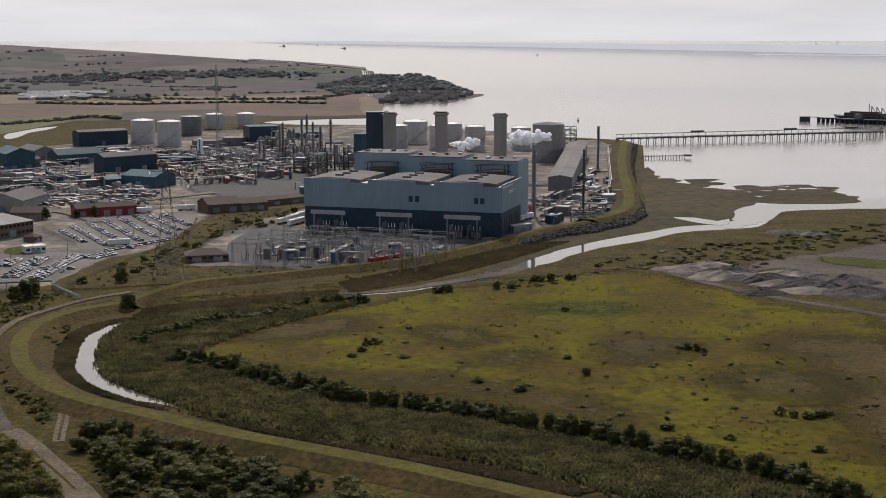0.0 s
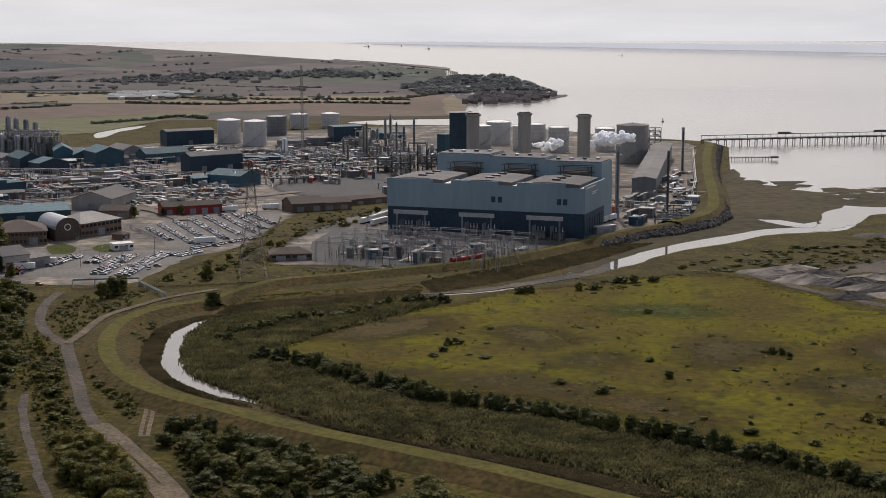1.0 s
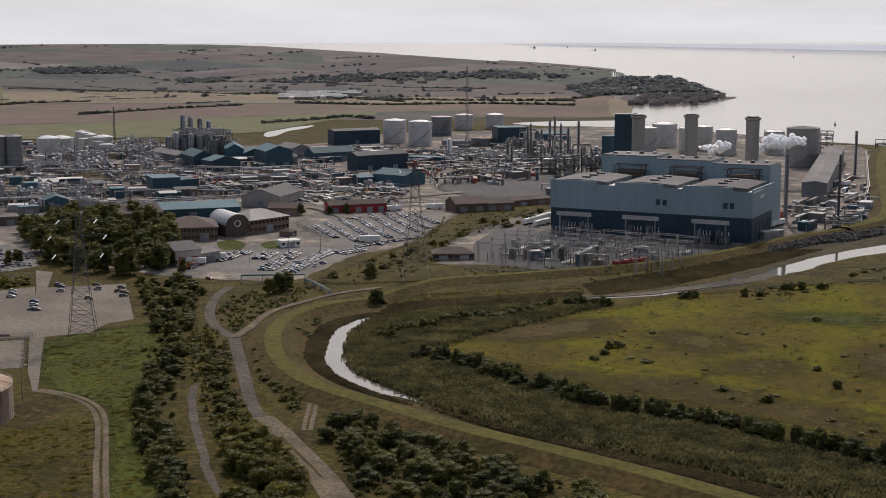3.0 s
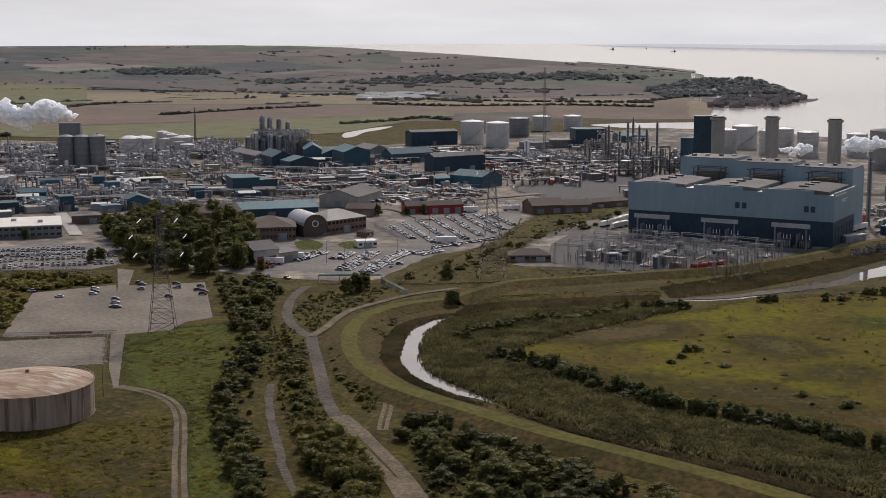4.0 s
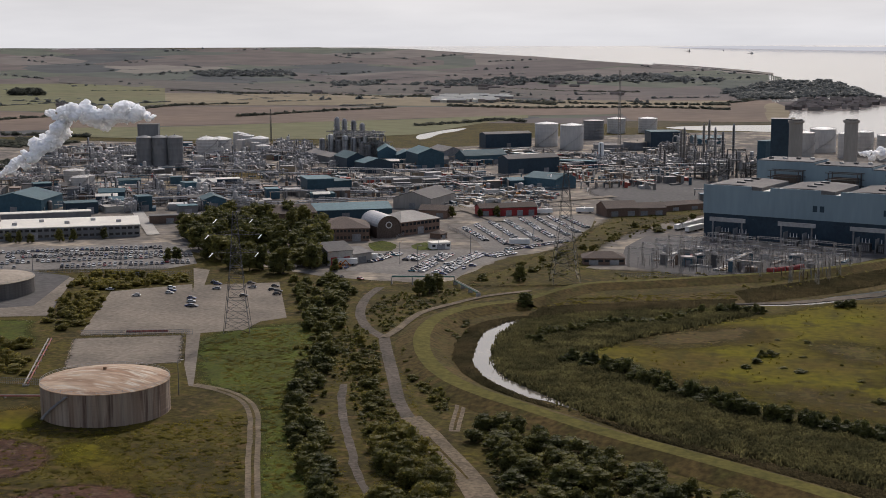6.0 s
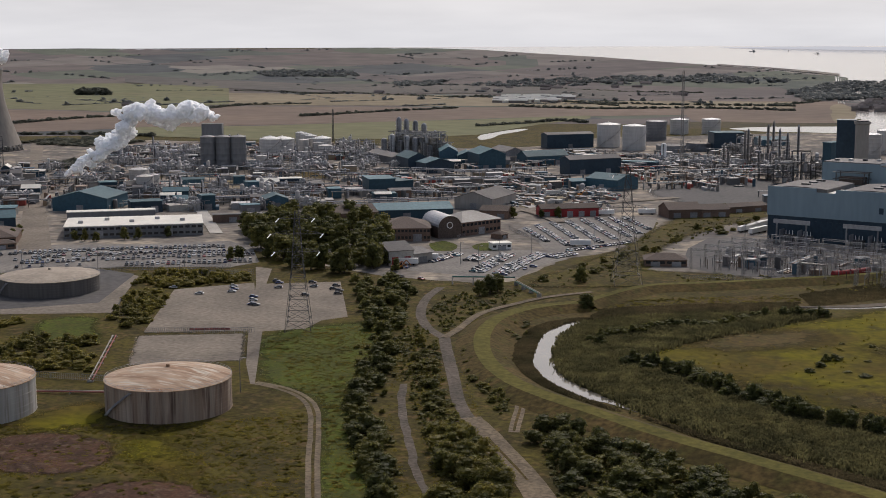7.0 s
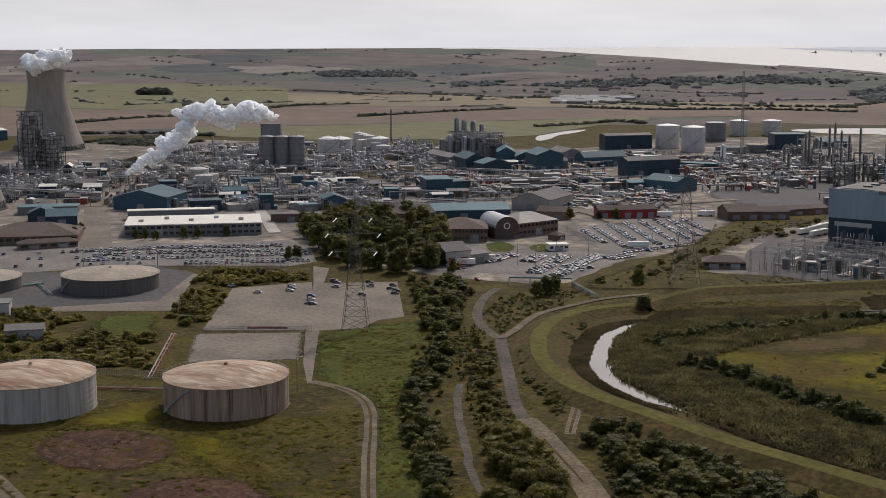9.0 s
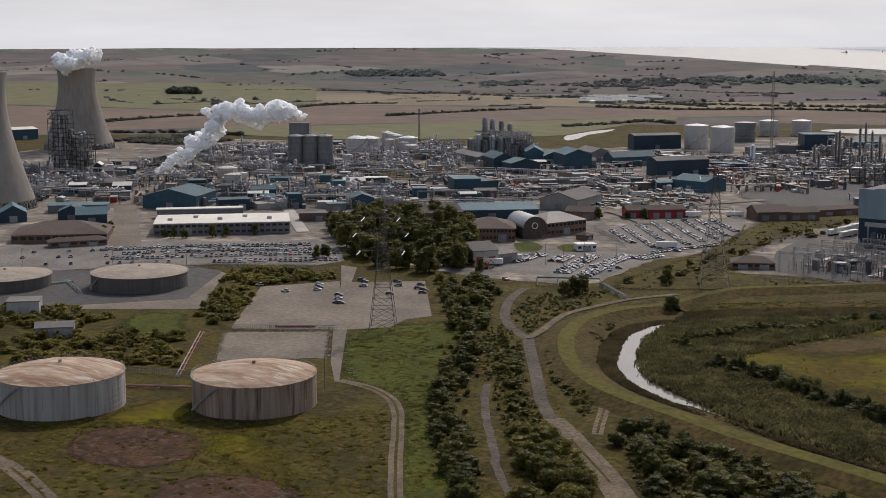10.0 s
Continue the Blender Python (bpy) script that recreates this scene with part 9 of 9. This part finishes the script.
zone("brown_meadow", [(122.0, 534.8), (158.4, 545.0), (182.3, 534.5), (207.2, 496.4), (155.4, 360.0), (124.6, 375.0), (118.5, 391.2), (120.0, 434.5), (126.0, 488.0)], "rough_grass", 1.2, "brownish rough grass at the meadow edge", "grass", True, 8, soft=30)
zone("meadow_patch", [(-74.1, 498.5), (-37.5, 484.5), (3.1, 479.0), (41.5, 457.1), (58.3, 438.1), (68.0, 406.4), (38.2, 420.3), (12.2, 441.8), (-25.8, 455.3), (-57.1, 477.6)], "rough_grass", 1.2, "brown dry grass along the meadow hedge", "grass", True, 8, soft=24)
zone("meadow_patch.001", [(-88.1, 533.8), (-73.8, 562.2), (-44.7, 580.3), (-31.8, 566.1), (-41.5, 538.4), (-73.4, 523.9)], "rough_grass", 1.2, "brown dry grass in the meadow's tip", "grass", True, 8, soft=22)
zone("meadow_patch.002", [(57.3, 535.9), (76.3, 543.7), (105.8, 531.6), (86.7, 497.5), (60.5, 487.3)], "rough_grass", 1.2, "brown patch of dry meadow grass", "grass", True, 8, soft=24)
zone("meadow_patch.003", [(-19.5, 551.7), (3.7, 563.0), (26.4, 546.4), (21.0, 525.6), (-5.4, 524.0)], "grass", 1.2, "darker patch of meadow grass", "grass", True, 8, soft=22)
zone("meadow_patch.004", [(7.5, 501.9), (25.2, 520.4), (41.9, 511.3), (38.0, 488.5), (15.4, 484.8)], "grass", 1.2, "darker patch of meadow herbs", "grass", True, 8, soft=22)
zone("meadow_patch.005", [(93.8, 479.9), (126.3, 488.9), (145.1, 456.5), (122.1, 435.2), (97.6, 449.5)], "grass", 1.2, "darker patch of rough meadow", "grass", True, 8, soft=26)
zone("meadow_patch.006", [(29.1, 604.3), (67.7, 611.3), (90.1, 591.2), (64.0, 577.5), (35.5, 584.9)], "vivid_grass", 1.2, "greener patch of meadow grass", "grass", True, 8, soft=24)
zone("quarry_grass", [(159.5, 691.9), (178.8, 700.3), (177.1, 681.8), (161.4, 675.4)], "vivid_grass", 1.4, "green weeds on the quarry floor", "grass", True, 4, soft=5)
zone("quarry_grass.001", [(203.1, 736.3), (234.9, 723.1), (235.2, 694.9), (204.5, 708.9)], "vivid_grass", 1.4, "green weeds beside quarry mud", "grass", True, 4, soft=5)
